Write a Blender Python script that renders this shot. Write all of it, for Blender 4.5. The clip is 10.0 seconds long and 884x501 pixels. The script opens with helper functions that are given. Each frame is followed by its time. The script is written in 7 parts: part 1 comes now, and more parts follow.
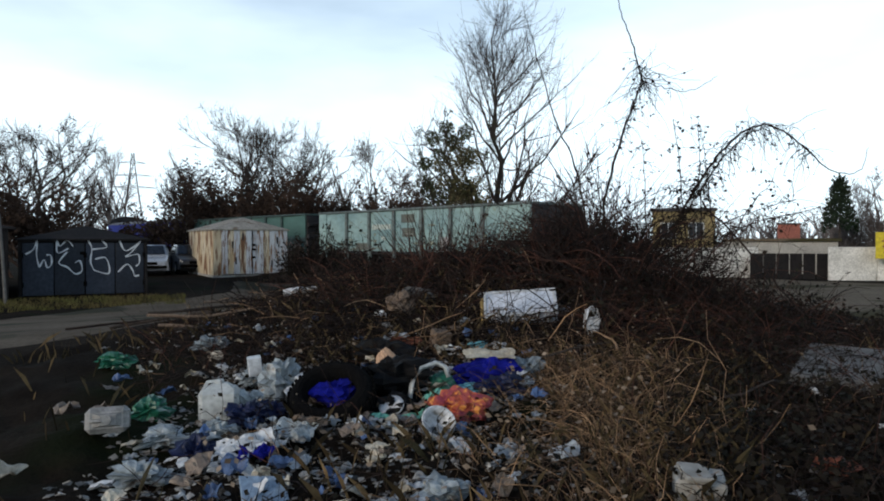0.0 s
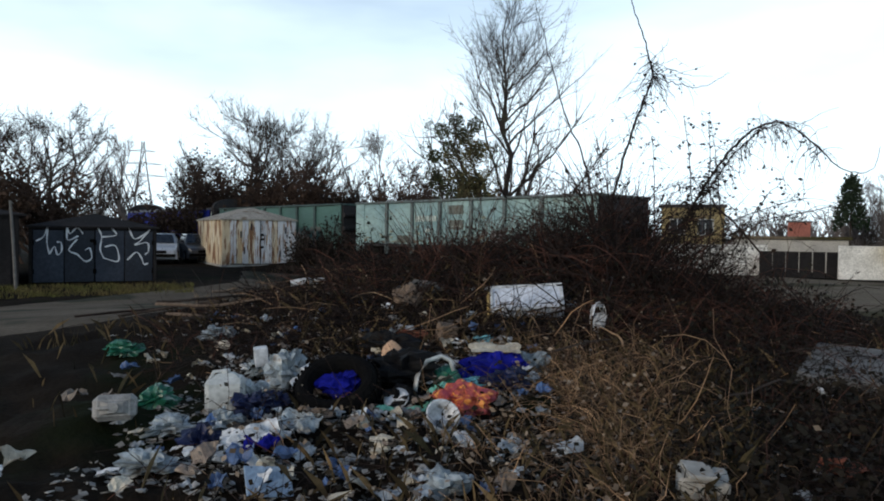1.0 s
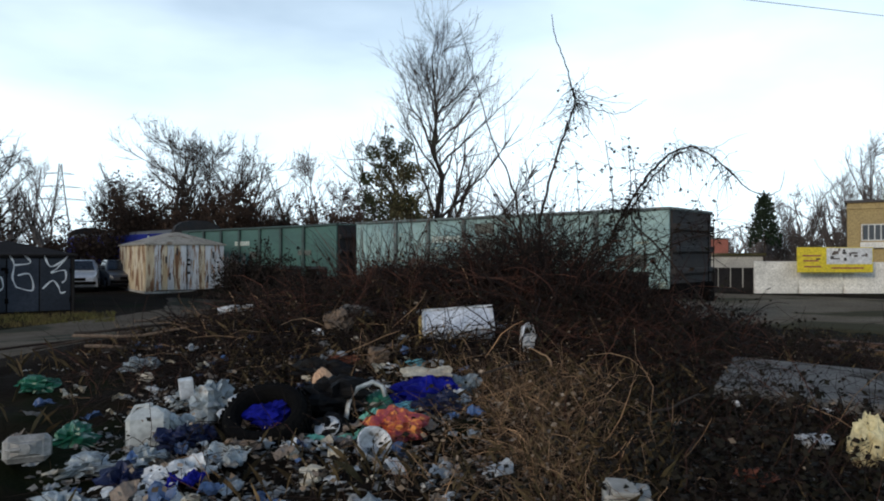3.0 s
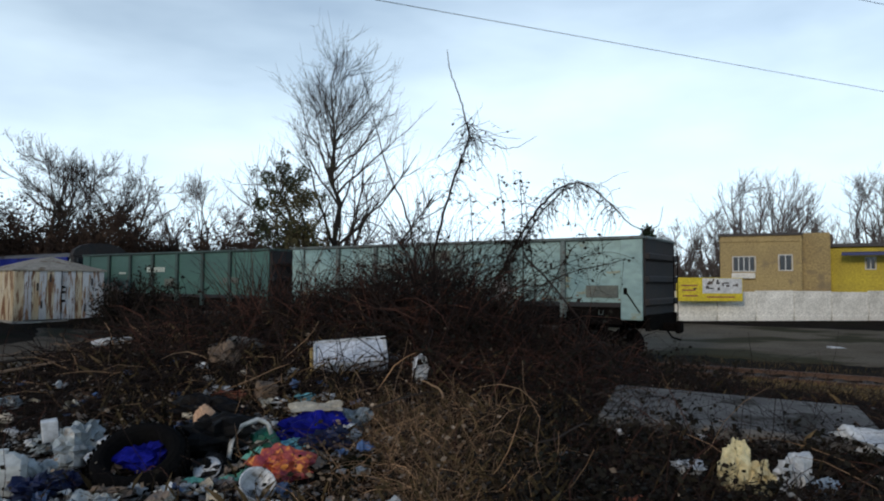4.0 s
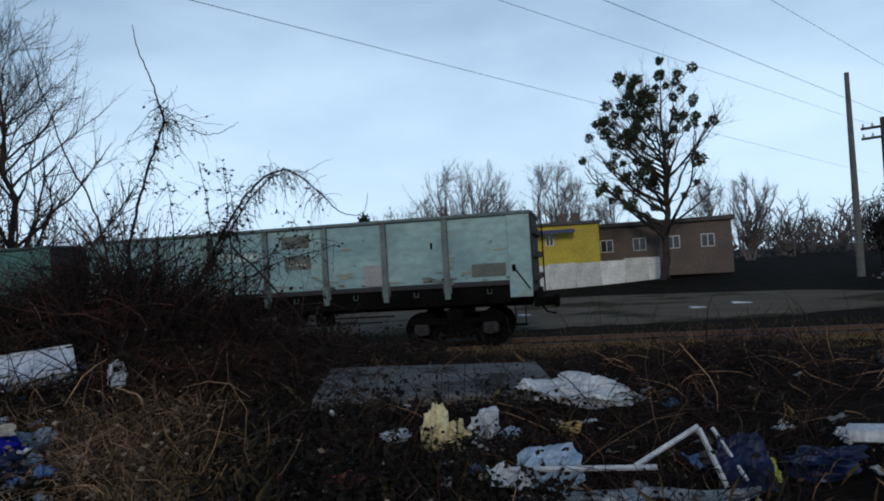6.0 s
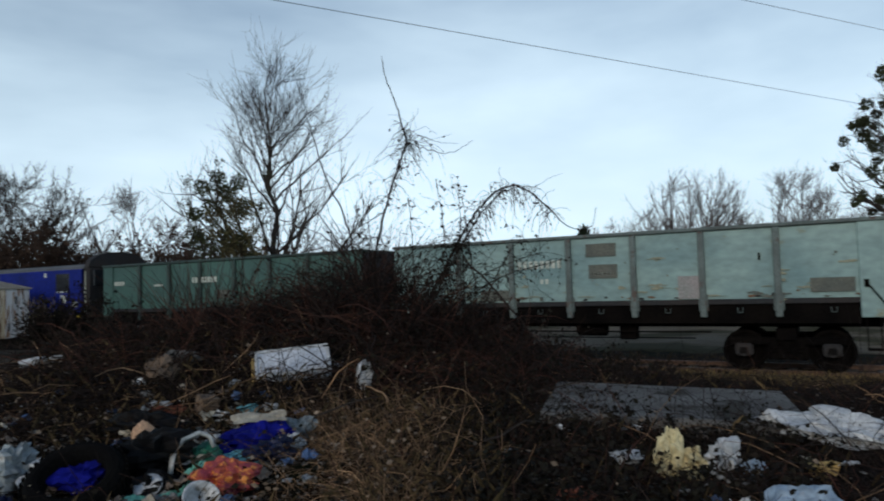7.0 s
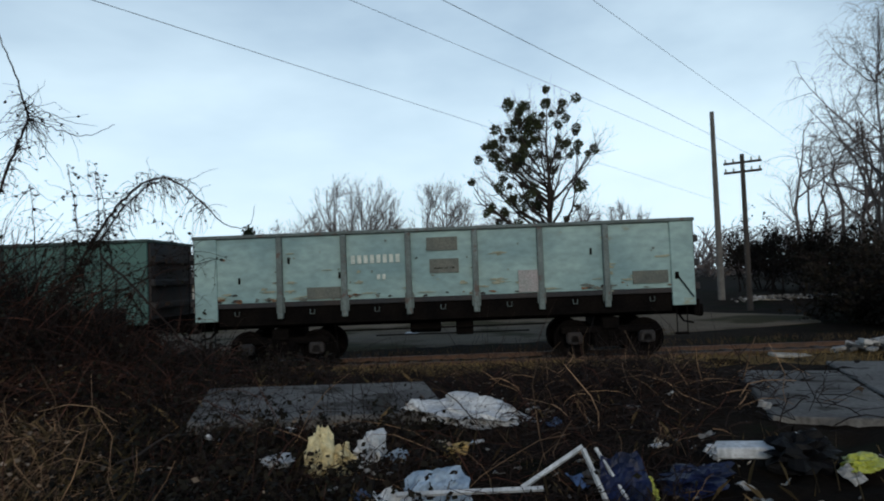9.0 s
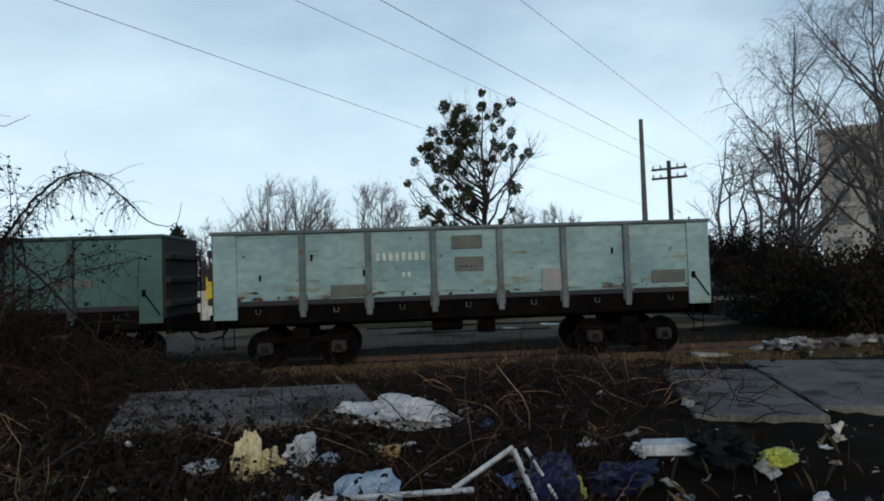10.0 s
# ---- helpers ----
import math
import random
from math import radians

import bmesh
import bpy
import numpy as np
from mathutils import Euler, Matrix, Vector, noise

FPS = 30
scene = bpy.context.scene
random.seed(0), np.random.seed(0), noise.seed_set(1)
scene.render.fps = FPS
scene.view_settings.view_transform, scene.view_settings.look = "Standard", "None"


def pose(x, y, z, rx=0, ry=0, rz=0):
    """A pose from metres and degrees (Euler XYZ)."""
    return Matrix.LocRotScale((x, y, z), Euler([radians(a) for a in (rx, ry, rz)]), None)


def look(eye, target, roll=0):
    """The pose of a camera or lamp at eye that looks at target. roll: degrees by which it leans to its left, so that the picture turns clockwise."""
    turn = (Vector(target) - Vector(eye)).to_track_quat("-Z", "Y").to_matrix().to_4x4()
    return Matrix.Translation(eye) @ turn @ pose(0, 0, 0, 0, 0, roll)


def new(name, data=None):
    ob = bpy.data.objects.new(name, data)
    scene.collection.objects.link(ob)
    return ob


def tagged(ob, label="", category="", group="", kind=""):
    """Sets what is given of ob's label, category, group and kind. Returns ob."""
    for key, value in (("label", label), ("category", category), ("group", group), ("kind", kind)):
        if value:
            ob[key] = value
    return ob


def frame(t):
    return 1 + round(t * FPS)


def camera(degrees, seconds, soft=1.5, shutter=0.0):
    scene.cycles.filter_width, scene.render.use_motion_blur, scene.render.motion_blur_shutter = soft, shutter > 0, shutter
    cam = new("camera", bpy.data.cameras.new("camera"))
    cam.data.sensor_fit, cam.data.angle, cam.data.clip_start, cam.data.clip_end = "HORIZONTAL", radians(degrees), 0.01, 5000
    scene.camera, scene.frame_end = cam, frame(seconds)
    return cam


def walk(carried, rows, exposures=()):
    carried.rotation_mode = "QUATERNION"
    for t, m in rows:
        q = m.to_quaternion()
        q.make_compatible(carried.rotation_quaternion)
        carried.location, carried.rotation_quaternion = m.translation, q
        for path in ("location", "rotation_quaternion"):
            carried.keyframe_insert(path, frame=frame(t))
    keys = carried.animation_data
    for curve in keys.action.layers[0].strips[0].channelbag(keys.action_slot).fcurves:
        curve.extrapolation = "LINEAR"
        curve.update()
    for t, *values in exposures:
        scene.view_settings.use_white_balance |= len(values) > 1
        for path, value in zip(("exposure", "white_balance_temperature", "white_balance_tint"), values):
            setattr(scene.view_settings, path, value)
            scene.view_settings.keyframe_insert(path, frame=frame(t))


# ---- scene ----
cam = camera(65.43, 10.0, soft=1.9, shutter=0.15)
EYE = 1.7
PATH = [  # seconds; x, y, z off the standing place; yaw, pitch, roll
    (0.0, -0.028, 0.007, -0.009, -0.02, -0.74, -0.01),
    (0.5, -0.021, 0.002, -0.004, -0.30, -1.54, 0.20),
    (1.0, -0.022, 0.006, 0.001, 0.63, -1.36, 0.85),
    (1.5, -0.023, 0.011, -0.002, 0.89, -0.46, 1.47),
    (2.0, -0.011, 0.021, 0.006, -1.44, -0.06, 0.41),
    (2.2, -0.013, 0.000, 0.010, -1.69, 0.58, 0.01),
    (3.3, 0.028, -0.034, 0.046, -7.22, 0.39, 0.07),
    (3.5, 0.040, -0.034, 0.051, -9.03, 0.62, 0.08),
    (4.0, 0.069, -0.012, 0.076, -13.32, 2.73, 0.28),
    (4.5, 0.089, -0.043, 0.095, -17.36, 7.04, -0.57),
    (5.0, 0.104, -0.046, 0.042, -19.14, 5.21, -0.47),
    (5.2, 0.147, -0.039, 0.038, -24.24, 3.16, -1.22),
    (5.5, 0.211, -0.029, 0.031, -30.71, 1.95, -2.04),
    (5.7, 0.226, -0.032, 0.021, -33.74, 1.54, -3.17),
    (6.1, 0.200, -0.045, 0.030, -36.40, 1.35, -3.40),
    (6.5, 0.120, -0.070, 0.045, -33.00, 1.50, -2.50),
    (6.8, 0.051, -0.085, 0.061, -24.11, 2.01, -1.54),
    (7.0, 0.060, -0.083, 0.070, -18.24, 3.06, -1.69),
    (7.2, 0.048, -0.088, 0.064, -13.90, 3.01, -1.10),
    (7.5, 0.029, -0.095, 0.054, -10.39, 2.24, -0.32),
    (8.0, 0.093, -0.072, 0.052, -16.73, 3.24, -0.05),
    (8.2, 0.132, -0.042, 0.042, -26.91, 1.95, -0.11),
    (8.3, 0.152, -0.026, 0.038, -31.64, 1.76, -0.28),
    (8.5, 0.191, 0.004, 0.028, -37.80, 1.53, -0.11),
    (8.7, 0.213, 0.020, 0.034, -41.29, 1.46, -0.94),
    (9.0, 0.247, 0.044, 0.043, -45.56, 2.30, -2.20),
    (9.5, 0.274, 0.060, 0.035, -50.07, 2.81, -2.62),
    (10.0, 0.285, 0.055, 0.039, -50.93, 2.22, -1.93),
]
EXPOSURES = [(0.0, 0.26, 6500, 12), (3.5, 0.2, 6450, 12), (4.0, 0.0, 6350, 12), (4.5, -0.45, 5750, 11), (5.7, -0.5, 5700, 11), (7.0, -0.28, 6250, 10), (8.0, -0.22, 6400, 10), (9.0, -0.3, 6250, 9), (9.5, -0.36, 6150, 9), (10.0, -0.32, 6250, 9)]
walk(cam, [(t, pose(x, y, EYE + z, 90 + pitch, 0, yaw) @ pose(0, 0, 0, 0, 0, roll)) for t, x, y, z, yaw, pitch, roll in PATH], EXPOSURES)

AZ = radians(47.03)          # the track's normal, right of the y axis
NX, NY = math.sin(AZ), math.cos(AZ)


def smooth(a, b, v):
    u = min(1.0, max(0.0, (v - a) / (b - a)))
    return u * u * (3 - 2 * u)


def along(n, s):
    """A place n metres out from the eye towards the track and s metres along it."""
    return n * NX + s * NY, n * NY - s * NX


def rise(x, y):
    """Height of the ground, without its roughness."""
    n, s = x * NX + y * NY, x * NY - y * NX
    r = math.hypot(x, y)
    z = 0.28 * smooth(1.0, 4.5, r)
    left = smooth(-20, -27, s)
    z -= 0.86 * (left * smooth(16.4, 17.2, n) + (1 - left) * smooth(10.0, 15.5, n))
    z += 0.34 * math.exp(-((n - 15.6) / 1.1) ** 2) * smooth(-12, -6, s)
    z -= 0.28 * smooth(9, 18, r) * smooth(-10, -17, s) * (1 - smooth(14, 17, n))
    z += 0.14 * left * smooth(24, 29, r) * (1 - smooth(16.4, 17.2, n))
    z += 1.0 * math.exp(-((x - 0.6) / 3.6) ** 2 - ((y - 10.4) / 2.4) ** 2)
    z += 0.12 * math.exp(-((x - 4.6) / 2.2) ** 2 - ((y - 6.6) / 1.8) ** 2)
    z += 0.16 * math.exp(-((x - 7.4) / 1.2) ** 2 - ((y - 4.4) / 1.0) ** 2)
    z += 0.5 * smooth(40, 58, n) * smooth(0, 20, s)
    return z


# ------------------------------------------------------------------ world and light
world = bpy.data.worlds.new("sky")
scene.world = world
world.use_nodes = True
wn, wl = world.node_tree.nodes, world.node_tree.links
sky = wn.new("ShaderNodeTexSky")
sky.sky_type, sky.sun_disc = "NISHITA", False
sky.sun_elevation, sky.sun_rotation = radians(17), radians(-138)
sky.air_density, sky.dust_density, sky.ozone_density = 1.2, 0.8, 4.0
coord = wn.new("ShaderNodeTexCoord")
stretch = wn.new("ShaderNodeMapping")
stretch.inputs["Scale"].default_value = (1.0, 1.6, 3.4)
stretch.inputs["Rotation"].default_value = (0.1, 0.15, 0.5)
clouds = wn.new("ShaderNodeTexNoise")
clouds.inputs["Scale"].default_value, clouds.inputs["Detail"].default_value = 1.5, 5
clouds.inputs["Roughness"].default_value = 0.5
split = wn.new("ShaderNodeSeparateXYZ")
haze = wn.new("ShaderNodeMapRange")          # thin cloud looks denser towards the horizon
haze.inputs[1].default_value, haze.inputs[2].default_value, haze.inputs[3].default_value, haze.inputs[4].default_value = 0.04, 0.66, 0.98, 0.03
veil = wn.new("ShaderNodeMapRange")
veil.inputs[1].default_value, veil.inputs[2].default_value, veil.inputs[3].default_value, veil.inputs[4].default_value = 0.36, 0.64, -0.17, 0.17
total = wn.new("ShaderNodeMath")
total.operation, total.use_clamp = "ADD", True
mixer = wn.new("ShaderNodeMix")
mixer.data_type = "RGBA"
mixer.inputs[7].default_value = (10.5, 12.7, 13.9, 1)
wl.new(coord.outputs["Generated"], stretch.inputs[0])
wl.new(coord.outputs["Generated"], split.inputs[0])
wl.new(stretch.outputs[0], clouds.inputs["Vector"])
wl.new(clouds.outputs[0], veil.inputs[0])
wl.new(split.outputs[2], haze.inputs[0])
wl.new(haze.outputs[0], total.inputs[0])
wl.new(veil.outputs[0], total.inputs[1])
wl.new(total.outputs[0], mixer.inputs[0])
wl.new(sky.outputs[0], mixer.inputs[6])
wl.new(mixer.outputs[2], wn["Background"].inputs[0])
wn["Background"].inputs[1].default_value = 0.1

sun = new("sun", bpy.data.lights.new("sun", "SUN"))
sun.data.energy, sun.data.angle, sun.data.color = 1.25, radians(9), (1.0, 0.85, 0.66)
sun.matrix_world = look((-18, -20, 8.2), (0, 0, 0))


# ------------------------------------------------------------------ materials
def material(name, c1, c2, scale=4.0, rough=0.8, bump=0.2, metal=0.0, grain=40.0, stretch_by=(1, 1, 1), spots=None, spot_at=0.62, spot_scale=3.0,
             vary=0.0, island=False, sheen=0.5, clear=0.0, through_light=0.0, grit=0.8):
    """Two-scale surface: a slow blend of c1 and c2, a fine grain with relief, and stains of the colour spots."""
    m = bpy.data.materials.new(name)
    m.use_nodes = True
    n, l = m.node_tree.nodes, m.node_tree.links
    b = n["Principled BSDF"]
    b.inputs["Roughness"].default_value, b.inputs["Metallic"].default_value = rough, metal
    b.inputs["Specular IOR Level"].default_value = sheen
    tc, mp = n.new("ShaderNodeTexCoord"), n.new("ShaderNodeMapping")
    mp.inputs["Scale"].default_value = stretch_by
    l.new(tc.outputs["Object"], mp.inputs[0])

    def noisy(s, detail):
        t = n.new("ShaderNodeTexNoise")
        t.inputs["Scale"].default_value, t.inputs["Detail"].default_value = s, detail
        l.new(mp.outputs[0], t.inputs["Vector"])
        return t.outputs[0]

    def blend(kind, a, c, fac):
        x = n.new("ShaderNodeMix")
        x.data_type, x.blend_type = "RGBA", kind
        for socket, v in ((x.inputs[6], a), (x.inputs[7], c), (x.inputs[0], fac)):
            if isinstance(v, bpy.types.NodeSocket):
                l.new(v, socket)
            else:
                socket.default_value = v
        return x.outputs[2]

    def edge(v, a, c):
        x = n.new("ShaderNodeMapRange")
        x.inputs[1].default_value, x.inputs[2].default_value = a, c
        l.new(v, x.inputs[0])
        return x.outputs[0]

    coarse, fine = noisy(scale, 5), noisy(grain, 4)
    col = blend("MIX", (*c1, 1), (*c2, 1), edge(coarse, 0.35, 0.65))
    col = blend("MULTIPLY", col, blend("MIX", (0.62, 0.62, 0.62, 1), (1.25, 1.25, 1.25, 1), edge(fine, 0.3, 0.7)), grit)
    if spots:
        col = blend("MIX", col, (*spots, 1), edge(noisy(spot_scale, 7), spot_at, spot_at + 0.07))
    if vary:
        src = n.new("ShaderNodeNewGeometry").outputs["Random Per Island"] if island else n.new("ShaderNodeObjectInfo").outputs["Random"]
        hsv = n.new("ShaderNodeHueSaturation")
        x = n.new("ShaderNodeMapRange")
        x.inputs[3].default_value, x.inputs[4].default_value = 1 - vary, 1 + vary
        l.new(src, x.inputs[0])
        l.new(x.outputs[0], hsv.inputs["Value"])
        l.new(col, hsv.inputs["Color"])
        col = hsv.outputs[0]
    l.new(col, b.inputs["Base Color"])
    if clear:
        b.inputs["Coat Weight"].default_value = clear
    if through_light:
        b.inputs["Transmission Weight"].default_value = through_light
    if bump:
        bp = n.new("ShaderNodeBump")
        bp.inputs["Strength"].default_value, bp.inputs["Distance"].default_value = bump, 0.02
        l.new(fine, bp.inputs["Height"])
        l.new(bp.outputs[0], b.inputs["Normal"])
    return m


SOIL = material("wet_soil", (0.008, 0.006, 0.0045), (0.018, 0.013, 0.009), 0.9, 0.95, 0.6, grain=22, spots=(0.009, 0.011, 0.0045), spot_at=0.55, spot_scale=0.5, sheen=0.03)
DIRT = material("packed_dirt", (0.074, 0.058, 0.041), (0.112, 0.090, 0.066), 0.7, 0.95, 0.4, grain=14, spots=(0.034, 0.033, 0.020), spot_at=0.54, spot_scale=0.5, sheen=0.1)
ROADGREY = material("far_road_gravel", (0.118, 0.094, 0.066), (0.155, 0.127, 0.092), 0.5, 0.95, 0.3, grain=9, spots=(0.045, 0.040, 0.020), spot_at=0.52, spot_scale=0.22, sheen=0.05)
BALLAST = material("dirty_ballast", (0.024, 0.018, 0.014), (0.04, 0.03, 0.022), 3, 0.95, 0.8, grain=30, sheen=0.2)
STRAW = material("dry_stems", (0.25, 0.155, 0.088), (0.095, 0.060, 0.037), 2.5, 0.9, 0, grain=20, vary=0.9, island=True, sheen=0.2)
BERMSOIL = material("berm_earth", (0.135, 0.095, 0.046), (0.075, 0.055, 0.030), 0.8, 0.95, 0.5, grain=12, spots=(0.03, 0.025, 0.016), spot_at=0.60, spot_scale=0.9, sheen=0.05)
BERM = material("olive_berm_grass", (0.21, 0.145, 0.062), (0.105, 0.078, 0.034), 0.35, 0.95, 0, grain=8, vary=0.5, island=True, sheen=0.1)
GRASS = material("dead_grass", (0.105, 0.073, 0.038), (0.036, 0.029, 0.015), 1.2, 0.95, 0, grain=20, vary=0.7, island=True, sheen=0.1)
VERGE = material("verge_grass_blades", (0.052, 0.058, 0.018), (0.075, 0.060, 0.028), 0.6, 0.95, 0, grain=12, vary=0.6, island=True, sheen=0.1)
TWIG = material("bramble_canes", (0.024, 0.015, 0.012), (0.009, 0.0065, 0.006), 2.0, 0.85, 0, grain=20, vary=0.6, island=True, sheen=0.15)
CANE = material("bramble_red_canes", (0.078, 0.033, 0.023), (0.030, 0.016, 0.012), 2.0, 0.85, 0, grain=20, vary=0.6, island=True, sheen=0.15)
DRYLEAF = material("curled_dry_leaves", (0.23, 0.18, 0.135), (0.10, 0.075, 0.055), 2.0, 0.9, 0, grain=20, vary=0.8, island=True, sheen=0.2)
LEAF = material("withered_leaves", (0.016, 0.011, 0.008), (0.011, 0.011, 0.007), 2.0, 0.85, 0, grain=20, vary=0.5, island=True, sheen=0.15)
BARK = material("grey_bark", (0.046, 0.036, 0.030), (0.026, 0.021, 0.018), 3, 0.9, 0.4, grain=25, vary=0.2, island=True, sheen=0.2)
# distance haze is put into this paler bark; nearer pale trees share it
FARBARK = material("hazy_pale_bark", (0.14, 0.12, 0.115), (0.10, 0.088, 0.085), 0.5, 0.95, 0, grain=8, vary=0.25, island=True, sheen=0.1)
REDBARK = material("reddish_brush", (0.062, 0.040, 0.029), (0.034, 0.023, 0.018), 0.5, 0.95, 0, grain=8, vary=0.35, island=True, sheen=0.1)
MISTLE = material("mistletoe_leaves", (0.050, 0.060, 0.022), (0.030, 0.038, 0.016), 0.8, 0.8, 0, grain=12, vary=0.4, island=True, sheen=0.3)
IVY = material("ivy_leaves", (0.115, 0.098, 0.040), (0.070, 0.060, 0.026), 0.8, 0.75, 0, grain=12, vary=0.5, island=True, sheen=0.3)
PINE = material("pine_needles", (0.022, 0.036, 0.018), (0.014, 0.024, 0.013), 0.8, 0.85, 0, grain=12, vary=0.4, island=True, sheen=0.2)

TURQ = material("faded_turquoise_paint", (0.25, 0.36, 0.345), (0.155, 0.255, 0.265), 0.75, 0.65, 0.05, grain=7, stretch_by=(0.55, 1, 1.0), spots=(0.20, 0.215, 0.15), spot_at=0.66, spot_scale=2.2, grit=0.5)
GREENP = material("worn_green_paint", (0.046, 0.115, 0.098), (0.030, 0.078, 0.070), 0.6, 0.62, 0.06, grain=5, stretch_by=(0.5, 1, 1.3), spots=(0.12, 0.18, 0.155), spot_at=0.68, spot_scale=1.3, grit=0.3)
POST = material("grimy_turquoise_steel", (0.125, 0.16, 0.155), (0.075, 0.095, 0.092), 1.2, 0.7, 0.15, grain=14, spots=(0.08, 0.06, 0.05), spot_at=0.58, spot_scale=4)
GREENPOST = material("grimy_green_steel", (0.035, 0.068, 0.06), (0.022, 0.04, 0.038), 1.2, 0.7, 0.15, grain=14)
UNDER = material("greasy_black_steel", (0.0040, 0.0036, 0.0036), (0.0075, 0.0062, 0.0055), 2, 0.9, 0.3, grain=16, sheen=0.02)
# rusty steel, its base darkened further to hold the wagon ends' shade
ENDSTEEL = material("rusty_steel_with_shade", (0.013, 0.015, 0.018), (0.024, 0.018, 0.016), 1.5, 0.8, 0.2, grain=12)
PATCH = material("dull_stencil_paint", (0.11, 0.115, 0.095), (0.075, 0.085, 0.075), 3, 0.7, 0.1, grain=20)
SCUFF = material("scuffed_paint", (0.27, 0.27, 0.19), (0.22, 0.235, 0.18), 6, 0.7, 0.1, grain=20)
PINKP = material("faded_pink_paint", (0.30, 0.27, 0.27), (0.24, 0.25, 0.24), 3, 0.7, 0.1, grain=20)
MARK = material("dirty_white_marking", (0.55, 0.58, 0.52), (0.40, 0.45, 0.41), 12, 0.7, 0.05, grain=40)
BLUELOCO = material("deep_blue_paint", (0.005, 0.015, 0.20), (0.004, 0.011, 0.13), 0.6, 0.6, 0.05, grain=8, sheen=0.15)
LOCOROOF = material("grey_roof_paint", (0.11, 0.115, 0.12), (0.075, 0.078, 0.082), 1, 0.7, 0.1, grain=8)
YELLOWP = material("yellow_stripe_paint", (0.55, 0.43, 0.03), (0.42, 0.33, 0.03), 1, 0.6, 0.05, grain=12)
RAILSTEEL = material("rusty_rail", (0.10, 0.055, 0.035), (0.065, 0.042, 0.032), 3, 0.6, 0.2, metal=0.5, grain=20)
WOODTIE = material("old_sleeper_wood", (0.05, 0.038, 0.03), (0.03, 0.024, 0.02), 3, 0.95, 0.5, grain=25, vary=0.3)

SHEDP = material("rusty_white_sheet", (0.46, 0.49, 0.52), (0.33, 0.34, 0.36), 1.3, 0.7, 0.1, grain=8, stretch_by=(2.8, 2.8, 0.5), spots=(0.19, 0.10, 0.05), spot_at=0.55, spot_scale=2.6, grit=0.5)
SHEDRUST = material("ochre_rusty_sheet", (0.50, 0.46, 0.36), (0.38, 0.29, 0.17), 1.5, 0.75, 0.1, grain=8, stretch_by=(2.8, 2.8, 0.45), spots=(0.14, 0.065, 0.03), spot_at=0.51, spot_scale=2.4, grit=0.4)
RUSTB = material("brown_rust", (0.19, 0.10, 0.05), (0.12, 0.06, 0.032), 4, 0.9, 0.2, grain=20)
OLDRUST = material("pale_rust", (0.33, 0.23, 0.13), (0.24, 0.15, 0.08), 4, 0.9, 0.2, grain=20)
SHEDROOF = material("mossy_beige_roof", (0.30, 0.275, 0.235), (0.21, 0.19, 0.155), 1.2, 0.85, 0.3, grain=9, spots=(0.13, 0.095, 0.06), spot_at=0.58, spot_scale=2)
GARP = material("slate_grey_door_paint", (0.024, 0.032, 0.048), (0.013, 0.018, 0.029), 1.0, 0.65, 0.15, grain=12, vary=0.45, sheen=0.25)
GARDARK = material("dark_grey_sheet", (0.010, 0.0095, 0.010), (0.017, 0.015, 0.015), 1.2, 0.8, 0.2, grain=10, sheen=0.15)
SPRAY = material("white_spray_paint", (0.60, 0.63, 0.66), (0.46, 0.49, 0.52), 6, 0.6, 0.03, grain=30)
CONCRETE = material("weathered_concrete", (0.36, 0.345, 0.31), (0.27, 0.26, 0.24), 1.1, 0.9, 0.3, grain=14, spots=(0.15, 0.14, 0.125), spot_at=0.60, spot_scale=1.4, vary=0.12)
SLABC = material("grey_concrete_slab", (0.165, 0.16, 0.15), (0.105, 0.10, 0.095), 1.6, 0.9, 0.3, grain=22, spots=(0.045, 0.041, 0.035), spot_at=0.57, spot_scale=2.2, sheen=0.15)
WHITEWALL = material("whitewashed_concrete", (0.74, 0.72, 0.67), (0.56, 0.545, 0.50), 0.9, 0.9, 0.2, grain=10, spots=(0.26, 0.24, 0.20), spot_at=0.61, spot_scale=1.1, vary=0.15)
OCHRE = material("ochre_plaster", (0.36, 0.27, 0.12), (0.29, 0.215, 0.10), 0.6, 0.9, 0.2, grain=8, spots=(0.20, 0.15, 0.085), spot_at=0.6, spot_scale=0.7)
YHOUSE = material("yellow_plaster", (0.46, 0.36, 0.04), (0.36, 0.28, 0.04), 0.6, 0.9, 0.2, grain=8)
BROWNW = material("brown_brick_far", (0.115, 0.088, 0.072), (0.085, 0.068, 0.06), 0.6, 0.9, 0.2, grain=6)
ROOFD = material("dark_felt_roof", (0.055, 0.05, 0.05), (0.08, 0.072, 0.068), 0.6, 0.9, 0.2, grain=6)
BLUEROOF = material("blue_awning_sheet", (0.05, 0.06, 0.17), (0.04, 0.05, 0.13), 1, 0.6, 0.1, grain=8)
GLASS = material("dark_window_glass", (0.025, 0.028, 0.032), (0.016, 0.018, 0.022), 1, 0.12, 0, grain=5)
PALEGLASS = material("curtained_glass", (0.20, 0.195, 0.19), (0.15, 0.145, 0.14), 1, 0.3, 0, grain=5)
FRAMEW = material("white_window_paint", (0.6, 0.6, 0.58), (0.5, 0.5, 0.48), 2, 0.6, 0.05, grain=12)
SIGNY = material("yellow_banner", (0.66, 0.52, 0.02), (0.56, 0.44, 0.02), 1, 0.55, 0.03, grain=8)
BANNERW = material("white_banner_print", (0.62, 0.62, 0.62), (0.50, 0.51, 0.52), 1, 0.55, 0.03, grain=8)
BLACKP = material("black_print", (0.03, 0.026, 0.025), (0.05, 0.04, 0.035), 1, 0.6, 0.03, grain=8)
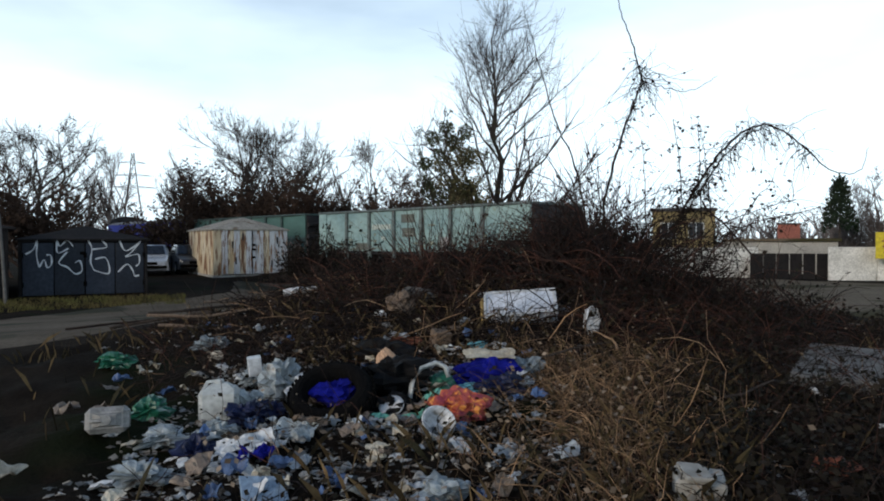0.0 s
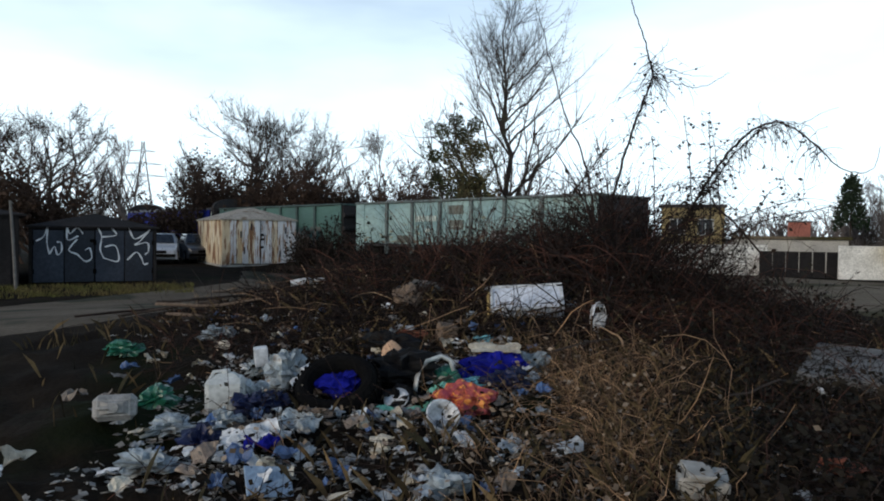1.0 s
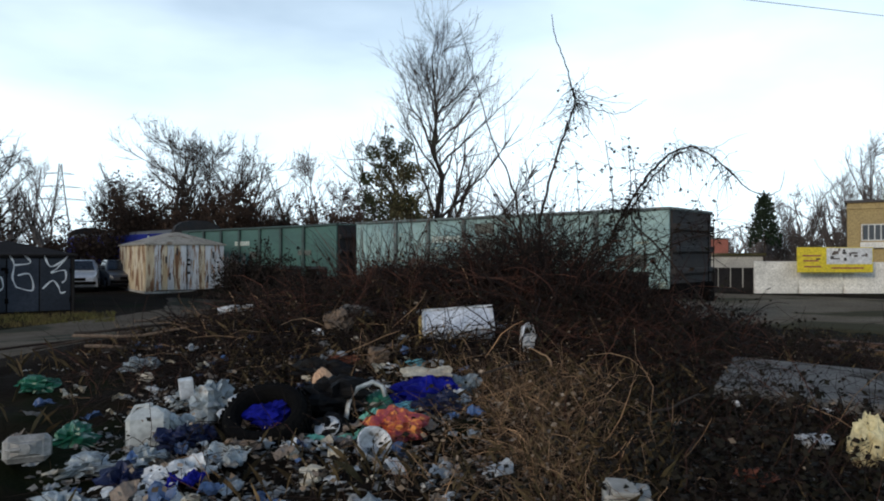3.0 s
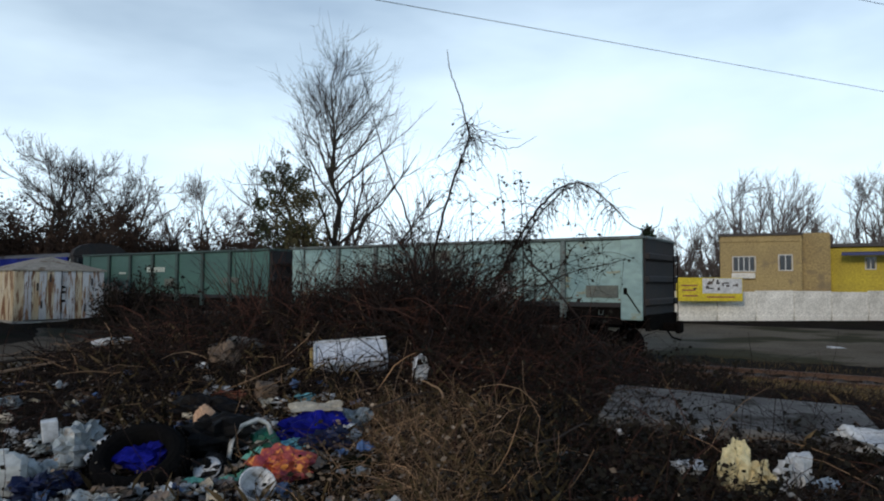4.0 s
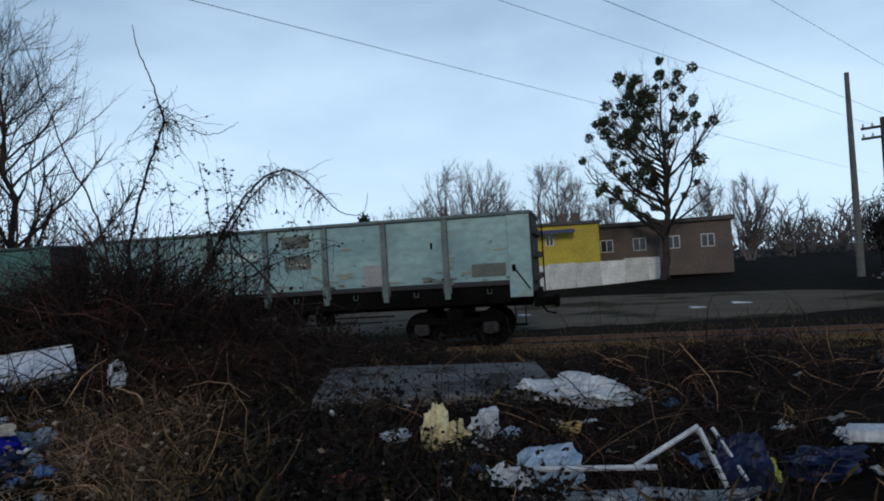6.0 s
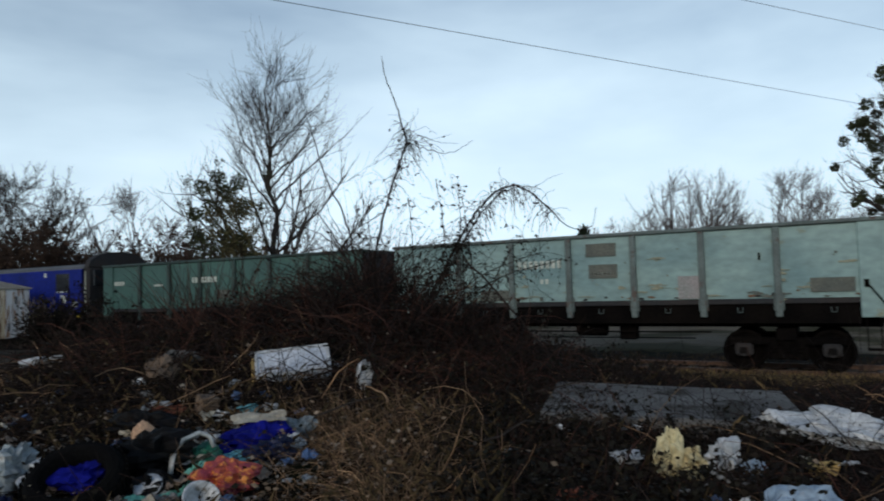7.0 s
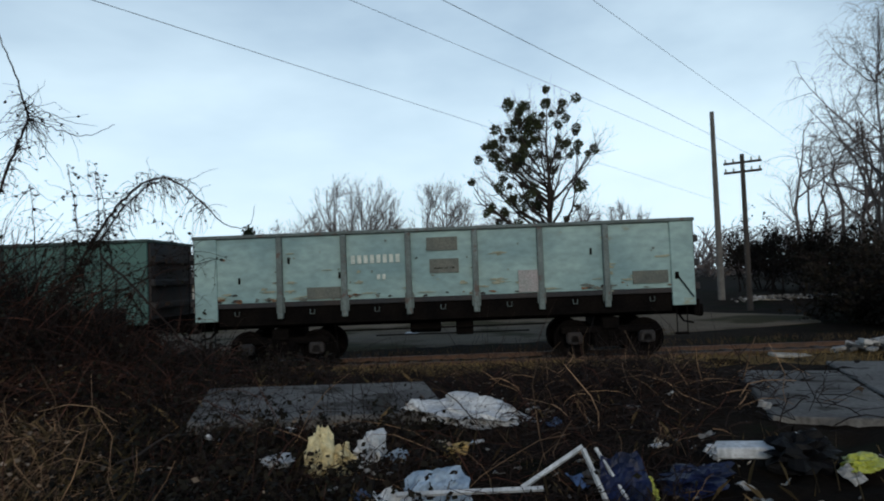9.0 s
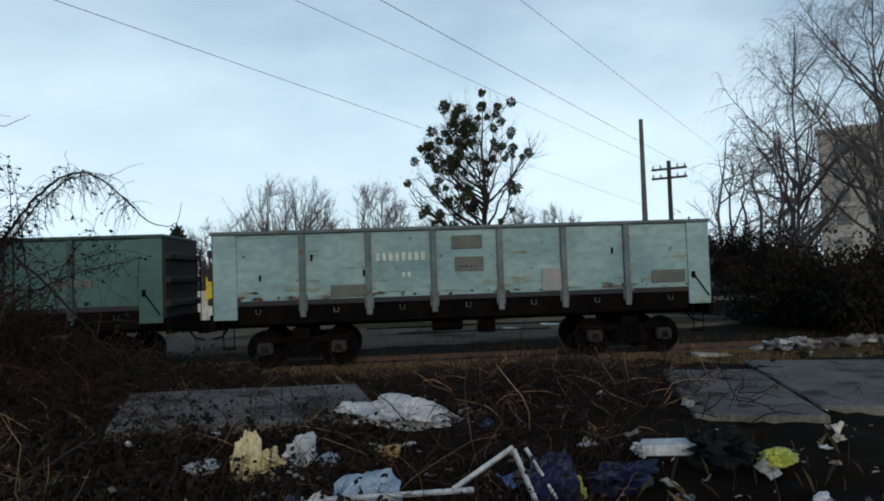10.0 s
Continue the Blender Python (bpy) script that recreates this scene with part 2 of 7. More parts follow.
REDROOF = material("faded_red_wall", (0.30, 0.10, 0.07), (0.23, 0.08, 0.06), 1, 0.85, 0.1, grain=8)
APART = material("pale_apartment_panel", (0.46, 0.43, 0.385), (0.39, 0.365, 0.33), 0.25, 0.9, 0.1, grain=3, grit=0.3)
POLEC = material("grey_pole", (0.13, 0.125, 0.115), (0.09, 0.085, 0.08), 2, 0.9, 0.2, grain=14)
WOODP = material("tarred_pole_wood", (0.045, 0.036, 0.03), (0.03, 0.026, 0.022), 2, 0.9, 0.2, grain=14)
WIRE = material("black_cable", (0.02, 0.02, 0.022), (0.028, 0.028, 0.03), 2, 0.6, 0, grain=14)
CARP = material("silver_car_paint", (0.42, 0.45, 0.50), (0.38, 0.41, 0.46), 1, 0.3, 0, grain=10, metal=0.2, clear=0.4)
CARDARK = material("dark_car_paint", (0.02, 0.022, 0.028), (0.025, 0.027, 0.033), 1, 0.3, 0, grain=10, clear=0.4)
RUBBER = material("black_rubber", (0.004, 0.004, 0.0045), (0.006, 0.0058, 0.0056), 5, 0.85, 0.3, grain=40, sheen=0.03)
LAMPG = material("headlamp_glass", (0.65, 0.66, 0.66), (0.5, 0.5, 0.5), 5, 0.15, 0, grain=10)

PL_WHITE = material("dirty_white_plastic", (0.58, 0.60, 0.62), (0.36, 0.38, 0.40), 7, 0.45, 0.2, grain=30, spots=(0.17, 0.15, 0.12), spot_at=0.62, spot_scale=6)
PL_GREY = material("cloudy_grey_film", (0.30, 0.345, 0.37), (0.11, 0.13, 0.14), 6, 0.35, 0.25, grain=30, spots=(0.045, 0.043, 0.04), spot_at=0.58, spot_scale=7)
PL_CLEAR = material("cloudy_canister", (0.44, 0.46, 0.455), (0.33, 0.35, 0.345), 4, 0.35, 0.1, grain=20, spots=(0.22, 0.20, 0.17), spot_at=0.64, spot_scale=6)
PL_NAVY = material("navy_film", (0.008, 0.014, 0.055), (0.006, 0.010, 0.030), 6, 0.5, 0.2, grain=30, sheen=0.25)
PL_BLUE = material("royal_blue_cloth", (0.007, 0.010, 0.21), (0.005, 0.007, 0.12), 5, 0.85, 0.3, grain=40, sheen=0.1)
PL_BLACK = material("black_film", (0.004, 0.004, 0.005), (0.008, 0.0078, 0.0078), 6, 0.6, 0.3, grain=30, sheen=0.1)
PL_GREEN = material("green_plastic", (0.012, 0.115, 0.065), (0.010, 0.080, 0.05), 5, 0.35, 0.1, grain=30)
PL_TEAL = material("pale_teal_film", (0.13, 0.40, 0.48), (0.10, 0.30, 0.38), 5, 0.4, 0.2, grain=30)
PL_MINT = material("mint_plastic", (0.16, 0.46, 0.36), (0.11, 0.36, 0.28), 5, 0.45, 0.1, grain=30)
PL_ORANGE = material("red_orange_net", (0.52, 0.10, 0.04), (0.22, 0.03, 0.06), 14, 0.7, 0.5, grain=60, spots=(0.72, 0.28, 0.06), spot_at=0.55, spot_scale=22)
PL_PEACH = material("peach_plush", (0.52, 0.33, 0.21), (0.44, 0.28, 0.18), 6, 0.9, 0.3, grain=50)
PL_CREAM = material("stained_cream_foam", (0.62, 0.55, 0.33), (0.50, 0.40, 0.20), 5, 0.8, 0.25, grain=30, spots=(0.66, 0.64, 0.55), spot_at=0.56, spot_scale=5)
PL_YELLOW = material("yellow_green_film", (0.42, 0.43, 0.05), (0.30, 0.33, 0.06), 6, 0.5, 0.2, grain=30)
PL_LBLUE = material("pale_blue_plastic", (0.30, 0.39, 0.50), (0.20, 0.28, 0.38), 5, 0.45, 0.1, grain=30)
CARD = material("wet_cardboard", (0.17, 0.12, 0.085), (0.12, 0.085, 0.06), 6, 0.9, 0.3, grain=30)
TERRA = material("red_brown_rag", (0.24, 0.07, 0.035), (0.16, 0.05, 0.03), 7, 0.9, 0.4, grain=40)
ENAMEL = material("white_enamel", (0.58, 0.62, 0.69), (0.48, 0.52, 0.59), 3, 0.35, 0.05, grain=20, spots=(0.24, 0.18, 0.12), spot_at=0.70, spot_scale=6)
OLDFOAM = material("yellowed_foam_edge", (0.50, 0.36, 0.13), (0.40, 0.27, 0.10), 5, 0.9, 0.3, grain=30)
LITTER = [material("litter_" + n, a, c, 9, 0.55, 0.2, grain=40, vary=0.3) for n, a, c in (
    ("pale", (0.62, 0.64, 0.66), (0.40, 0.41, 0.42)), ("film", (0.38, 0.41, 0.43), (0.20, 0.215, 0.225)), ("card", (0.20, 0.15, 0.11), (0.12, 0.09, 0.07)),
    ("blue", (0.06, 0.12, 0.26), (0.05, 0.08, 0.16)), ("grey", (0.26, 0.255, 0.245), (0.14, 0.138, 0.13)), ("cream", (0.55, 0.50, 0.40), (0.38, 0.33, 0.25)))]
CHIPS = material("small_rubbish", (0.30, 0.295, 0.285), (0.09, 0.085, 0.078), 3, 0.7, 0.1, grain=30, vary=0.8, island=True)
STONE = material("rubble_stone", (0.17, 0.155, 0.135), (0.09, 0.08, 0.07), 3, 0.9, 0.4, grain=25, vary=0.5, island=True)


# ------------------------------------------------------------------ mesh helpers
class Shape:
    """Collects vertices and faces of one mesh."""

    def __init__(self):
        self.v, self.f = [], []

    def add(self, v, f):
        k = len(self.v)
        self.v += [tuple(p) for p in v]
        self.f += [tuple(i + k for i in q) for q in f]
        return self

    def box(self, x0, x1, y0, y1, z0, z1, bev=0.0, m=None):
        """A box, its edges cut by bev."""
        if bev <= 0:
            v = [Vector((x, y, z)) for z in (z0, z1) for y in (y0, y1) for x in (x0, x1)]
            f = [(0, 2, 3, 1), (4, 5, 7, 6), (0, 1, 5, 4), (2, 6, 7, 3), (0, 4, 6, 2), (1, 3, 7, 5)]
        else:
            v, ids = [], {}
            for sx in (0, 1):
                for sy in (0, 1):
                    for sz in (0, 1):
                        for a in range(3):
                            p = [(x0, x1)[sx], (y0, y1)[sy], (z0, z1)[sz]]
                            for k, s in enumerate((sx, sy, sz)):
                                if k != a:
                                    p[k] += -bev if s else bev
                            ids[sx, sy, sz, a] = len(v)
                            v.append(Vector(p))
            f = []
            for a in range(3):
                b, c = (a + 1) % 3, (a + 2) % 3
                for s in (0, 1):
                    q = []
                    for tb, tc in ((0, 0), (1, 0), (1, 1), (0, 1)):
                        k = [0, 0, 0]
                        k[a], k[b], k[c] = s, tb, tc
                        q.append(ids[k[0], k[1], k[2], a])
                    f.append(tuple(q if s else q[::-1]))
                for tb in (0, 1):
                    for tc in (0, 1):
                        lo, hi = [0, 0, 0], [0, 0, 0]
                        hi[a], lo[b], hi[b], lo[c], hi[c] = 1, tb, tb, tc, tc
                        q = [ids[(*lo, b)], ids[(*hi, b)], ids[(*hi, c)], ids[(*lo, c)]]
                        f.append(tuple(q if tb == tc else q[::-1]))
            for sx in (0, 1):
                for sy in (0, 1):
                    for sz in (0, 1):
                        q = [ids[sx, sy, sz, a] for a in range(3)]
                        f.append(tuple(q if (sx + sy + sz) % 2 else q[::-1]))
        if m is not None:
            v = [m @ p for p in v]
        return self.add(v, f)

    def tube(self, pts, radii, sides=6, cap=True, flat=1.0):
        """A tube along pts; radii is one number or one for each point."""
        pts = [Vector(p) for p in pts]
        n = len(pts)
        if not hasattr(radii, "__len__"):
            radii = [radii] * n
        v, f = [], []
        for i, p in enumerate(pts):
            t = (pts[min(i + 1, n - 1)] - pts[max(i - 1, 0)]).normalized()
            a = t.cross(Vector((0.31, 0.17, 0.93)) if abs(t.z) < 0.9 else Vector((1, 0.2, 0)))
            a.normalize()
            c = t.cross(a)
            for k in range(sides):
                w = 2 * math.pi * k / sides
                v.append(p + radii[i] * (math.cos(w) * a + math.sin(w) * c * flat))
        for i in range(n - 1):
            for k in range(sides):
                j = (k + 1) % sides
                f.append((i * sides + k, i * sides + j, (i + 1) * sides + j, (i + 1) * sides + k))
        if cap:
            f += [tuple(range(sides))[::-1], tuple(range((n - 1) * sides, n * sides))]
        return self.add(v, f)

    def lathe(self, prof, sides=24, m=None):
        """A turned body about z from (radius, height) pairs."""
        v = [Vector((r * math.cos(2 * math.pi * k / sides), r * math.sin(2 * math.pi * k / sides), z)) for r, z in prof for k in range(sides)]
        f = [(i * sides + k, i * sides + (k + 1) % sides, (i + 1) * sides + (k + 1) % sides, (i + 1) * sides + k) for i in range(len(prof) - 1) for k in range(sides)]
        if m is not None:
            v = [m @ p for p in v]
        return self.add(v, f)

    def leaf(self, p, d, size, rng):
        """One small pointed leaf."""
        d = Vector(d).normalized()
        a = d.cross(Vector((rng.gauss(0, 1), rng.gauss(0, 1), rng.gauss(0, 1)))).normalized() * size * 0.35
        p = Vector(p)
        return self.add([p, p + d * size * 0.5 + a, p + d * size, p + d * size * 0.5 - a], [(0, 1, 2, 3)])

    def mesh(self, name, mat, smooth_it=False):
        me = bpy.data.meshes.new(name)
        me.from_pydata([tuple(p) for p in self.v], [], self.f)
        me.materials.append(mat)
        if smooth_it:
            me.polygons.foreach_set("use_smooth", [True] * len(me.polygons))
        me.update()
        return me


def thing(name, m, label, category, group="", kind=""):
    """An Empty at the base of a thing."""
    ob = new(name)
    ob.matrix_world = m
    return tagged(ob, label, category, group, kind)


def part(name, shape, mat, parent, label="", m=None, smooth_it=False, kind=""):
    ob = new(name, shape if isinstance(shape, bpy.types.Mesh) else shape.mesh(name, mat, smooth_it))
    ob.parent = parent
    if m is not None:
        ob.matrix_basis = m
    return tagged(ob, label, kind=kind)


def solo(name, shape, mat, m, label, category, group="", kind="", smooth_it=False):
    ob = new(name, shape if isinstance(shape, bpy.types.Mesh) else shape.mesh(name, mat, smooth_it))
    ob.matrix_world = m
    return tagged(ob, label, category, group, kind)


def polar(az, d, z=None):
    """A place by azimuth (degrees right of y) and distance; on the ground where no height is given."""
    x, y = d * math.sin(radians(az)), d * math.cos(radians(az))
    return Vector((x, y, rise(x, y) if z is None else z))


# ------------------------------------------------------------------ ground
def on_road(x, y):
    """How far inside the dirt road a place lies, 0 to 1."""
    best = 99.0
    for (ax, ay, aw), (bx, by, bw) in zip(ROAD[:-1], ROAD[1:]):
        dx, dy = bx - ax, by - ay
        u = min(1, max(0, ((x - ax) * dx + (y - ay) * dy) / (dx * dx + dy * dy)))
        best = min(best, math.hypot(x - ax - u * dx, y - ay - u * dy) - (aw + u * (bw - aw)))
    return smooth(0.5, -0.5, best)


ROAD = [(-24, 3.5, 3.6), (-11, 7.0, 4.0), (-7.6, 11.4, 3.4), (-6.0, 17, 3.0), (-4.8, 23, 2.5), (-6.5, 28, 2.2)]


def lumps(x, y):
    """Roughness of the ground."""
    r = math.hypot(x, y)
    a = 0.09 * smooth(1.5, 4, r) * (1 - smooth(16, 30, r)) * (1 - on_road(x, y))
    if a < 0.001:
        return 0.0
    return a * (noise.noise(Vector((x * 1.3, y * 1.3, 0))) + 0.6 * noise.noise(Vector((x * 3.7, y * 3.7, 5))) + 0.35 * noise.noise(Vector((x * 9, y * 9, 9))))


def ground_sheet():
    radii = [0.0, 0.5]
    while radii[-1] < 1500:
        radii.append(radii[-1] * (1.025 if radii[-1] < 20 else 1.06 if radii[-1] < 120 else 1.3))
    sides = 420
    v, f = [(0, 0, 0)], []
    for r in radii[1:]:
        for k in range(sides):
            w = 2 * math.pi * k / sides
            x, y = r * math.sin(w), r * math.cos(w)
            v.append((x, y, rise(x, y) + lumps(x, y)))
    f += [(0, 1 + (k + 1) % sides, 1 + k) for k in range(sides)]
    for i in range(len(radii) - 2):
        for k in range(sides):
            j = (k + 1) % sides
            f.append((1 + i * sides + k, 1 + i * sides + j, 1 + (i + 1) * sides + j, 1 + (i + 1) * sides + k))
    s = Shape()
    s.v, s.f = v, f
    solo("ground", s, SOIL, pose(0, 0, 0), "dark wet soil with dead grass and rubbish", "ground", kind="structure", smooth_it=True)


def ribbon(name, line, mat, label, lift=0.012, across=10, ragged=0.5):
    """A strip that follows the ground; line holds x, y and half-width."""
    s = Shape()
    rows = []
    for (ax, ay, aw), (bx, by, bw) in zip(line[:-1], line[1:]):
        n = max(2, int(math.hypot(bx - ax, by - ay) / 0.5))
        rows += [(ax + (bx - ax) * i / n, ay + (by - ay) * i / n, aw + (bw - aw) * i / n) for i in range(n)]
    rows.append(line[-1])
    for i, (x, y, w) in enumerate(rows):
        x2, y2, _ = rows[min(i + 1, len(rows) - 1)]
        x1, y1, _ = rows[max(i - 1, 0)]
        d = Vector((x2 - x1, y2 - y1)).normalized()
        for k in range(across + 1):
            u = (2 * k / across - 1) * w
            if k in (0, across):
                u *= 1 + ragged * 0.3 * noise.noise(Vector((x * 0.8, y * 0.8, k)))
            px, py = x + d.y * u, y - d.x * u
            edge = -0.05 if k in (0, across) else lift + 0.03 * noise.noise(Vector((px * 0.6, py * 0.6, 2)))
            s.v.append((px, py, rise(px, py) + edge))
    for i in range(len(rows) - 1):
        for k in range(across):
            a = i * (across + 1) + k
            s.f.append((a, a + across + 1, a + across + 2, a + 1))
    solo(name, s, mat, pose(0, 0, 0), label, "road", kind="structure", smooth_it=True)


ground_sheet()
ribbon("road", ROAD, DIRT, "packed pale dirt track with ruts", lift=0.03)
ribbon("road_far", [(*along(33, -60), 10.0), (*along(33, 0), 10.0), (*along(32, 9), 7.5), (*along(30, 15), 2.5)], ROADGREY, "worn grey-brown gravel yard beyond the rails", lift=0.03, across=24)

ribbon("berm", [(*along(15.1, -9), 0.7), (*along(15.1, -4), 1.4), (*along(15.1, 10), 1.5), (*along(15.0, 30), 1.4)], BERMSOIL, "low berm of yellow-brown earth beside the rails", lift=0.015, across=12, ragged=1.5)


# ------------------------------------------------------------------ railway
RAIL_Z = -0.44
NEAR = 17.69                 # the wagons' near side
MID = NEAR + 1.45


def track():
    tr = thing("railway_track", pose(*along(MID, 0), RAIL_Z, 0, 0, -math.degrees(AZ)), "rusty railway track on dirty sunken ballast", "railway track", kind="structure")
    s = Shape()
    for i in range(-90, 91):
        for k, y in enumerate((-2.6, -1.7, -0.8, 0.8, 1.7, 2.6)):
            s.v.append((i * 1.2, y, (-0.42, -0.16, -0.13, -0.13, -0.16, -0.42)[k] + 0.03 * noise.noise(Vector((i * 1.2, y, 0)))))
    s.f += [(i * 6 + k, i * 6 + 6 + k, i * 6 + 7 + k, i * 6 + 1 + k) for i in range(180) for k in range(5)]
    part("ballast", s, BALLAST, tr)
    for y in (-0.76, 0.76):
        s = Shape().box(-100, 100, y - 0.036, y + 0.036, -0.045, 0.0, 0.008).box(-100, 100, y - 0.01, y + 0.01, -0.13, -0.045).box(-100, 100, y - 0.07, y + 0.07, -0.15, -0.13)
        part("rail", s, RAILSTEEL, tr)
    me = Shape().box(-0.12, 0.12, -1.35, 1.35, -0.26, -0.11, 0.015).mesh("sleeper", WOODTIE)
    for i in range(-45, 75):
        part("sleeper", me, WOODTIE, tr, m=pose(i * 0.62 + 0.04 * math.sin(i * 7.1), 0, 0.01 * math.sin(i * 3.3), 0, 0, 0.8 * math.sin(i * 5)))


PILLARS = (2.2, 3.85, 5.5, 7.2, 8.85, 10.5)
TOP, FLOOR, HALF = 3.48, 1.50, 6.35


def wheelset(parent, x, r=0.475):
    s = Shape()
    for y in (-0.79, 0.79):
        g = 1 if y > 0 else -1
        m = pose(0, y, 0, 90, 0, 0)
        s.lathe([(0.09, -0.08), (0.17, -0.08), (0.20, -0.03), (r - 0.08, -0.03), (r - 0.06, -0.065), (r, -0.065), (r, 0.045), (r + 0.028, 0.05), (r + 0.028, 0.07), (r - 0.06, 0.07),
                 (r - 0.08, 0.02), (0.2, 0.02), (0.12, 0.08), (0.0, 0.08)] if g < 0 else
                [(0.0, -0.08), (0.12, -0.08), (0.2, -0.02), (r - 0.08, -0.02), (r - 0.06, -0.07), (r + 0.028, -0.07), (r + 0.028, -0.05), (r, -0.045), (r, 0.065), (r - 0.06, 0.065),
                 (r - 0.08, 0.03), (0.20, 0.03), (0.17, 0.08), (0.09, 0.08)], 20, m)
        for k in range(3):
            w = k * 2.094
            s.tube([(math.cos(w) * 0.2, y - 0.05 * g, math.sin(w) * 0.2), (math.cos(w) * 0.38, y - 0.05 * g, math.sin(w) * 0.38)], 0.018, 4)
    s.tube([(0, -0.8, 0), (0, 0.8, 0)], 0.08, 10)
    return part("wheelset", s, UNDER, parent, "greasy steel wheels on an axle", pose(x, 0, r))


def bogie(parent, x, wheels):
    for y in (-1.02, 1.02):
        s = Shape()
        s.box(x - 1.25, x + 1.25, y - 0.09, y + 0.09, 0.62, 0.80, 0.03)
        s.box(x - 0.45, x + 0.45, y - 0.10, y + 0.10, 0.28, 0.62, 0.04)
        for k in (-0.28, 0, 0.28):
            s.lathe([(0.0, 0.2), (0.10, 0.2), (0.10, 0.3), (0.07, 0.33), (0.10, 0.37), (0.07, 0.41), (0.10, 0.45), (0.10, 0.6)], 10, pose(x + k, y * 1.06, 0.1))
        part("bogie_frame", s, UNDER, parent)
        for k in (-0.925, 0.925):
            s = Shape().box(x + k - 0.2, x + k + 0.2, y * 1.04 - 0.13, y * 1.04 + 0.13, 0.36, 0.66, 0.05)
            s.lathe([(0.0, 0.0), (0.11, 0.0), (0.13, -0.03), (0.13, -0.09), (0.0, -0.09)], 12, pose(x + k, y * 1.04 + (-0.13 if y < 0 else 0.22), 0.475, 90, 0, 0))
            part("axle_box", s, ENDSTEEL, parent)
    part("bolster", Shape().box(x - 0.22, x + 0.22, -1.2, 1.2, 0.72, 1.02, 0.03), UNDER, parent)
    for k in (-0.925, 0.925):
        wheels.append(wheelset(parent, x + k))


def coupling(parent, x, g):
    s = Shape().box(x, x + 0.55 * g, -0.12, 0.12, 0.95, 1.18, 0.03) if g > 0 else Shape().box(x + 0.55 * g, x, -0.12, 0.12, 0.95, 1.18, 0.03)
    s.box(x + (0.45 if g > 0 else -0.62), x + (0.62 if g > 0 else -0.45), -0.2, 0.16, 0.90, 1.24, 0.05)
    part("coupler", s, UNDER, parent, "heavy knuckle coupler")
    s = Shape().tube([(x, 0.35, 1.1), (x + 0.25 * g, 0.36, 0.75), (x + 0.5 * g, 0.3, 0.7)], 0.03, 6)
    part("brake_hose", s, RUBBER, parent)


def stain(x, z, a, b):
    """An uneven worn spot on a wagon's near side, about a x b."""
    rng = random.Random(int(x * 1000 + z * 77))
    n, s = 16, Shape()
    rim = []
    for k in range(n):
        w, r = 2 * math.pi * k / n, rng.uniform(0.3, 1.1)
        rim.append((x + math.cos(w) * r * a / 2, z + math.sin(w) * r * b / 2))
    s.v += [(px, -1.444, pz) for px, pz in rim] + [(px, -1.38, pz) for px, pz in rim]
    s.f += [tuple(range(n))] + [(i, n + i, n + (i + 1) % n, (i + 1) % n) for i in range(n)]
    return s


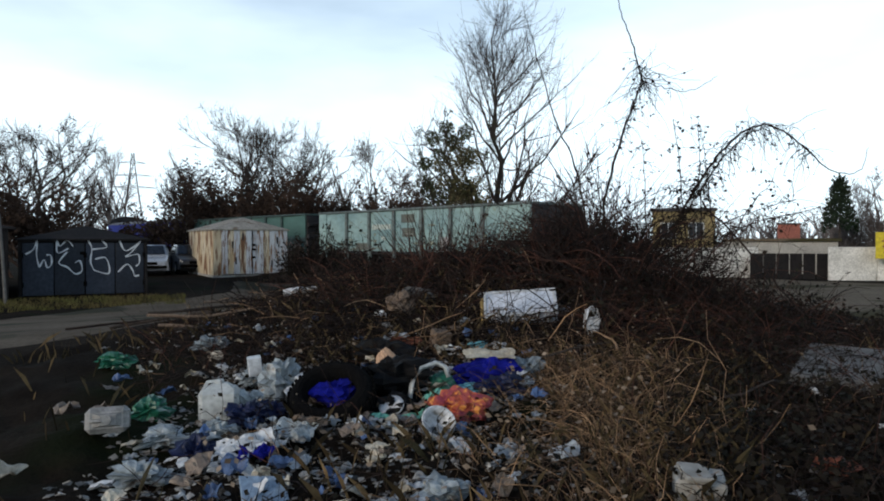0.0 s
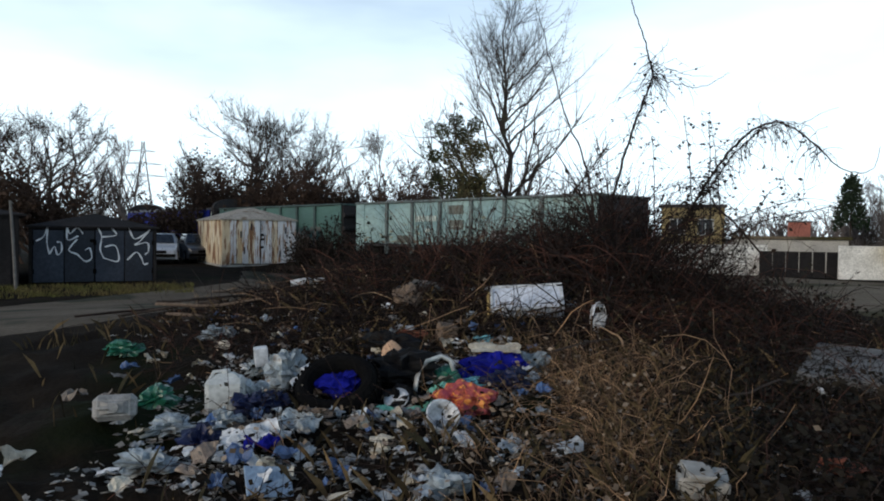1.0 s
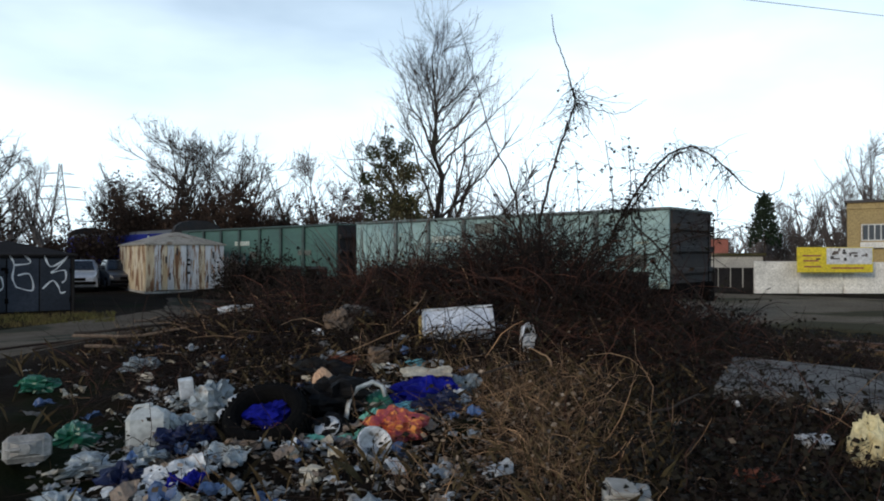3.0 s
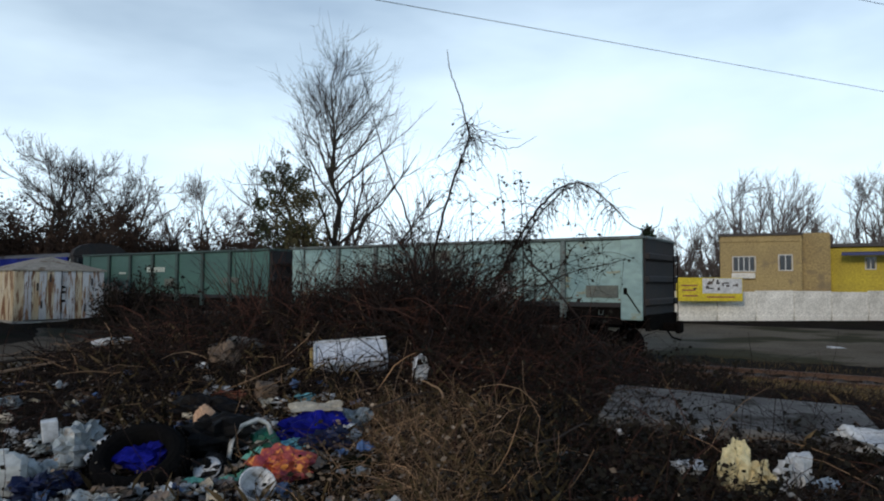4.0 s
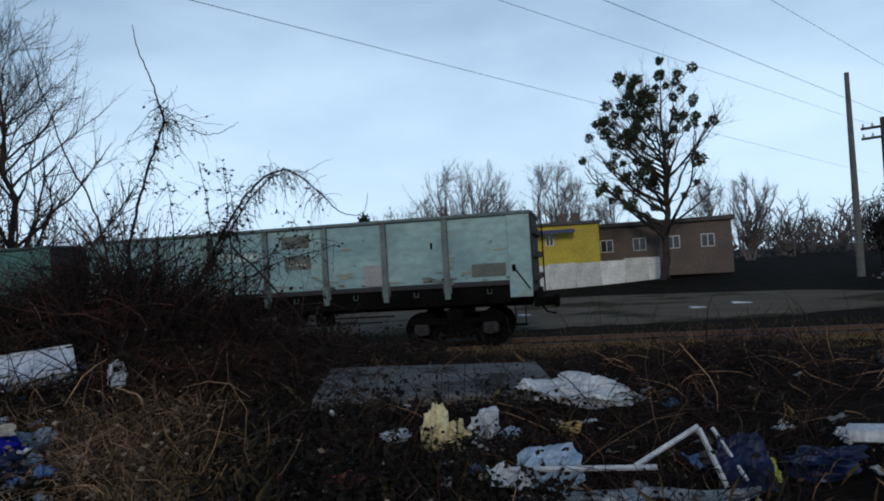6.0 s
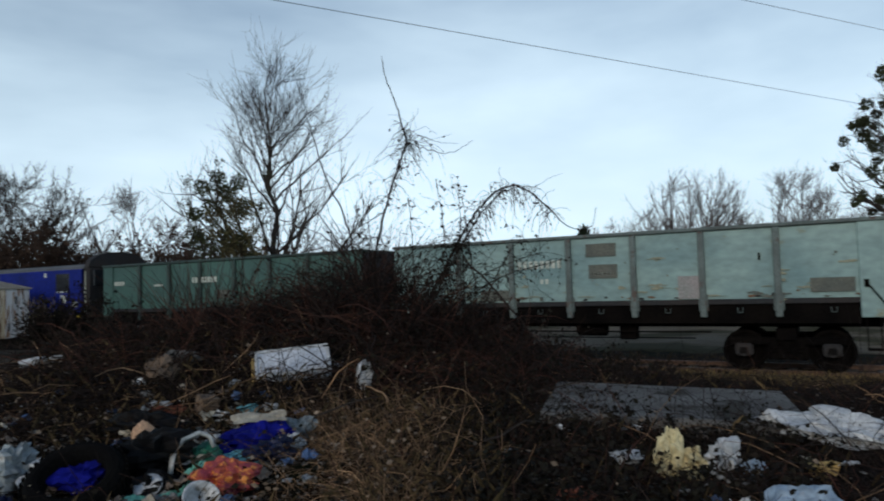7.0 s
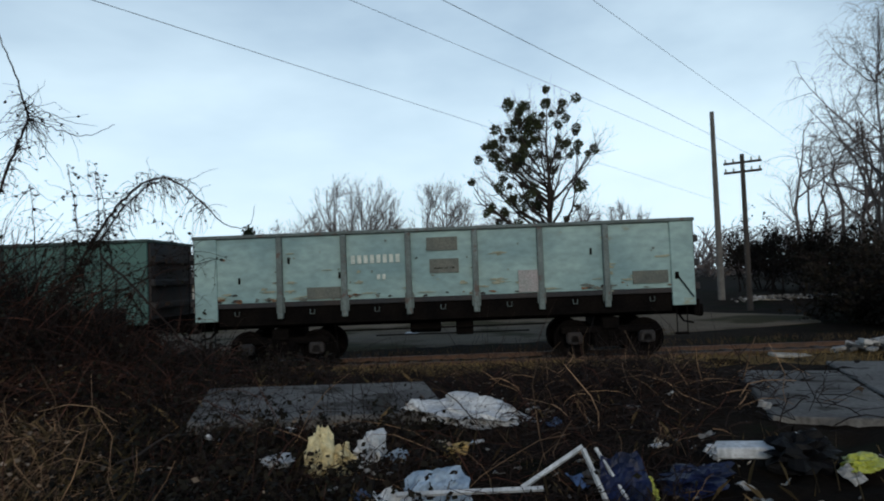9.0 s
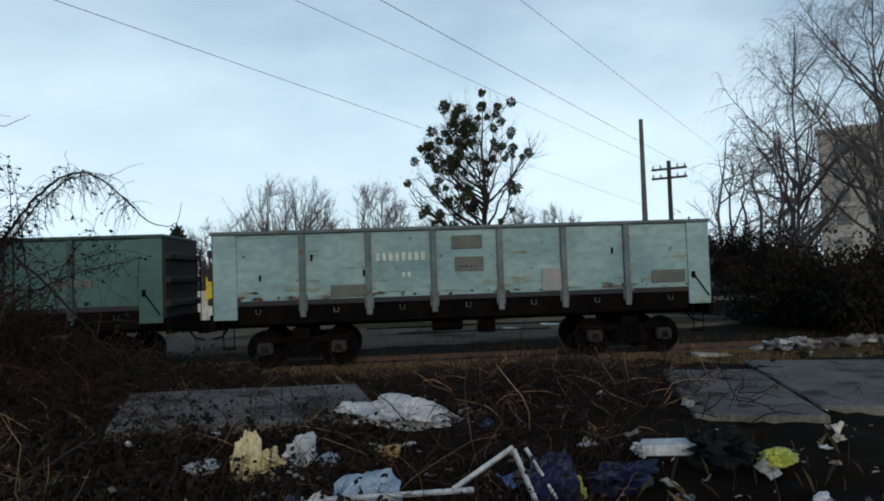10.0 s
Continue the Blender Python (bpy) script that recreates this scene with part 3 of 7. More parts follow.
def gondola(skin, post, end, label, marks, wheels):
    """An open railway wagon; x runs along the train, y away from the eye, z up from the rail."""
    w = thing("gondola_wagon", pose(0, 0, 0), label, "railway wagon", "wagons of the train")
    xs = [-HALF] + [p - HALF for p in PILLARS] + [HALF]
    for y, g in ((-1.40, -1), (1.40, 1)):
        for a, b in zip(xs[:-1], xs[1:]):
            s = Shape()
            n = 8
            for i in range(n + 1):
                for k in range(7):
                    u, v = a + (b - a) * i / n, FLOOR + 0.22 + (TOP - FLOOR - 0.30) * k / 6
                    bulge = 0.025 * math.sin(math.pi * i / n) * math.sin(math.pi * k / 6) + 0.012 * noise.noise(Vector((u * 2, v * 2, g * 7)))
                    s.v.append((u, y + g * bulge, v))
            for i in range(n):
                for k in range(6):
                    q = i * 7 + k
                    s.f.append((q, q + 7, q + 8, q + 1) if g < 0 else (q, q + 1, q + 8, q + 7))
            k0 = len(s.v)
            s.v += [(px, py - g * 0.05, pz) for px, py, pz in s.v[:k0]]
            s.f += [tuple(i + k0 for i in q[::-1]) for q in s.f[:n * 6]]
            part("side_panel", s, skin, w, smooth_it=True)
        for p in PILLARS:
            x = p - HALF
            s = Shape().box(x - 0.075, x + 0.075, min(y, y + 0.11 * g), max(y, y + 0.11 * g), FLOOR - 0.20, TOP - 0.09, 0.02)
            s.box(x - 0.11, x + 0.11, min(y, y + 0.05 * g), max(y, y + 0.05 * g), FLOOR - 0.05, FLOOR + 0.35, 0.01)
            part("pillar", s, post, w)
        for x in (-HALF + 0.29, HALF - 0.29):
            lift = -0.22
            s = Shape().box(x - 0.29, x + 0.29, min(y, y + 0.06 * g), max(y, y + 0.06 * g), FLOOR + lift, TOP - 0.09, 0.015)
            part("corner_post", s, skin, w)
        part("top_rail", Shape().box(-HALF - 0.05, HALF + 0.05, y - 0.09, y + 0.09, TOP - 0.09, TOP, 0.02), post, w)
        part("side_sill", Shape().box(-HALF + 0.5, HALF - 0.5, y - 0.04, y + 0.04, FLOOR + 0.10, FLOOR + 0.23, 0.015), ENDSTEEL, w, "rust-black lower sill")
        for i in range(7):
            x = (xs[i] + xs[i + 1]) / 2
            s = Shape().tube([(x - 0.06, y + 0.09 * g, FLOOR + 0.02), (x - 0.05, y + 0.12 * g, FLOOR - 0.09), (x + 0.05, y + 0.12 * g, FLOOR - 0.09), (x + 0.06, y + 0.09 * g, FLOOR + 0.02)], 0.012, 5)
            part("hook", s, post, w)
        if g < 0:
            s = Shape().tube([(HALF - 0.45, y - 0.09, FLOOR + 0.55), (HALF - 0.06, y - 0.10, FLOOR - 0.02)], 0.018, 5)
            s.tube([(HALF - 0.45, y - 0.07, FLOOR + 0.62), (HALF - 0.45, y - 0.07, FLOOR + 0.45)], 0.05, 6)
            part("brake_lever", s, UNDER, w)
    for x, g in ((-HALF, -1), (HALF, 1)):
        # the end faces carry their shade in the base colour
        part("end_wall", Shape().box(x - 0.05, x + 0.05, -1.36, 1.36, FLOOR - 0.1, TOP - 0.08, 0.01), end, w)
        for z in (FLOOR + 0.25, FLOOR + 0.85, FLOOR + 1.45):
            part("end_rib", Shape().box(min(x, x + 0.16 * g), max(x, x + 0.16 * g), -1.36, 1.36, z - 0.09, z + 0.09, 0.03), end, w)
        part("end_rail", Shape().box(x - 0.09, x + 0.09, -1.31, 1.31, TOP - 0.09, TOP - 0.004, 0.02), post, w)
        s = Shape()
        for z in (1.35, 1.7, 2.05, 2.4, 2.75, 3.1):
            s.tube([(x + 0.2 * g, 0.75, z), (x + 0.2 * g, 1.15, z)], 0.014, 5)
        for y in (0.75, 1.15):
            s.tube([(x + 0.2 * g, y, 1.2), (x + 0.2 * g, y, 3.2)], 0.014, 5)
        part("ladder", s, UNDER, w)
        part("buffer_beam", Shape().box(min(x, x + 0.14 * g), max(x, x + 0.14 * g), -1.3, 1.3, 1.0, 1.42, 0.02), UNDER, w)
        part("step", Shape().box(x - 0.35 * g - 0.15, x - 0.35 * g + 0.15, -1.45, -1.25, 0.55, 0.6, 0.01).tube([(x - 0.35 * g - 0.13, -1.4, 0.58), (x - 0.35 * g - 0.13, -1.4, 1.3)], 0.015, 5)
             .tube([(x - 0.35 * g + 0.13, -1.4, 0.58), (x - 0.35 * g + 0.13, -1.4, 1.3)], 0.015, 5), UNDER, w)
        coupling(w, x, g)
    part("floor", Shape().box(-HALF, HALF, -1.34, 1.34, FLOOR - 0.12, FLOOR - 0.02), ENDSTEEL, w)
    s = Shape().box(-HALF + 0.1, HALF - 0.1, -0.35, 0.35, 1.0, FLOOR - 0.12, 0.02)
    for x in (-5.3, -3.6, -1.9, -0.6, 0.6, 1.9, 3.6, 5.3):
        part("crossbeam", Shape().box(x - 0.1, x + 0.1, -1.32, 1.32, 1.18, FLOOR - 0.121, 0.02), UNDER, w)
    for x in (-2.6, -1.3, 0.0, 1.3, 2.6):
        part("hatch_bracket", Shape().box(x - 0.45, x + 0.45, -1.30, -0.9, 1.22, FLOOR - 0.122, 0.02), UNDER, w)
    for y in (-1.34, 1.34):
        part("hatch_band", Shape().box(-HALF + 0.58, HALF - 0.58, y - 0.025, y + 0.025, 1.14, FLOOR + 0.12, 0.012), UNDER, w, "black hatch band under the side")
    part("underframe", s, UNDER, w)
    s = Shape().lathe([(0.0, 0), (0.19, 0), (0.21, 0.04), (0.21, 0.76), (0.19, 0.8), (0.0, 0.8)], 14, pose(-0.9, -0.65, 0.98, 0, 90, 0))
    part("air_tank", s, UNDER, w)
    s = Shape().tube([(-2.6, -1.1, 0.92), (2.6, -1.1, 0.92)], 0.022, 6).tube([(-1.8, -0.9, 0.75), (2.2, -0.9, 0.75)], 0.018, 6)
    s.box(0.3, 0.75, -0.95, -0.6, 0.7, 1.1, 0.03)
    part("brake_rigging", s, UNDER, w)
    for x in (-4.25, 4.25):
        bogie(w, x, wheels)
    for x, z, a, b, mat, lab in marks:
        if mat is SCUFF or lab == "worn paint spot":
            part("paint_wear", stain(x, z, a, b), mat, w, lab)
            continue
        part("painted_patch", Shape().box(x - a / 2, x + a / 2, -1.452, -1.36, z - b / 2, z + b / 2), mat, w, lab)
    return w


def marks_a():
    """Patches and markings on the pale wagon."""
    out = [(0.02, 3.06, 0.78, 0.34, PATCH, "dull grey stencil patch"), (0.06, 2.50, 0.74, 0.36, PATCH, "dull grey stencil patch"), (-3.03, 1.92, 0.86, 0.30, PATCH, "dull grey stencil patch"),
           (2.22, 2.03, 0.58, 0.56, PINKP, "faded pink patch"), (5.25, 2.02, 0.88, 0.32, PATCH, "dull grey stencil patch")]
    rng = random.Random(5)
    for i in range(8):
        out.append((-2.26 + i * 0.163, 2.74, 0.10, 0.21, MARK, "white painted bar"))
    for i in range(2):
        out.append((-1.62 + i * 0.14, 2.28, 0.08, 0.13, MARK, "white painted bar"))
    for i in range(5):
        out.append((-0.16 + i * 0.11, 2.44, 0.07, 0.05, MARK, "white painted bar"))
    for x, z in ((-3.92, 2.78), (-2.62, 2.36), (3.78, 2.72), (-5.2, 2.3)):
        out.append((x, z, 0.05, 0.16, UNDER, "black scrape"))
    for _ in range(40):
        out.append((rng.uniform(-5.8, 5.8), rng.choice((rng.uniform(1.8, 3.1), rng.gauss(1.95, 0.1))), rng.uniform(0.15, 0.6), rng.uniform(0.03, 0.11), SCUFF, "yellow-brown scuff"))
    for _ in range(70):
        low = rng.random() < 0.5
        out.append((rng.uniform(-5.9, 5.9), 1.76 + abs(rng.gauss(0, 0.06)) if low else rng.uniform(1.8, 3.25), rng.uniform(0.08, 0.4) if low else rng.uniform(0.03, 0.10), rng.uniform(0.04, 0.12) if low else rng.uniform(0.02, 0.07), (ENDSTEEL, PATCH, RUSTB)[rng.randrange(3)], "worn paint spot"))
    return out


def marks_b():
    out = [(-5.6 + i * 0.15, 2.72, 0.10, 0.15, MARK, "white painted bar") for i in range(4)]
    out += [(-3.3 + i * 0.13, 2.6, 0.09, 0.08, MARK, "white painted bar") for i in range(4)]
    out += [(-1.2 + i * 0.16, 2.74, 0.10, 0.2, MARK, "white painted bar") for i in range(8)]
    out += [(4.2, 2.3, 0.9, 0.2, PATCH, "dull grey stencil patch"), (0.3, 2.2, 0.6, 0.3, PATCH, "dull grey stencil patch")]
    return out


def locomotive(wheels):
    """A shunting engine; x towards the wagons that it pushes."""
    e = thing("locomotive", pose(0, 0, 0), "deep blue locomotive with yellow stripe and grey roof", "locomotive")
    n, L = 14, 7.5
    arch = [(-1.48, 3.50), (-1.35, 3.78), (-1.0, 4.0), (-0.5, 4.12), (0, 4.15), (0.5, 4.12), (1.0, 4.0), (1.35, 3.78), (1.48, 3.50)]
    low = [(y, 3.40 + (z - 3.50) * 0.42) for y, z in arch]
    s = Shape()
    for x in (-L, L - 0.35):
        s.v += [(x, y, z) for y, z in low]
    s.f += [(i, i + 1, i + 10, i + 9) for i in range(8)] + [tuple(range(9)), tuple(range(17, 8, -1))]
    part("roof", s, LOCOROOF, e, "grey arched roof")
    for y in (-1.5, 1.5):
        x = -L
        for k, wdt in enumerate((3.0, 3.0, 3.0, 2.5, 2.3, 0.85)):
            part("side_panel", Shape().box(x + 0.008, x + wdt - 0.008, y - 0.04, y + 0.04, 1.55, 3.4, 0.012), BLUELOCO, e)
            x += wdt
        part("stripe", Shape().box(-L, L - 2.6, y - 0.05, y + 0.05, 1.42, 1.56, 0.01).box(L - 2.6, L - 0.35, y - 0.05, y + 0.05, 1.42, 1.49, 0.01), YELLOWP, e, "yellow painted stripe")
        g = -1 if y < 0 else 1
        part("cab_window", Shape().box(L - 2.1, L - 1.2, min(y, y + 0.052 * g), max(y, y + 0.052 * g), 2.5, 3.25, 0.02), GLASS, e, "dark cab window")
        part("number_bar", Shape().box(L - 2.9, L - 2.75, min(y, y + 0.048 * g), max(y, y + 0.048 * g), 3.12, 3.3), MARK, e, "white painted bar")
        part("emblem", Shape().box(L - 1.75, L - 1.4, min(y, y + 0.048 * g), max(y, y + 0.048 * g), 2.0, 2.35, 0.003).box(L - 2.0, L - 1.3, min(y, y + 0.048 * g), max(y, y + 0.048 * g), 2.45, 2.5, 0.003), MARK, e, "faded white emblem")
        part("number_bar", Shape().box(L - 1.0, L - 0.6, min(y, y + 0.048 * g), max(y, y + 0.048 * g), 1.85, 2.05), MARK, e, "white painted bar")
        part("handrail", Shape().tube([(L - 0.2, y * 0.98, 1.5), (L - 0.2, y * 0.98, 3.3)], 0.02, 6), MARK, e)
    for x, g in ((-L, -1), (L - 0.35, 1)):
        s = Shape().box(min(x, x + 0.3 * g), max(x, x + 0.3 * g), -1.45, 1.45, 1.2, 3.5, 0.08)
        k0 = len(s.v)
        s.v += [(x + 0.3 * g, y * 0.97, z - 0.02) for y, z in arch] + [(x, y * 0.97, z - 0.02) for y, z in arch]
        s.f += [tuple(k0 + i for i in range(9)), tuple(k0 + i for i in range(17, 8, -1))] + [(k0 + i, k0 + 9 + i, k0 + 10 + i, k0 + i + 1) for i in range(8)]
        part("nose", s, ENDSTEEL, e, "dark end wall")
        for y in (-0.7, 0.7):
            part("windscreen", Shape().box(x + 0.24 * g - 0.08, x + 0.24 * g + 0.08, y - 0.5, y + 0.5, 2.7, 3.35, 0.02), GLASS, e)
        coupling(e, x + 0.25 * g, g)
    part("underframe", Shape().box(-L, L - 0.05, -1.4, 1.4, 1.05, 1.42, 0.03).box(-2.2, 2.2, -1.2, 1.2, 0.35, 1.05, 0.06), UNDER, e)
    for x in (-4.6, 4.6):
        bogie(e, x, wheels)
    return e


WHEELS, TRAIN = [], []
track()
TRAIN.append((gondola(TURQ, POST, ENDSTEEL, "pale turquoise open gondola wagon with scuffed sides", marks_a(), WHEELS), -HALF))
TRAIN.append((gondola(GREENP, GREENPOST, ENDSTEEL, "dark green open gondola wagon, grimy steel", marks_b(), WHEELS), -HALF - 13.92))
TRAIN.append((locomotive(WHEELS), -27.56 - 7.5))


# ------------------------------------------------------------------ garages, cars, walls, houses
def hip_roof(w, d, z, up, over, back):
    """Sheet roof: eaves at z, a ridge of the height up that starts back metres behind the front."""
    a, b = w / 2 + over, d + over
    s = Shape()
    top = [(-a, -over, z), (a, -over, z), (a, b, z), (-a, b, z), (0, back, z + up), (0, d - back, z + up)]
    s.v += top + [(x, y, q - 0.05) for x, y, q in top]
    f = [(0, 1, 4), (1, 2, 5, 4), (2, 3, 5), (3, 0, 4, 5)]
    s.f += f + [tuple(i + 6 for i in q[::-1]) for q in f] + [(0, 6, 7, 1), (1, 7, 8, 2), (2, 8, 9, 3), (3, 9, 6, 0)]
    return s


def rusty_shed():
    g = thing("metal_shed", pose(-9.85, 29.65, 0.13, 0, 0, 31), "rust-streaked white sheet-metal garage with hipped roof", "garage")
    g.location.z = rise(-8.6, 31.5) - 0.03
    W, D, Hh = 3.25, 5.2, 2.03
    rng = random.Random(3)
    # corrugated skins
    def skin(length, along_x, off, mat, name):
        s = Shape()
        n = int(length / 0.09)
        for i in range(n + 1):
            u = length * i / n
            o = 0.018 * (1 if (i // 2) % 2 else -1)
            for z in (0.0, Hh):
                s.v.append((u, off + o, z) if along_x else (off + o, u, z))
        s.f += [(2 * i, 2 * i + 2, 2 * i + 3, 2 * i + 1) for i in range(n)]
        k = len(s.v)
        s.v += [(x, y + 0.03, z) if along_x else (x + 0.03, y, z) for x, y, z in s.v[:k]]
        s.f += [(2 * i + k, 2 * i + 1 + k, 2 * i + 3 + k, 2 * i + 2 + k) for i in range(n)]
        part(name, s, mat, g)
    skin(D, False, 0.0, SHEDRUST, "side_wall")
    skin(D, False, W - 0.05, SHEDP, "side_wall")
    skin(W, True, D - 0.05, SHEDP, "back_wall")
    part("front_jamb", Shape().box(0, 0.32, -0.03, 0.03, 0, Hh, 0.008), SHEDRUST, g, "ochre rusted front strip")
    part("front_jamb", Shape().box(W - 0.3, W, -0.03, 0.03, 0, Hh, 0.008), SHEDP, g)
    for i in range(10):
        x = 0.33 + i * 0.262
        mat = SHEDRUST if i in (1, 3, 7) else SHEDP
        part("door_sheet", Shape().box(x, x + 0.256, -0.045 + 0.01 * (i % 2), 0.0, 0.06, Hh - 0.05, 0.012), mat, g, "rusted door sheet" if mat is SHEDRUST else "")
    part("door_seam", Shape().box(1.63, 1.66, -0.055, -0.03, 0.06, Hh - 0.05), UNDER, g)
    for z in (0.75, 1.1, 1.3):
        part("padlock", Shape().box(1.66, 1.78, -0.09, -0.04, z, z + 0.09, 0.015), UNDER, g)
    for x, z in ((0.9, 0.5), (2.5, 0.35), (2.75, 1.4), (1.2, 1.55), (0.75, 1.2)):
        part("rust_hole", Shape().box(x, x + 0.07, -0.05, -0.03, z, z + 0.3), ENDSTEEL, g, "rusted-through dark gap")
    for i in range(70):
        x = rng.choice((rng.uniform(0.3, 1.6), rng.gauss(2.35, 0.22), rng.uniform(0.05, W - 0.1)))
        z1 = rng.uniform(0.5, Hh - 0.1)
        z0, w = max(0.08, z1 - rng.uniform(0.12, 0.75)), rng.uniform(0.012, 0.05)
        s = Shape().tube([(x, -0.040, z1), (x + rng.gauss(0, 0.012), -0.043, z1 * 0.7 + z0 * 0.3), (x + rng.gauss(0, 0.01), -0.040, z0)], [w * 0.3, w * 0.5, 0.003], 6)
        s.v = [(p[0], -0.047 + (p[1] + 0.04) * 0.12, p[2]) for p in s.v]
        part("rust_streak", s, RUSTB if i % 3 else OLDRUST, g, "brown rust streak")
    part("roof", hip_roof(W, D, Hh, 0.55, 0.09, 1.3), SHEDROOF, g, "mossy beige sheet roof", pose(W / 2, 0, 0))
    part("base", Shape().box(-0.05, W + 0.05, -0.1, D + 0.05, -0.35, 0.02, 0.02), CONCRETE, g)


# the scrawl, stroke by stroke: metres across the doors and up
SCRAWL_A = [[(-1.6, 1.31), (-1.4, 1.45), (-1.29, 1.76)], [(-1.29, 1.73), (-1.31, 1.26), (-1.24, 0.91)], [(-1.24, 0.91), (-1.11, 1.14), (-1.03, 0.9), (-0.92, 1.0), (-0.93, 1.26), (-1.05, 1.28)]]
SCRAWL_B = [[(-0.77, 1.74), (-0.69, 1.55), (-0.49, 1.73), (-0.33, 1.55)], [(-0.77, 1.74), (-0.75, 1.35), (-0.46, 1.48)], [(-0.49, 1.38), (-0.72, 1.04), (-0.49, 0.9), (-0.27, 0.69), (-0.09, 0.79), (-0.14, 1.09), (-0.27, 1.04)]]
SCRAWL_C = [[(0.07, 1.76), (0.19, 1.48), (0.15, 1.07), (0.25, 0.79)], [(0.45, 1.76), (0.61, 1.52), (0.19, 1.45)], [(0.28, 1.14), (0.59, 1.17), (0.67, 0.69), (0.25, 0.79)]]
SCRAWL_D = [[(0.98, 1.73), (1.13, 1.41), (1.39, 1.52), (1.61, 1.73)], [(1.61, 1.73), (1.32, 1.35), (1.16, 1.21), (1.52, 1.28), (1.55, 1.0), (1.45, 0.9)], [(0.93, 0.72), (1.19, 0.97), (1.35, 0.79), (1.42, 0.59), (1.55, 0.62)]]


def sprayed_garage():
    p = polar(-27.45, 24.3)
    g = thing("metal_garage", pose(p.x, p.y, p.z, 0, 0, 27), "dark grey sheet-metal garage with white spray scrawl", "garage")
    W, D, Hh = 3.52, 5.0, 1.76
    leaf = (W - 0.12) / 4
    for x in (-W / 2, W / 2 - 0.06):
        part("side_wall", Shape().box(x, x + 0.06, 0.02, D, -0.3, Hh), GARDARK, g)
    part("back_wall", Shape().box(-W / 2 + 0.062, W / 2 - 0.062, D - 0.06, D - 0.002, -0.3, Hh), GARDARK, g)
    part("front_frame", Shape().box(-W / 2 - 0.04, W / 2 + 0.04, -0.03, 0.05, Hh - 0.1, Hh + 0.02, 0.01).box(-W / 2 - 0.04, -W / 2 + 0.05, -0.03, 0.05, -0.3, Hh - 0.1, 0.01).box(W / 2 - 0.05, W / 2 + 0.04, -0.03, 0.05, -0.3, Hh - 0.1, 0.01), GARDARK, g)
    for i in range(4):
        x = -W / 2 + 0.06 + i * leaf
        d = part("door_leaf", Shape().box(x + 0.012, x + leaf - 0.012, -0.025, 0.015, 0.04, Hh - 0.11, 0.012), GARP, g, "slate-painted door leaf")
        part("hinge", Shape().tube([(x + (0.03 if i % 2 == 0 else leaf - 0.03), -0.04, 0.3), (x + (0.03 if i % 2 == 0 else leaf - 0.03), -0.04, 0.45)], 0.02, 6), UNDER, d)
        part("hinge", Shape().tube([(x + (0.03 if i % 2 == 0 else leaf - 0.03), -0.04, 1.2), (x + (0.03 if i % 2 == 0 else leaf - 0.03), -0.04, 1.35)], 0.02, 6), UNDER, d)
    part("lock", Shape().box(-0.14, 0.0, -0.06, -0.025, 1.28, 1.38, 0.01), UNDER, g)
    part("door_gap", Shape().box(-0.014, 0.02, -0.035, -0.026, 0.04, Hh - 0.11), UNDER, g)
    part("door_sill", Shape().box(-W / 2, W / 2, -0.05, 0.04, -0.3, 0.03, 0.01), UNDER, g)
    for line in SCRAWL_A + SCRAWL_B + SCRAWL_C + SCRAWL_D:
        pts = [(x, -0.030, z) for x, z in line]
        fine = []
        for i in range(len(pts) - 1):
            a, b, c, d = [Vector(pts[min(max(j, 0), len(pts) - 1)]) for j in (i - 1, i, i + 1, i + 2)]
            for k in range(6):
                u = k / 6
                fine.append(0.5 * ((2 * b) + (c - a) * u + (2 * a - 5 * b + 4 * c - d) * u * u + (3 * b - a - 3 * c + d) * u ** 3))
        fine.append(Vector(pts[-1]))
        s = Shape()
        for i, q in enumerate(fine):
            t = (fine[min(i + 1, len(fine) - 1)] - fine[max(i - 1, 0)]).normalized()
            o = Vector((-t.z, 0, t.x)) * (0.019 + 0.007 * math.sin(i * 0.7))
            s.v += [tuple(q + o), tuple(q - o), tuple(q + o + Vector((0, 0.004, 0))), tuple(q - o + Vector((0, 0.004, 0)))]
        s.f += [(4 * i, 4 * i + 4, 4 * i + 5, 4 * i + 1) for i in range(len(fine) - 1)] + [(4 * i + 2, 4 * i + 3, 4 * i + 7, 4 * i + 6) for i in range(len(fine) - 1)]
        part("spray_scrawl", s, SPRAY, g, "white spray-painted stroke")
    part("roof", hip_roof(W, D, Hh + 0.02, 0.42, 0.12, 0.9), GARDARK, g, "dark sheet roof")
    p = polar(-36.4, 23.5)
    g = thing("metal_garage", pose(p.x, p.y, p.z, 0, 0, 33), "blackened sheet-metal garage beside a leaning pale post", "garage")
    part("body", Shape().box(-2.0, 1.7, 0, 5, -0.3, 2.1, 0.02), GARDARK, g)
    part("roof", hip_roof(3.9, 5, 2.1, 0.4, 0.1, 0.9), GARDARK, g, "dark sheet roof", pose(-0.15, 0, 0))
    part("door_leaf", Shape().box(-1.8, -0.2, -0.03, 0.0, 0.05, 1.95, 0.01), GARDARK, g)
    part("door_leaf", Shape().box(-0.17, 1.5, -0.03, 0.0, 0.05, 1.95, 0.01), GARDARK, g)
    p = polar(-32.6, 22.3)
    solo("fence_post", Shape().tube([(0.08, 0, -0.2), (0.0, 0, 1.2), (-0.1, 0.02, 2.45)], [0.045, 0.042, 0.038], 8), POLEC, pose(*p), "leaning pale concrete fence post", "post")


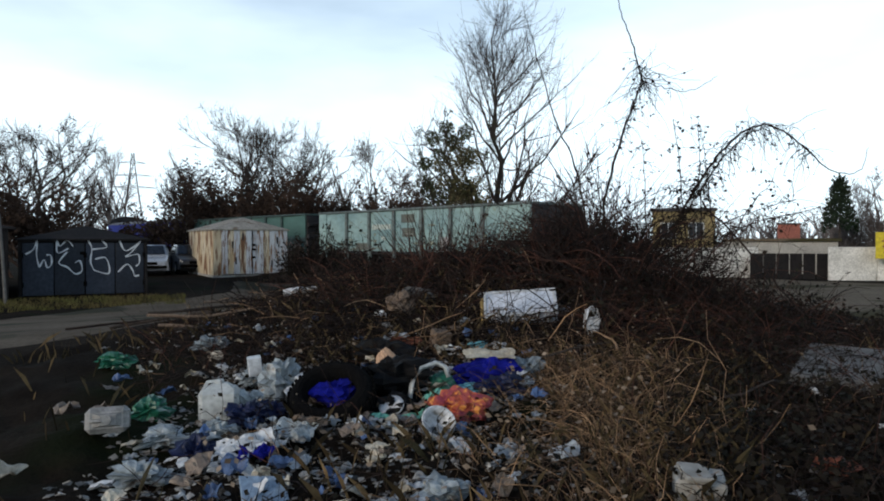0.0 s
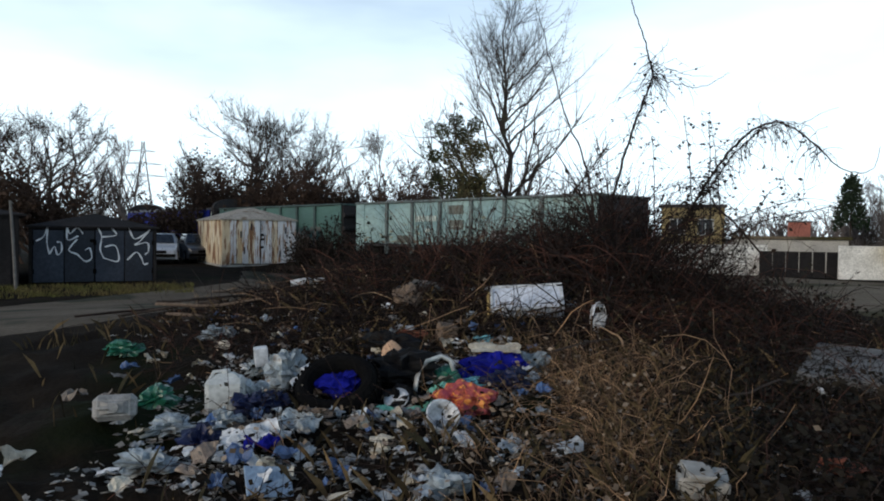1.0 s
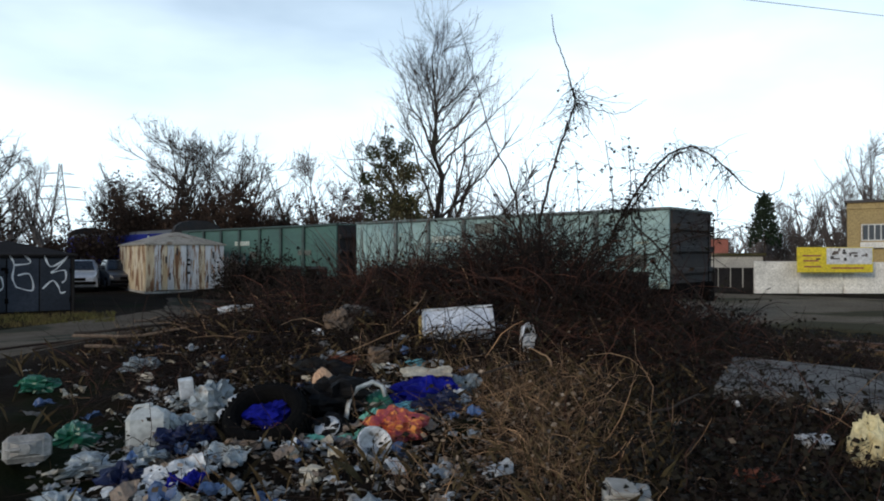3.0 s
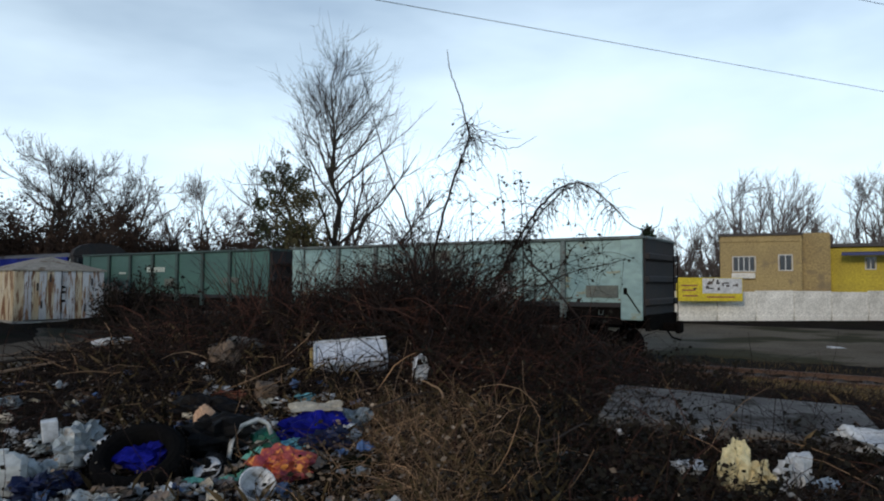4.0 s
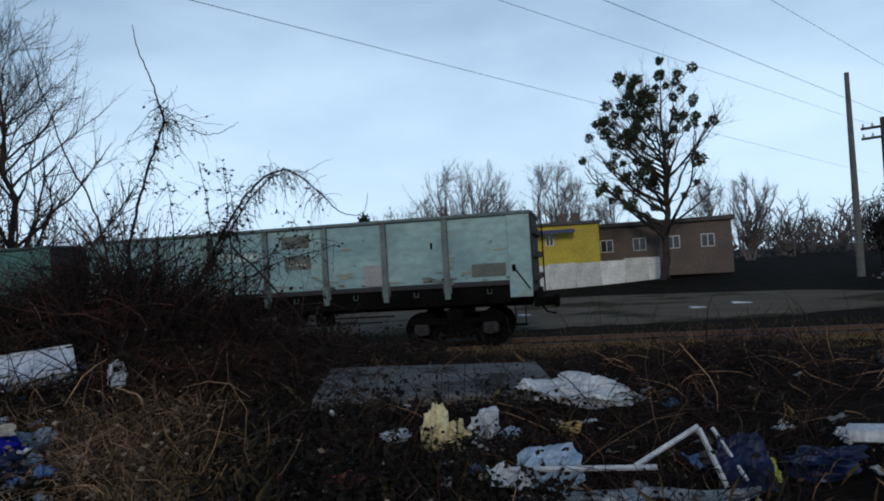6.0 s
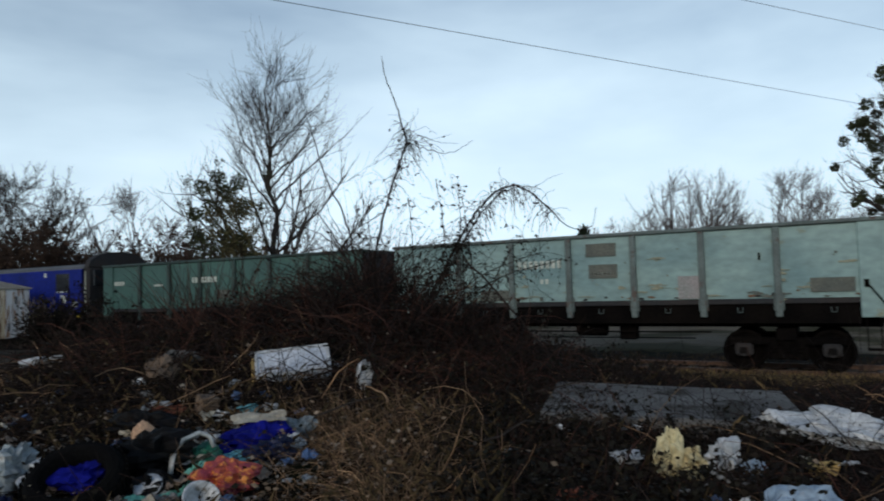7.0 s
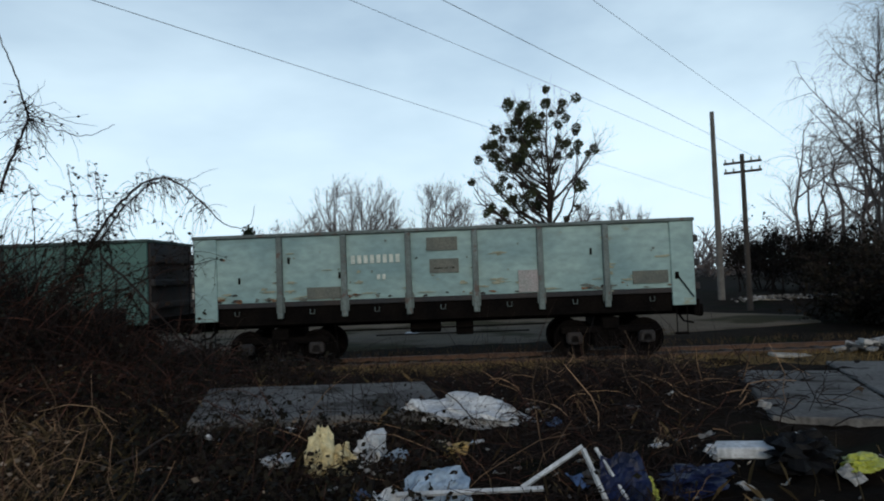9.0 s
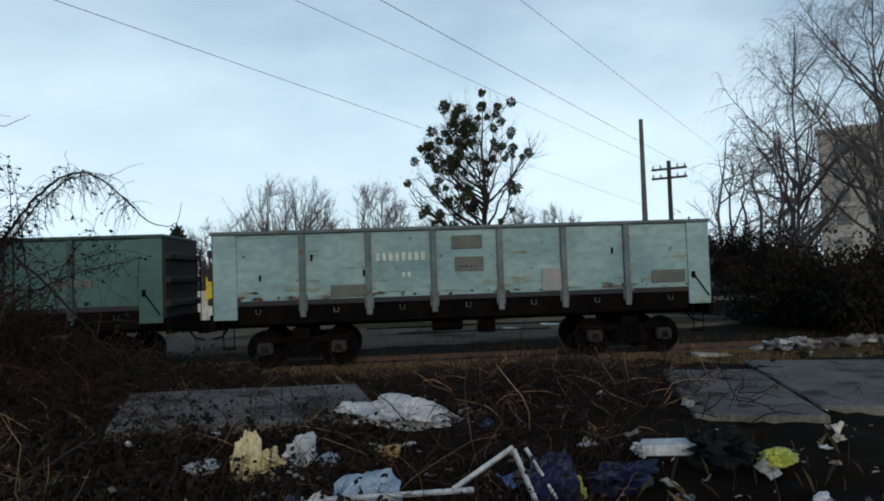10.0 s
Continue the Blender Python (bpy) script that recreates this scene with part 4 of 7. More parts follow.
def car(m, mat, label):
    """A small saloon, nose towards -y."""
    c = thing("car", m, label, "car", "cars parked behind the garage")
    def loft(rows):
        s = Shape()
        for y, w0, w1, z0, z1 in rows:
            s.v += [(-w0, y, z0), (-w0, y, (z0 + z1) / 2), (-w1, y, z1), (w1, y, z1), (w0, y, (z0 + z1) / 2), (w0, y, z0)]
        for i in range(len(rows) - 1):
            s.f += [(6 * i + k, 6 * i + (k + 1) % 6, 6 * i + 6 + (k + 1) % 6, 6 * i + 6 + k) for k in range(6)]
        s.f += [tuple(range(6))[::-1], tuple(range(6 * len(rows) - 6, 6 * len(rows)))]
        return s
    part("body", loft([(-2.05, 0.66, 0.62, 0.32, 0.62), (-1.95, 0.80, 0.74, 0.24, 0.72), (-1.0, 0.83, 0.76, 0.22, 0.88), (1.1, 0.83, 0.78, 0.22, 0.92), (1.95, 0.80, 0.74, 0.26, 0.90), (2.05, 0.68, 0.64, 0.34, 0.70)]), mat, c, smooth_it=False)
    part("cabin", loft([(-0.95, 0.74, 0.70, 0.86, 0.92), (-0.35, 0.74, 0.58, 0.86, 1.38), (0.75, 0.74, 0.58, 0.86, 1.40), (1.45, 0.74, 0.68, 0.88, 0.96)]), mat, c)
    s = Shape().add([(-0.64, -0.94, 0.95), (0.64, -0.94, 0.95), (0.54, -0.40, 1.34), (-0.54, -0.40, 1.34), (-0.64, -0.90, 0.94), (0.64, -0.90, 0.94), (0.54, -0.36, 1.33), (-0.54, -0.36, 1.33)],
                    [(0, 1, 2, 3), (7, 6, 5, 4), (0, 4, 5, 1), (2, 6, 7, 3)])
    part("windscreen", s, GLASS, c, "dark windscreen", pose(0, -0.02, 0.02))
    for x in (-1, 1):
        s = Shape().add([(x * 0.755, -0.5, 0.95), (x * 0.755, 0.95, 0.95), (x * 0.64, 0.65, 1.32), (x * 0.64, -0.3, 1.32), (x * 0.735, -0.5, 0.95), (x * 0.735, 0.95, 0.95), (x * 0.62, 0.65, 1.32), (x * 0.62, -0.3, 1.32)], [(0, 1, 2, 3), (7, 6, 5, 4)])
        part("side_window", s, GLASS, c)
        part("headlight", Shape().box(x * 0.52 - 0.16, x * 0.52 + 0.16, -2.03, -1.93, 0.52, 0.66, 0.03), LAMPG, c, "clear headlight")
        for y in (-1.3, 1.3):
            w = part("wheel", Shape().lathe([(0.0, -0.08), (0.2, -0.09), (0.29, -0.09), (0.31, -0.05), (0.31, 0.05), (0.29, 0.09), (0.0, 0.09)], 16, pose(0, 0, 0, 0, 90, 0)), RUBBER, c, "", pose(x * 0.76, y, 0.31))
            part("hubcap", Shape().lathe([(0.0, 0.1), (0.14, 0.1), (0.18, 0.09)] if x > 0 else [(0.18, -0.09), (0.14, -0.1), (0.0, -0.1)], 12, pose(0, 0, 0, 0, 90, 0)), CARP, w)
    part("bumper", Shape().box(-0.74, 0.74, -2.12, -1.98, 0.34, 0.48, 0.03), UNDER, c)
    part("grille", Shape().box(-0.34, 0.34, -2.06, -1.99, 0.5, 0.64, 0.01), UNDER, c)


def place_on(az, d, rz, sink=0.0):
    p = polar(az, d)
    return pose(p.x, p.y, p.z - sink, 0, 0, rz)


def barrier():
    """The concrete wall along the far road, panel by panel, with its banner."""
    w = thing("wall_far", pose(0, 0, 0), "stained whitewashed concrete panel wall", "wall", kind="structure")
    a, b = Vector((22.6, 40.3)), Vector((52, 37.0))
    n = 11
    d = (b - a) / n
    ang = math.degrees(math.atan2(d.y, d.x))
    me = {}
    for i in range(n):
        p = a + d * (i + 0.5)
        h = 1.95 + 0.05 * math.sin(i * 2.3)
        s = Shape().box(-d.length / 2 + 0.015, d.length / 2 - 0.015, -0.07, 0.07, -0.4, h, 0.02)
        s.box(-d.length / 2 + 0.1, d.length / 2 - 0.1, -0.10, -0.07, -0.4, 0.30, 0.015)
        part("panel", s, WHITEWALL, w, m=pose(p.x, p.y, rise(p.x, p.y), 0, 0.4 * math.sin(i * 1.7), ang))
    for i in range(5):
        p = Vector((19.9, 44.4)) - Vector((2.6, 0.4)) * (i + 0.5) + Vector((0, -1.0))
        s = Shape().box(-1.29, 1.29, -0.07, 0.07, -0.4, 1.9, 0.02)
        part("panel", s, WHITEWALL, w, m=pose(p.x, p.y, rise(p.x, p.y), 0, 0, 8))
    f = thing("sheet_fence", pose(21.0, 41.6, rise(21, 41.6), 0, 0, -14), "dark grey sheet fence between the walls", "fence")
    for i in range(6):
        part("sheet", Shape().box(-2.2 + i * 0.74, -2.2 + i * 0.725 + 0.72, -0.03, 0.03, -0.3, 1.55, 0.01), GARDARK, f)
    g = thing("banner", pose(24.6, 39.05, 0.72, 0, 0, ang), "yellow advertising banner with white printed middle, on a wall", "banner")
    part("board", Shape().box(0, 4.45, -0.03, 0.03, 0, 1.5, 0.01).box(0.3, 0.42, 0.03, 0.5, 0.2, 0.3).box(4.0, 4.12, 0.03, 0.4, 0.2, 0.3), SIGNY, g)
    part("print", Shape().box(1.72, 4.40, -0.036, -0.028, 0.5, 1.46), BANNERW, g, "pale printed picture")
    rng = random.Random(8)
    for i in range(16):
        x, z = rng.uniform(1.9, 4.1), rng.uniform(0.6, 1.3)
        part("print_bar", Shape().box(x, x + rng.uniform(0.08, 0.4), -0.041, -0.034, z, z + rng.uniform(0.05, 0.2)), BLACKP if i % 3 else BROWNW, g, "dark printed bar")
    for x, z, q in ((0.3, 0.95, 1.1), (0.35, 0.65, 0.9), (1.1, 0.75, 0.25), (0.4, 0.3, 1.0), (2.0, 0.22, 1.9)):
        part("print_bar", Shape().box(x, x + q, -0.041, -0.028, z, z + 0.09), BLACKP if q < 0.5 else REDROOF, g, "dark printed bar")


def window(parent, x, z, w, h, panes, y=0.0):
    f = part("window", Shape().box(x, x + w, y - 0.06, y + 0.02, z, z + 0.07, 0.01).box(x, x + w, y - 0.06, y + 0.02, z + h - 0.07, z + h, 0.01).box(x, x + 0.07, y - 0.06, y + 0.02, z + 0.07, z + h - 0.07, 0.01)
             .box(x + w - 0.07, x + w, y - 0.06, y + 0.02, z + 0.07, z + h - 0.07, 0.01), FRAMEW, parent, "white-framed window")
    for i in range(panes):
        a, b = x + 0.07 + (w - 0.14) * i / panes, x + 0.07 + (w - 0.14) * (i + 1) / panes
        part("pane", Shape().box(a + 0.03, b - 0.03, y - 0.03, y - 0.01, z + 0.07, z + h - 0.07), GLASS, f)
        if i:
            part("mullion", Shape().box(a - 0.03, a + 0.03, y - 0.055, y + 0.01, z + 0.07, z + h - 0.07), FRAMEW, f)


def houses():
    # ochre block behind the wall
    p = polar(35.4, 56)
    h = thing("ochre_building", pose(p.x, p.y, -0.5, 0, 0, -37), "flat-roofed ochre plaster building, patchy walls", "building")
    part("wall", Shape().box(0, 5.5, 0, 7, 0, 5.9, 0.03), OCHRE, h)
    part("wall", Shape().box(5.5, 7.4, 0.9, 7, 0, 6.1, 0.03), OCHRE, h)
    part("roof", Shape().box(-0.15, 5.6, -0.15, 7.1, 5.9, 6.08, 0.02), ROOFD, h)
    part("cornice", Shape().box(-0.06, 5.55, -0.08, 0.0, 5.45, 5.6, 0.02), OCHRE, h)
    window(h, 0.85, 3.25, 1.6, 1.15, 4)
    window(h, 3.95, 3.3, 0.95, 1.2, 2)
    part("balcony", Shape().box(0.8, 2.4, -0.35, 0.0, 2.75, 3.15, 0.02), WHITEWALL, h, "whitewashed balcony box")
    for x in (4.9, 6.3):
        part("roof_box", Shape().box(x, x + 0.5, 2.0, 2.8, 6.0, 6.5, 0.03), ROOFD, h)
    # yellow house with blue awning
    p = polar(42.4, 58)
    h = thing("yellow_house", pose(p.x, p.y, -0.5, 0, 0, -45), "bright yellow plaster house under a blue awning", "house")
    part("wall", Shape().box(-0.5, 7.0, 0, 6, 0, 5.05, 0.03), YHOUSE, h)
    part("roof", Shape().box(-0.7, 7.2, -0.3, 6.2, 5.05, 5.3, 0.02), ROOFD, h)
    part("awning", Shape().box(1.2, 5.0, -1.0, 0.0, 4.55, 4.72, 0.02, pose(0, 0, 0, 8, 0, 0)), BLUEROOF, h, "blue sheet awning")
    window(h, 2.6, 3.4, 0.7, 0.9, 2)
    for x in (-0.2, 3.8, 4.9):
        part("chimney", Shape().box(x, x + 0.75, 1.5, 2.4, 5.3, 6.1, 0.03), BROWNW, h, "brown brick chimney")
    # long brown row
    p = polar(48.8, 63)
    h = thing("brown_building", pose(p.x, p.y, -0.2, 0, 0, -53), "long low brown brick building, dark roof", "building")
    part("wall", Shape().box(-0.6, 11.5, 0, 7, 0, 4.5, 0.03), BROWNW, h)
    part("roof", Shape().box(-0.8, 11.8, -0.4, 7.3, 4.5, 4.85, 0.02), ROOFD, h)
    for i in range(4):
        window(h, 0.6 + i * 2.8, 2.3, 1.1, 1.1, 2)
    p = polar(24.6, 76)
    h = thing("red_hut", pose(p.x + 3.2, p.y, -0.5, 0, 0, -25), "small faded red hut far behind the wall", "hut")
    part("wall", Shape().box(-1.0, 1.0, 0, 3, 0, 3.9, 0.02), REDROOF, h)
    part("roof", Shape().box(-1.1, 1.1, -0.1, 3.1, 3.9, 4.05, 0.02), ROOFD, h)
    p = polar(17.0, 58)
    h = thing("pale_house", pose(p.x, p.y, -0.5, 0, 0, -18), "pale yellow plaster house behind brambles", "house")
    part("wall", Shape().box(0, 4.7, 0, 6, 0, 4.6, 0.03), OCHRE, h)
    part("roof", Shape().box(-0.15, 4.85, -0.2, 6.2, 4.6, 4.85, 0.02), ROOFD, h)
    window(h, 0.6, 2.4, 1.2, 1.3, 2)
    window(h, 2.7, 2.4, 1.2, 1.3, 2)
    p = polar(19.5, 52)
    h = thing("low_shed", pose(p.x, p.y, -0.5, 0, 0, -22), "low long grey shed with pale roof", "shed")
    part("wall", Shape().box(2.5, 9.5, 0, 4, 0, 2.2, 0.03), CONCRETE, h)
    part("roof", Shape().box(2.4, 9.7, -0.2, 4.2, 2.2, 2.4, 0.02), ROADGREY, h)
    # pale apartment block far off
    p = polar(79.9, 95)
    h = thing("apartment_block", pose(p.x, p.y, -0.5, 0, 0, -84), "pale tall panel apartment block far away", "apartment block")
    part("wall", Shape().box(0, 24, 0, 14, 0, 18.0, 0.05), APART, h)
    part("roof", Shape().box(-0.2, 24.2, -0.2, 14.2, 18.0, 18.5, 0.03), APART, h)
    for k in range(6):
        for i in range(7):
            part("window", Shape().box(1.6 + i * 3.2, 3.1 + i * 3.2, -0.03, 0.03, 1.2 + k * 2.8, 2.6 + k * 2.8), PALEGLASS, h)


rusty_shed()
sprayed_garage()
car(place_on(-22.9, 35.5, 20), CARP, "silver saloon car parked behind a garage")
car(place_on(-20.2, 36.5, 30), CARDARK, "dark saloon car parked beside a rusty shed")
barrier()
houses()


# ------------------------------------------------------------------ poles, pylon, wires
def poles():
    p = polar(67.55, 50)
    solo("concrete_pole", Shape().tube([(0, 0, -0.3), (0, 0, 12.7)], [0.24, 0.14], 10), POLEC, pose(p.x, p.y, p.z), "tall bare grey concrete pole", "pole")
    u = thing("utility_pole", pose(37.5, 14.0, rise(37.5, 14.0), 0, 0, 8), "tarred wooden utility pole with crossarms", "utility pole")
    part("post", Shape().tube([(0, 0, -0.3), (0, 0, 8.3)], [0.15, 0.11], 10), WOODP, u)
    for z in (7.8, 7.3):
        part("crossarm", Shape().box(-0.06, 0.06, -0.95, 0.95, z, z + 0.12, 0.01), WOODP, u)
        for y in (-0.85, -0.45, 0.45, 0.85):
            part("insulator", Shape().lathe([(0.0, 0.0), (0.05, 0.0), (0.06, 0.08), (0.035, 0.12), (0.05, 0.17), (0.0, 0.2)], 8, pose(0, y, z + 0.12)), MARK, u)
    for k, (y0, y1, z0, r) in enumerate(((5.9, 22.9, 8.0, 0.008), (4.9, 16.4, 8.0, 0.006), (3.0, 15.2, 8.05, 0.008), (0.5, 12.6, 8.1, 0.006))):
        pts = []
        for i in range(41):
            x = -45 + 115 * i / 40
            a, b = (y0 + (y1 - y0) * (x + 45) / 90.0), 0.0
            pts.append((x, a, z0 + 0.0 * i))
        w = solo("overhead_wire", Shape().tube(pts, r, 5), WIRE, pose(0, 0, 0), "thin black overhead wire", "wire", "overhead wires", kind="structure")


def lattice(m, h, label, arms):
    """A power pylon of thin steel members."""
    p = thing("power_pylon", m, label, "pylon")
    def half(z):
        return 0.13 * h * (1 - z / h) ** 1.3 + 0.012 * h
    s = Shape()
    for sx in (-1, 1):
        for sy in (-1, 1):
            s.tube([(sx * half(z), sy * half(z), z) for z in [h * i / 8 for i in range(9)]], 0.0035 * h, 4)
    part("mast", s, POLEC, p, kind="stuff")
    s = Shape()
    for i in range(10):
        z0, z1 = h * i / 10, h * (i + 1) / 10
        a, b = half(z0), half(z1)
        for sy in (-1, 1):
            s.tube([(-a, sy * a, z0), (b, sy * b, z1)], 0.002 * h, 3)
            s.tube([(a, sy * a, z0), (-b, sy * b, z1)], 0.002 * h, 3)
    part("lattice", s, POLEC, p, kind="stuff")
    for z, w in arms:
        part("arm", Shape().tube([(-w, 0, z), (0, 0, z + 0.02 * h), (w, 0, z)], 0.003 * h, 4).tube([(-w, 0, z), (w, 0, z)], 0.003 * h, 4), POLEC, p)


poles()
lattice(pose(*polar(-24.15, 190, 0), 0, 0, 20), 24, "distant steel power pylon with three crossarms", ((21.5, 3.0), (18.3, 4.5), (15.3, 5.5)))
lattice(pose(*polar(77.3, 110, 0), 0, 0, -60), 21, "steel power pylon behind bare birches", ((18.5, 3.0), (15.3, 4.0), (12.5, 4.5)))
lattice(pose(*polar(78.6, 118, 0), 0, 0, -60), 20, "steel power pylon behind bare birches", ((17.5, 3.0), (14.5, 4.0), (11.5, 4.5)))


# ------------------------------------------------------------------ trees
def grow(s, rng, p, d, length, radius, depth, o, tips):
    """One limb and all that grows from it. o: split, shrink, spread, lift, wobble, thin, segs, least."""
    segs = 2 if depth >= o["depth"] else max(3, min(6, int(length / 0.6) + 2))
    pts, rr = [p.copy()], [radius]
    for i in range(segs):
        d = (d + Vector((rng.gauss(0, 1), rng.gauss(0, 1), rng.gauss(0, 1))) * o["wobble"] + Vector((0, 0, o["lift"] * (1 if depth < o.get("droop_from", 99) else o.get("droop", 0))))).normalized()
        p = p + d * (length / segs)
        pts.append(p.copy())
        rr.append(max(o["least"], radius * (1 - 0.62 * (i + 1) / segs)))
    s.tube(pts, rr, 6 if radius > 0.05 else 4 if radius > 0.022 else 3, cap=False)
    if depth >= o["depth"]:
        tips.append((pts[-1], d))
        return
    kids = o["split"][min(depth, len(o["split"]) - 1)]
    for k in range(kids):
        u = 1.0 if k == 0 else rng.uniform(0.25, 0.98)
        i = min(segs - 1, int(u * segs))
        q = pts[i].lerp(pts[i + 1], u * segs - i)
        side = d.cross(Vector((rng.gauss(0, 1), rng.gauss(0, 1), rng.gauss(0, 1)))).normalized()
        a = o["spread"] * rng.uniform(0.5, 1.2) * (0.45 if k == 0 else 1)
        nd = (d * math.cos(a) + side * math.sin(a)).normalized()
        grow(s, rng, q, nd, length * o["shrink"] * rng.uniform(0.7, 1.15) * (1.0 if k == 0 else 1 - 0.3 * u), max(o["least"], rr[i] * (0.8 if k == 0 else 0.58)), depth + 1, o, tips)


TREE = dict(split=(4, 4, 4, 4, 3), shrink=0.72, spread=0.55, lift=0.10, wobble=0.10, depth=5, least=0.008)


def clump(s, rng, c, r, n, leaf):
    """A loose ball of leaves."""
    for _ in range(n):
        d = Vector((rng.gauss(0, 1), rng.gauss(0, 1), rng.gauss(0, 1))).normalized()
        p = Vector(c) + d * r * rng.random() ** 0.45
        s.leaf(p, d + Vector((rng.gauss(0, 0.6), rng.gauss(0, 0.6), rng.gauss(0, 0.6))), leaf * rng.uniform(0.6, 1.3), rng)


def tree(name, m, seed, label, category, bark, stems, o, leaves=None, group=""):
    """A tree from its stems: (offset, direction, length, radius)."""
    rng = random.Random(seed)
    t = thing(name, m, label, category, group)
    s, low, tips = Shape(), Shape(), []
    for off, d, length, radius in stems:
        grow(s, rng, Vector(off), Vector(d).normalized(), length, radius, 0, {**TREE, **o}, tips)
    part("crown", s, bark, t, kind="stuff")
    if leaves:
        leaves(t, rng, tips)
    return t


def crown_tree(name, m, seed, label, bark, trunk, centre, reach, limbs, twigs, fine, rise_by=1.1, sag=0.0, least=0.009, stems=1, leaves=None, group="", low=-0.75, taper=0.0, slim=0.5):
    """A leafless tree whose limbs fill an egg-shaped crown.
    trunk: radius and clear height; centre: height of the crown's middle; reach: its half-width and half-height; rise_by: how steeply the limbs climb; sag: how far the twigs hang."""
    rng = random.Random(seed)
    t = thing(name, m, label, "tree", group)
    s, tw, tips = Shape(), Shape(), []
    r0, clear = trunk
    rx, rz = reach

    def shy(k):
        return Vector((rng.gauss(0, k), rng.gauss(0, k), rng.gauss(0, k)))

    def curve(a, c, up, n):
        """From a to c, leaving outwards and bending up (or down where up is negative)."""
        mid = a.lerp(c, 0.55) + Vector((0, 0, -up * (c - a).length)) + shy(0.05 * (c - a).length)
        return [a * (1 - u) ** 2 + mid * 2 * u * (1 - u) + c * u * u + (shy(0.012 * (c - a).length) if 0 < u < 1 else Vector()) for u in [i / n for i in range(n + 1)]]

    for q in range(stems):
        off = shy(rx * 0.13) if stems > 1 else Vector()
        off.z = -0.3
        top = Vector((off.x + rng.gauss(0, rx * (0.06 if stems == 1 else 0.4)), off.y + rng.gauss(0, rx * (0.05 if stems == 1 else 0.3)), centre + rz * rng.uniform(0.8, 1.0) * (1 if stems == 1 else rng.uniform(0.6, 1))))
        lead = curve(off, top, 0.0, 9)
        n = len(lead)
        s.tube(lead, [max(least, r0 * (1 - 0.93 * i / (n - 1))) for i in range(n)], 8, cap=False)
        for k in range(limbs // stems):
            d = shy(1).normalized()
            if d.z < low:
                d.z = -d.z
            thin = 1 - taper * max(0.0, d.z + 0.2)
            e = Vector((d.x * rx * thin, d.y * rx * thin, centre + d.z * rz))
            f = rng.uniform(0.7, 1.0)
            e = Vector((e.x * f, e.y * f, centre + (e.z - centre) * f))
            out = math.hypot(e.x - off.x, e.y - off.y)
            z0 = min(max(clear * rng.uniform(0.8, 1.3), e.z - rise_by * out * rng.uniform(0.7, 1.3)), top.z * 0.97)
            u = min(1.0, max(0.0, (z0 - off.z) / (top.z - off.z))) * (n - 1)
            i = min(n - 2, int(u))
            a = lead[i].lerp(lead[i + 1], u - i)
            if (e - a).length < 0.4:
                continue
            limb = curve(a, e, 0.10, 7)
            ra = max(least * 1.6, r0 * slim * (1 - u / n) + 0.006 * (e - a).length)
            s.tube(limb, [max(least, ra * (1 - 0.85 * i / 7)) for i in range(8)], 5 if ra > 0.03 else 4, cap=False)
            tips.append((e, (e - a).normalized()))
            for j in range(twigs):
                v = rng.uniform(0.22, 1.0) * 7
                i = min(6, int(v))
                a2 = limb[i].lerp(limb[i + 1], v - i)
                way = (limb[i + 1] - limb[i]).normalized() + shy(0.55) + Vector((0, 0, 0.25 - sag))
                ln = (0.16 + 0.16 * rng.random()) * (rx + rz) * 0.55
                c2 = a2 + way.normalized() * ln
                twig = curve(a2, c2, 0.08 if sag == 0 else -0.2, 4)
                rt = max(least, ra * 0.28)
                tw.tube(twig, [rt, rt * 0.9, max(least * 0.8, rt * 0.7), least * 0.8, least * 0.6], 3, cap=False)
                tips.append((c2, way))
                for _ in range(fine):
                    w = rng.randint(1, 4)
                    a3 = twig[w]
                    way3 = ((twig[w] - twig[w - 1]).normalized() + shy(0.6) + Vector((0, 0, 0.2 - 1.8 * sag))).normalized()
                    l3 = ln * rng.uniform(0.25, 0.6) * (1 + sag)
                    tw.tube([a3, a3 + way3 * l3 * 0.5 + shy(0.03 * l3), a3 + (way3 + Vector((0, 0, 0.15 - 0.9 * sag))).normalized() * l3], [least * 0.7, least * 0.6, least * 0.45], 3, cap=False)
    part("trunk", s, bark, t, "trunk and limbs")
    part("crown", tw, bark, t, kind="stuff")
    if leaves:
        leaves(t, rng, tips)
    return t


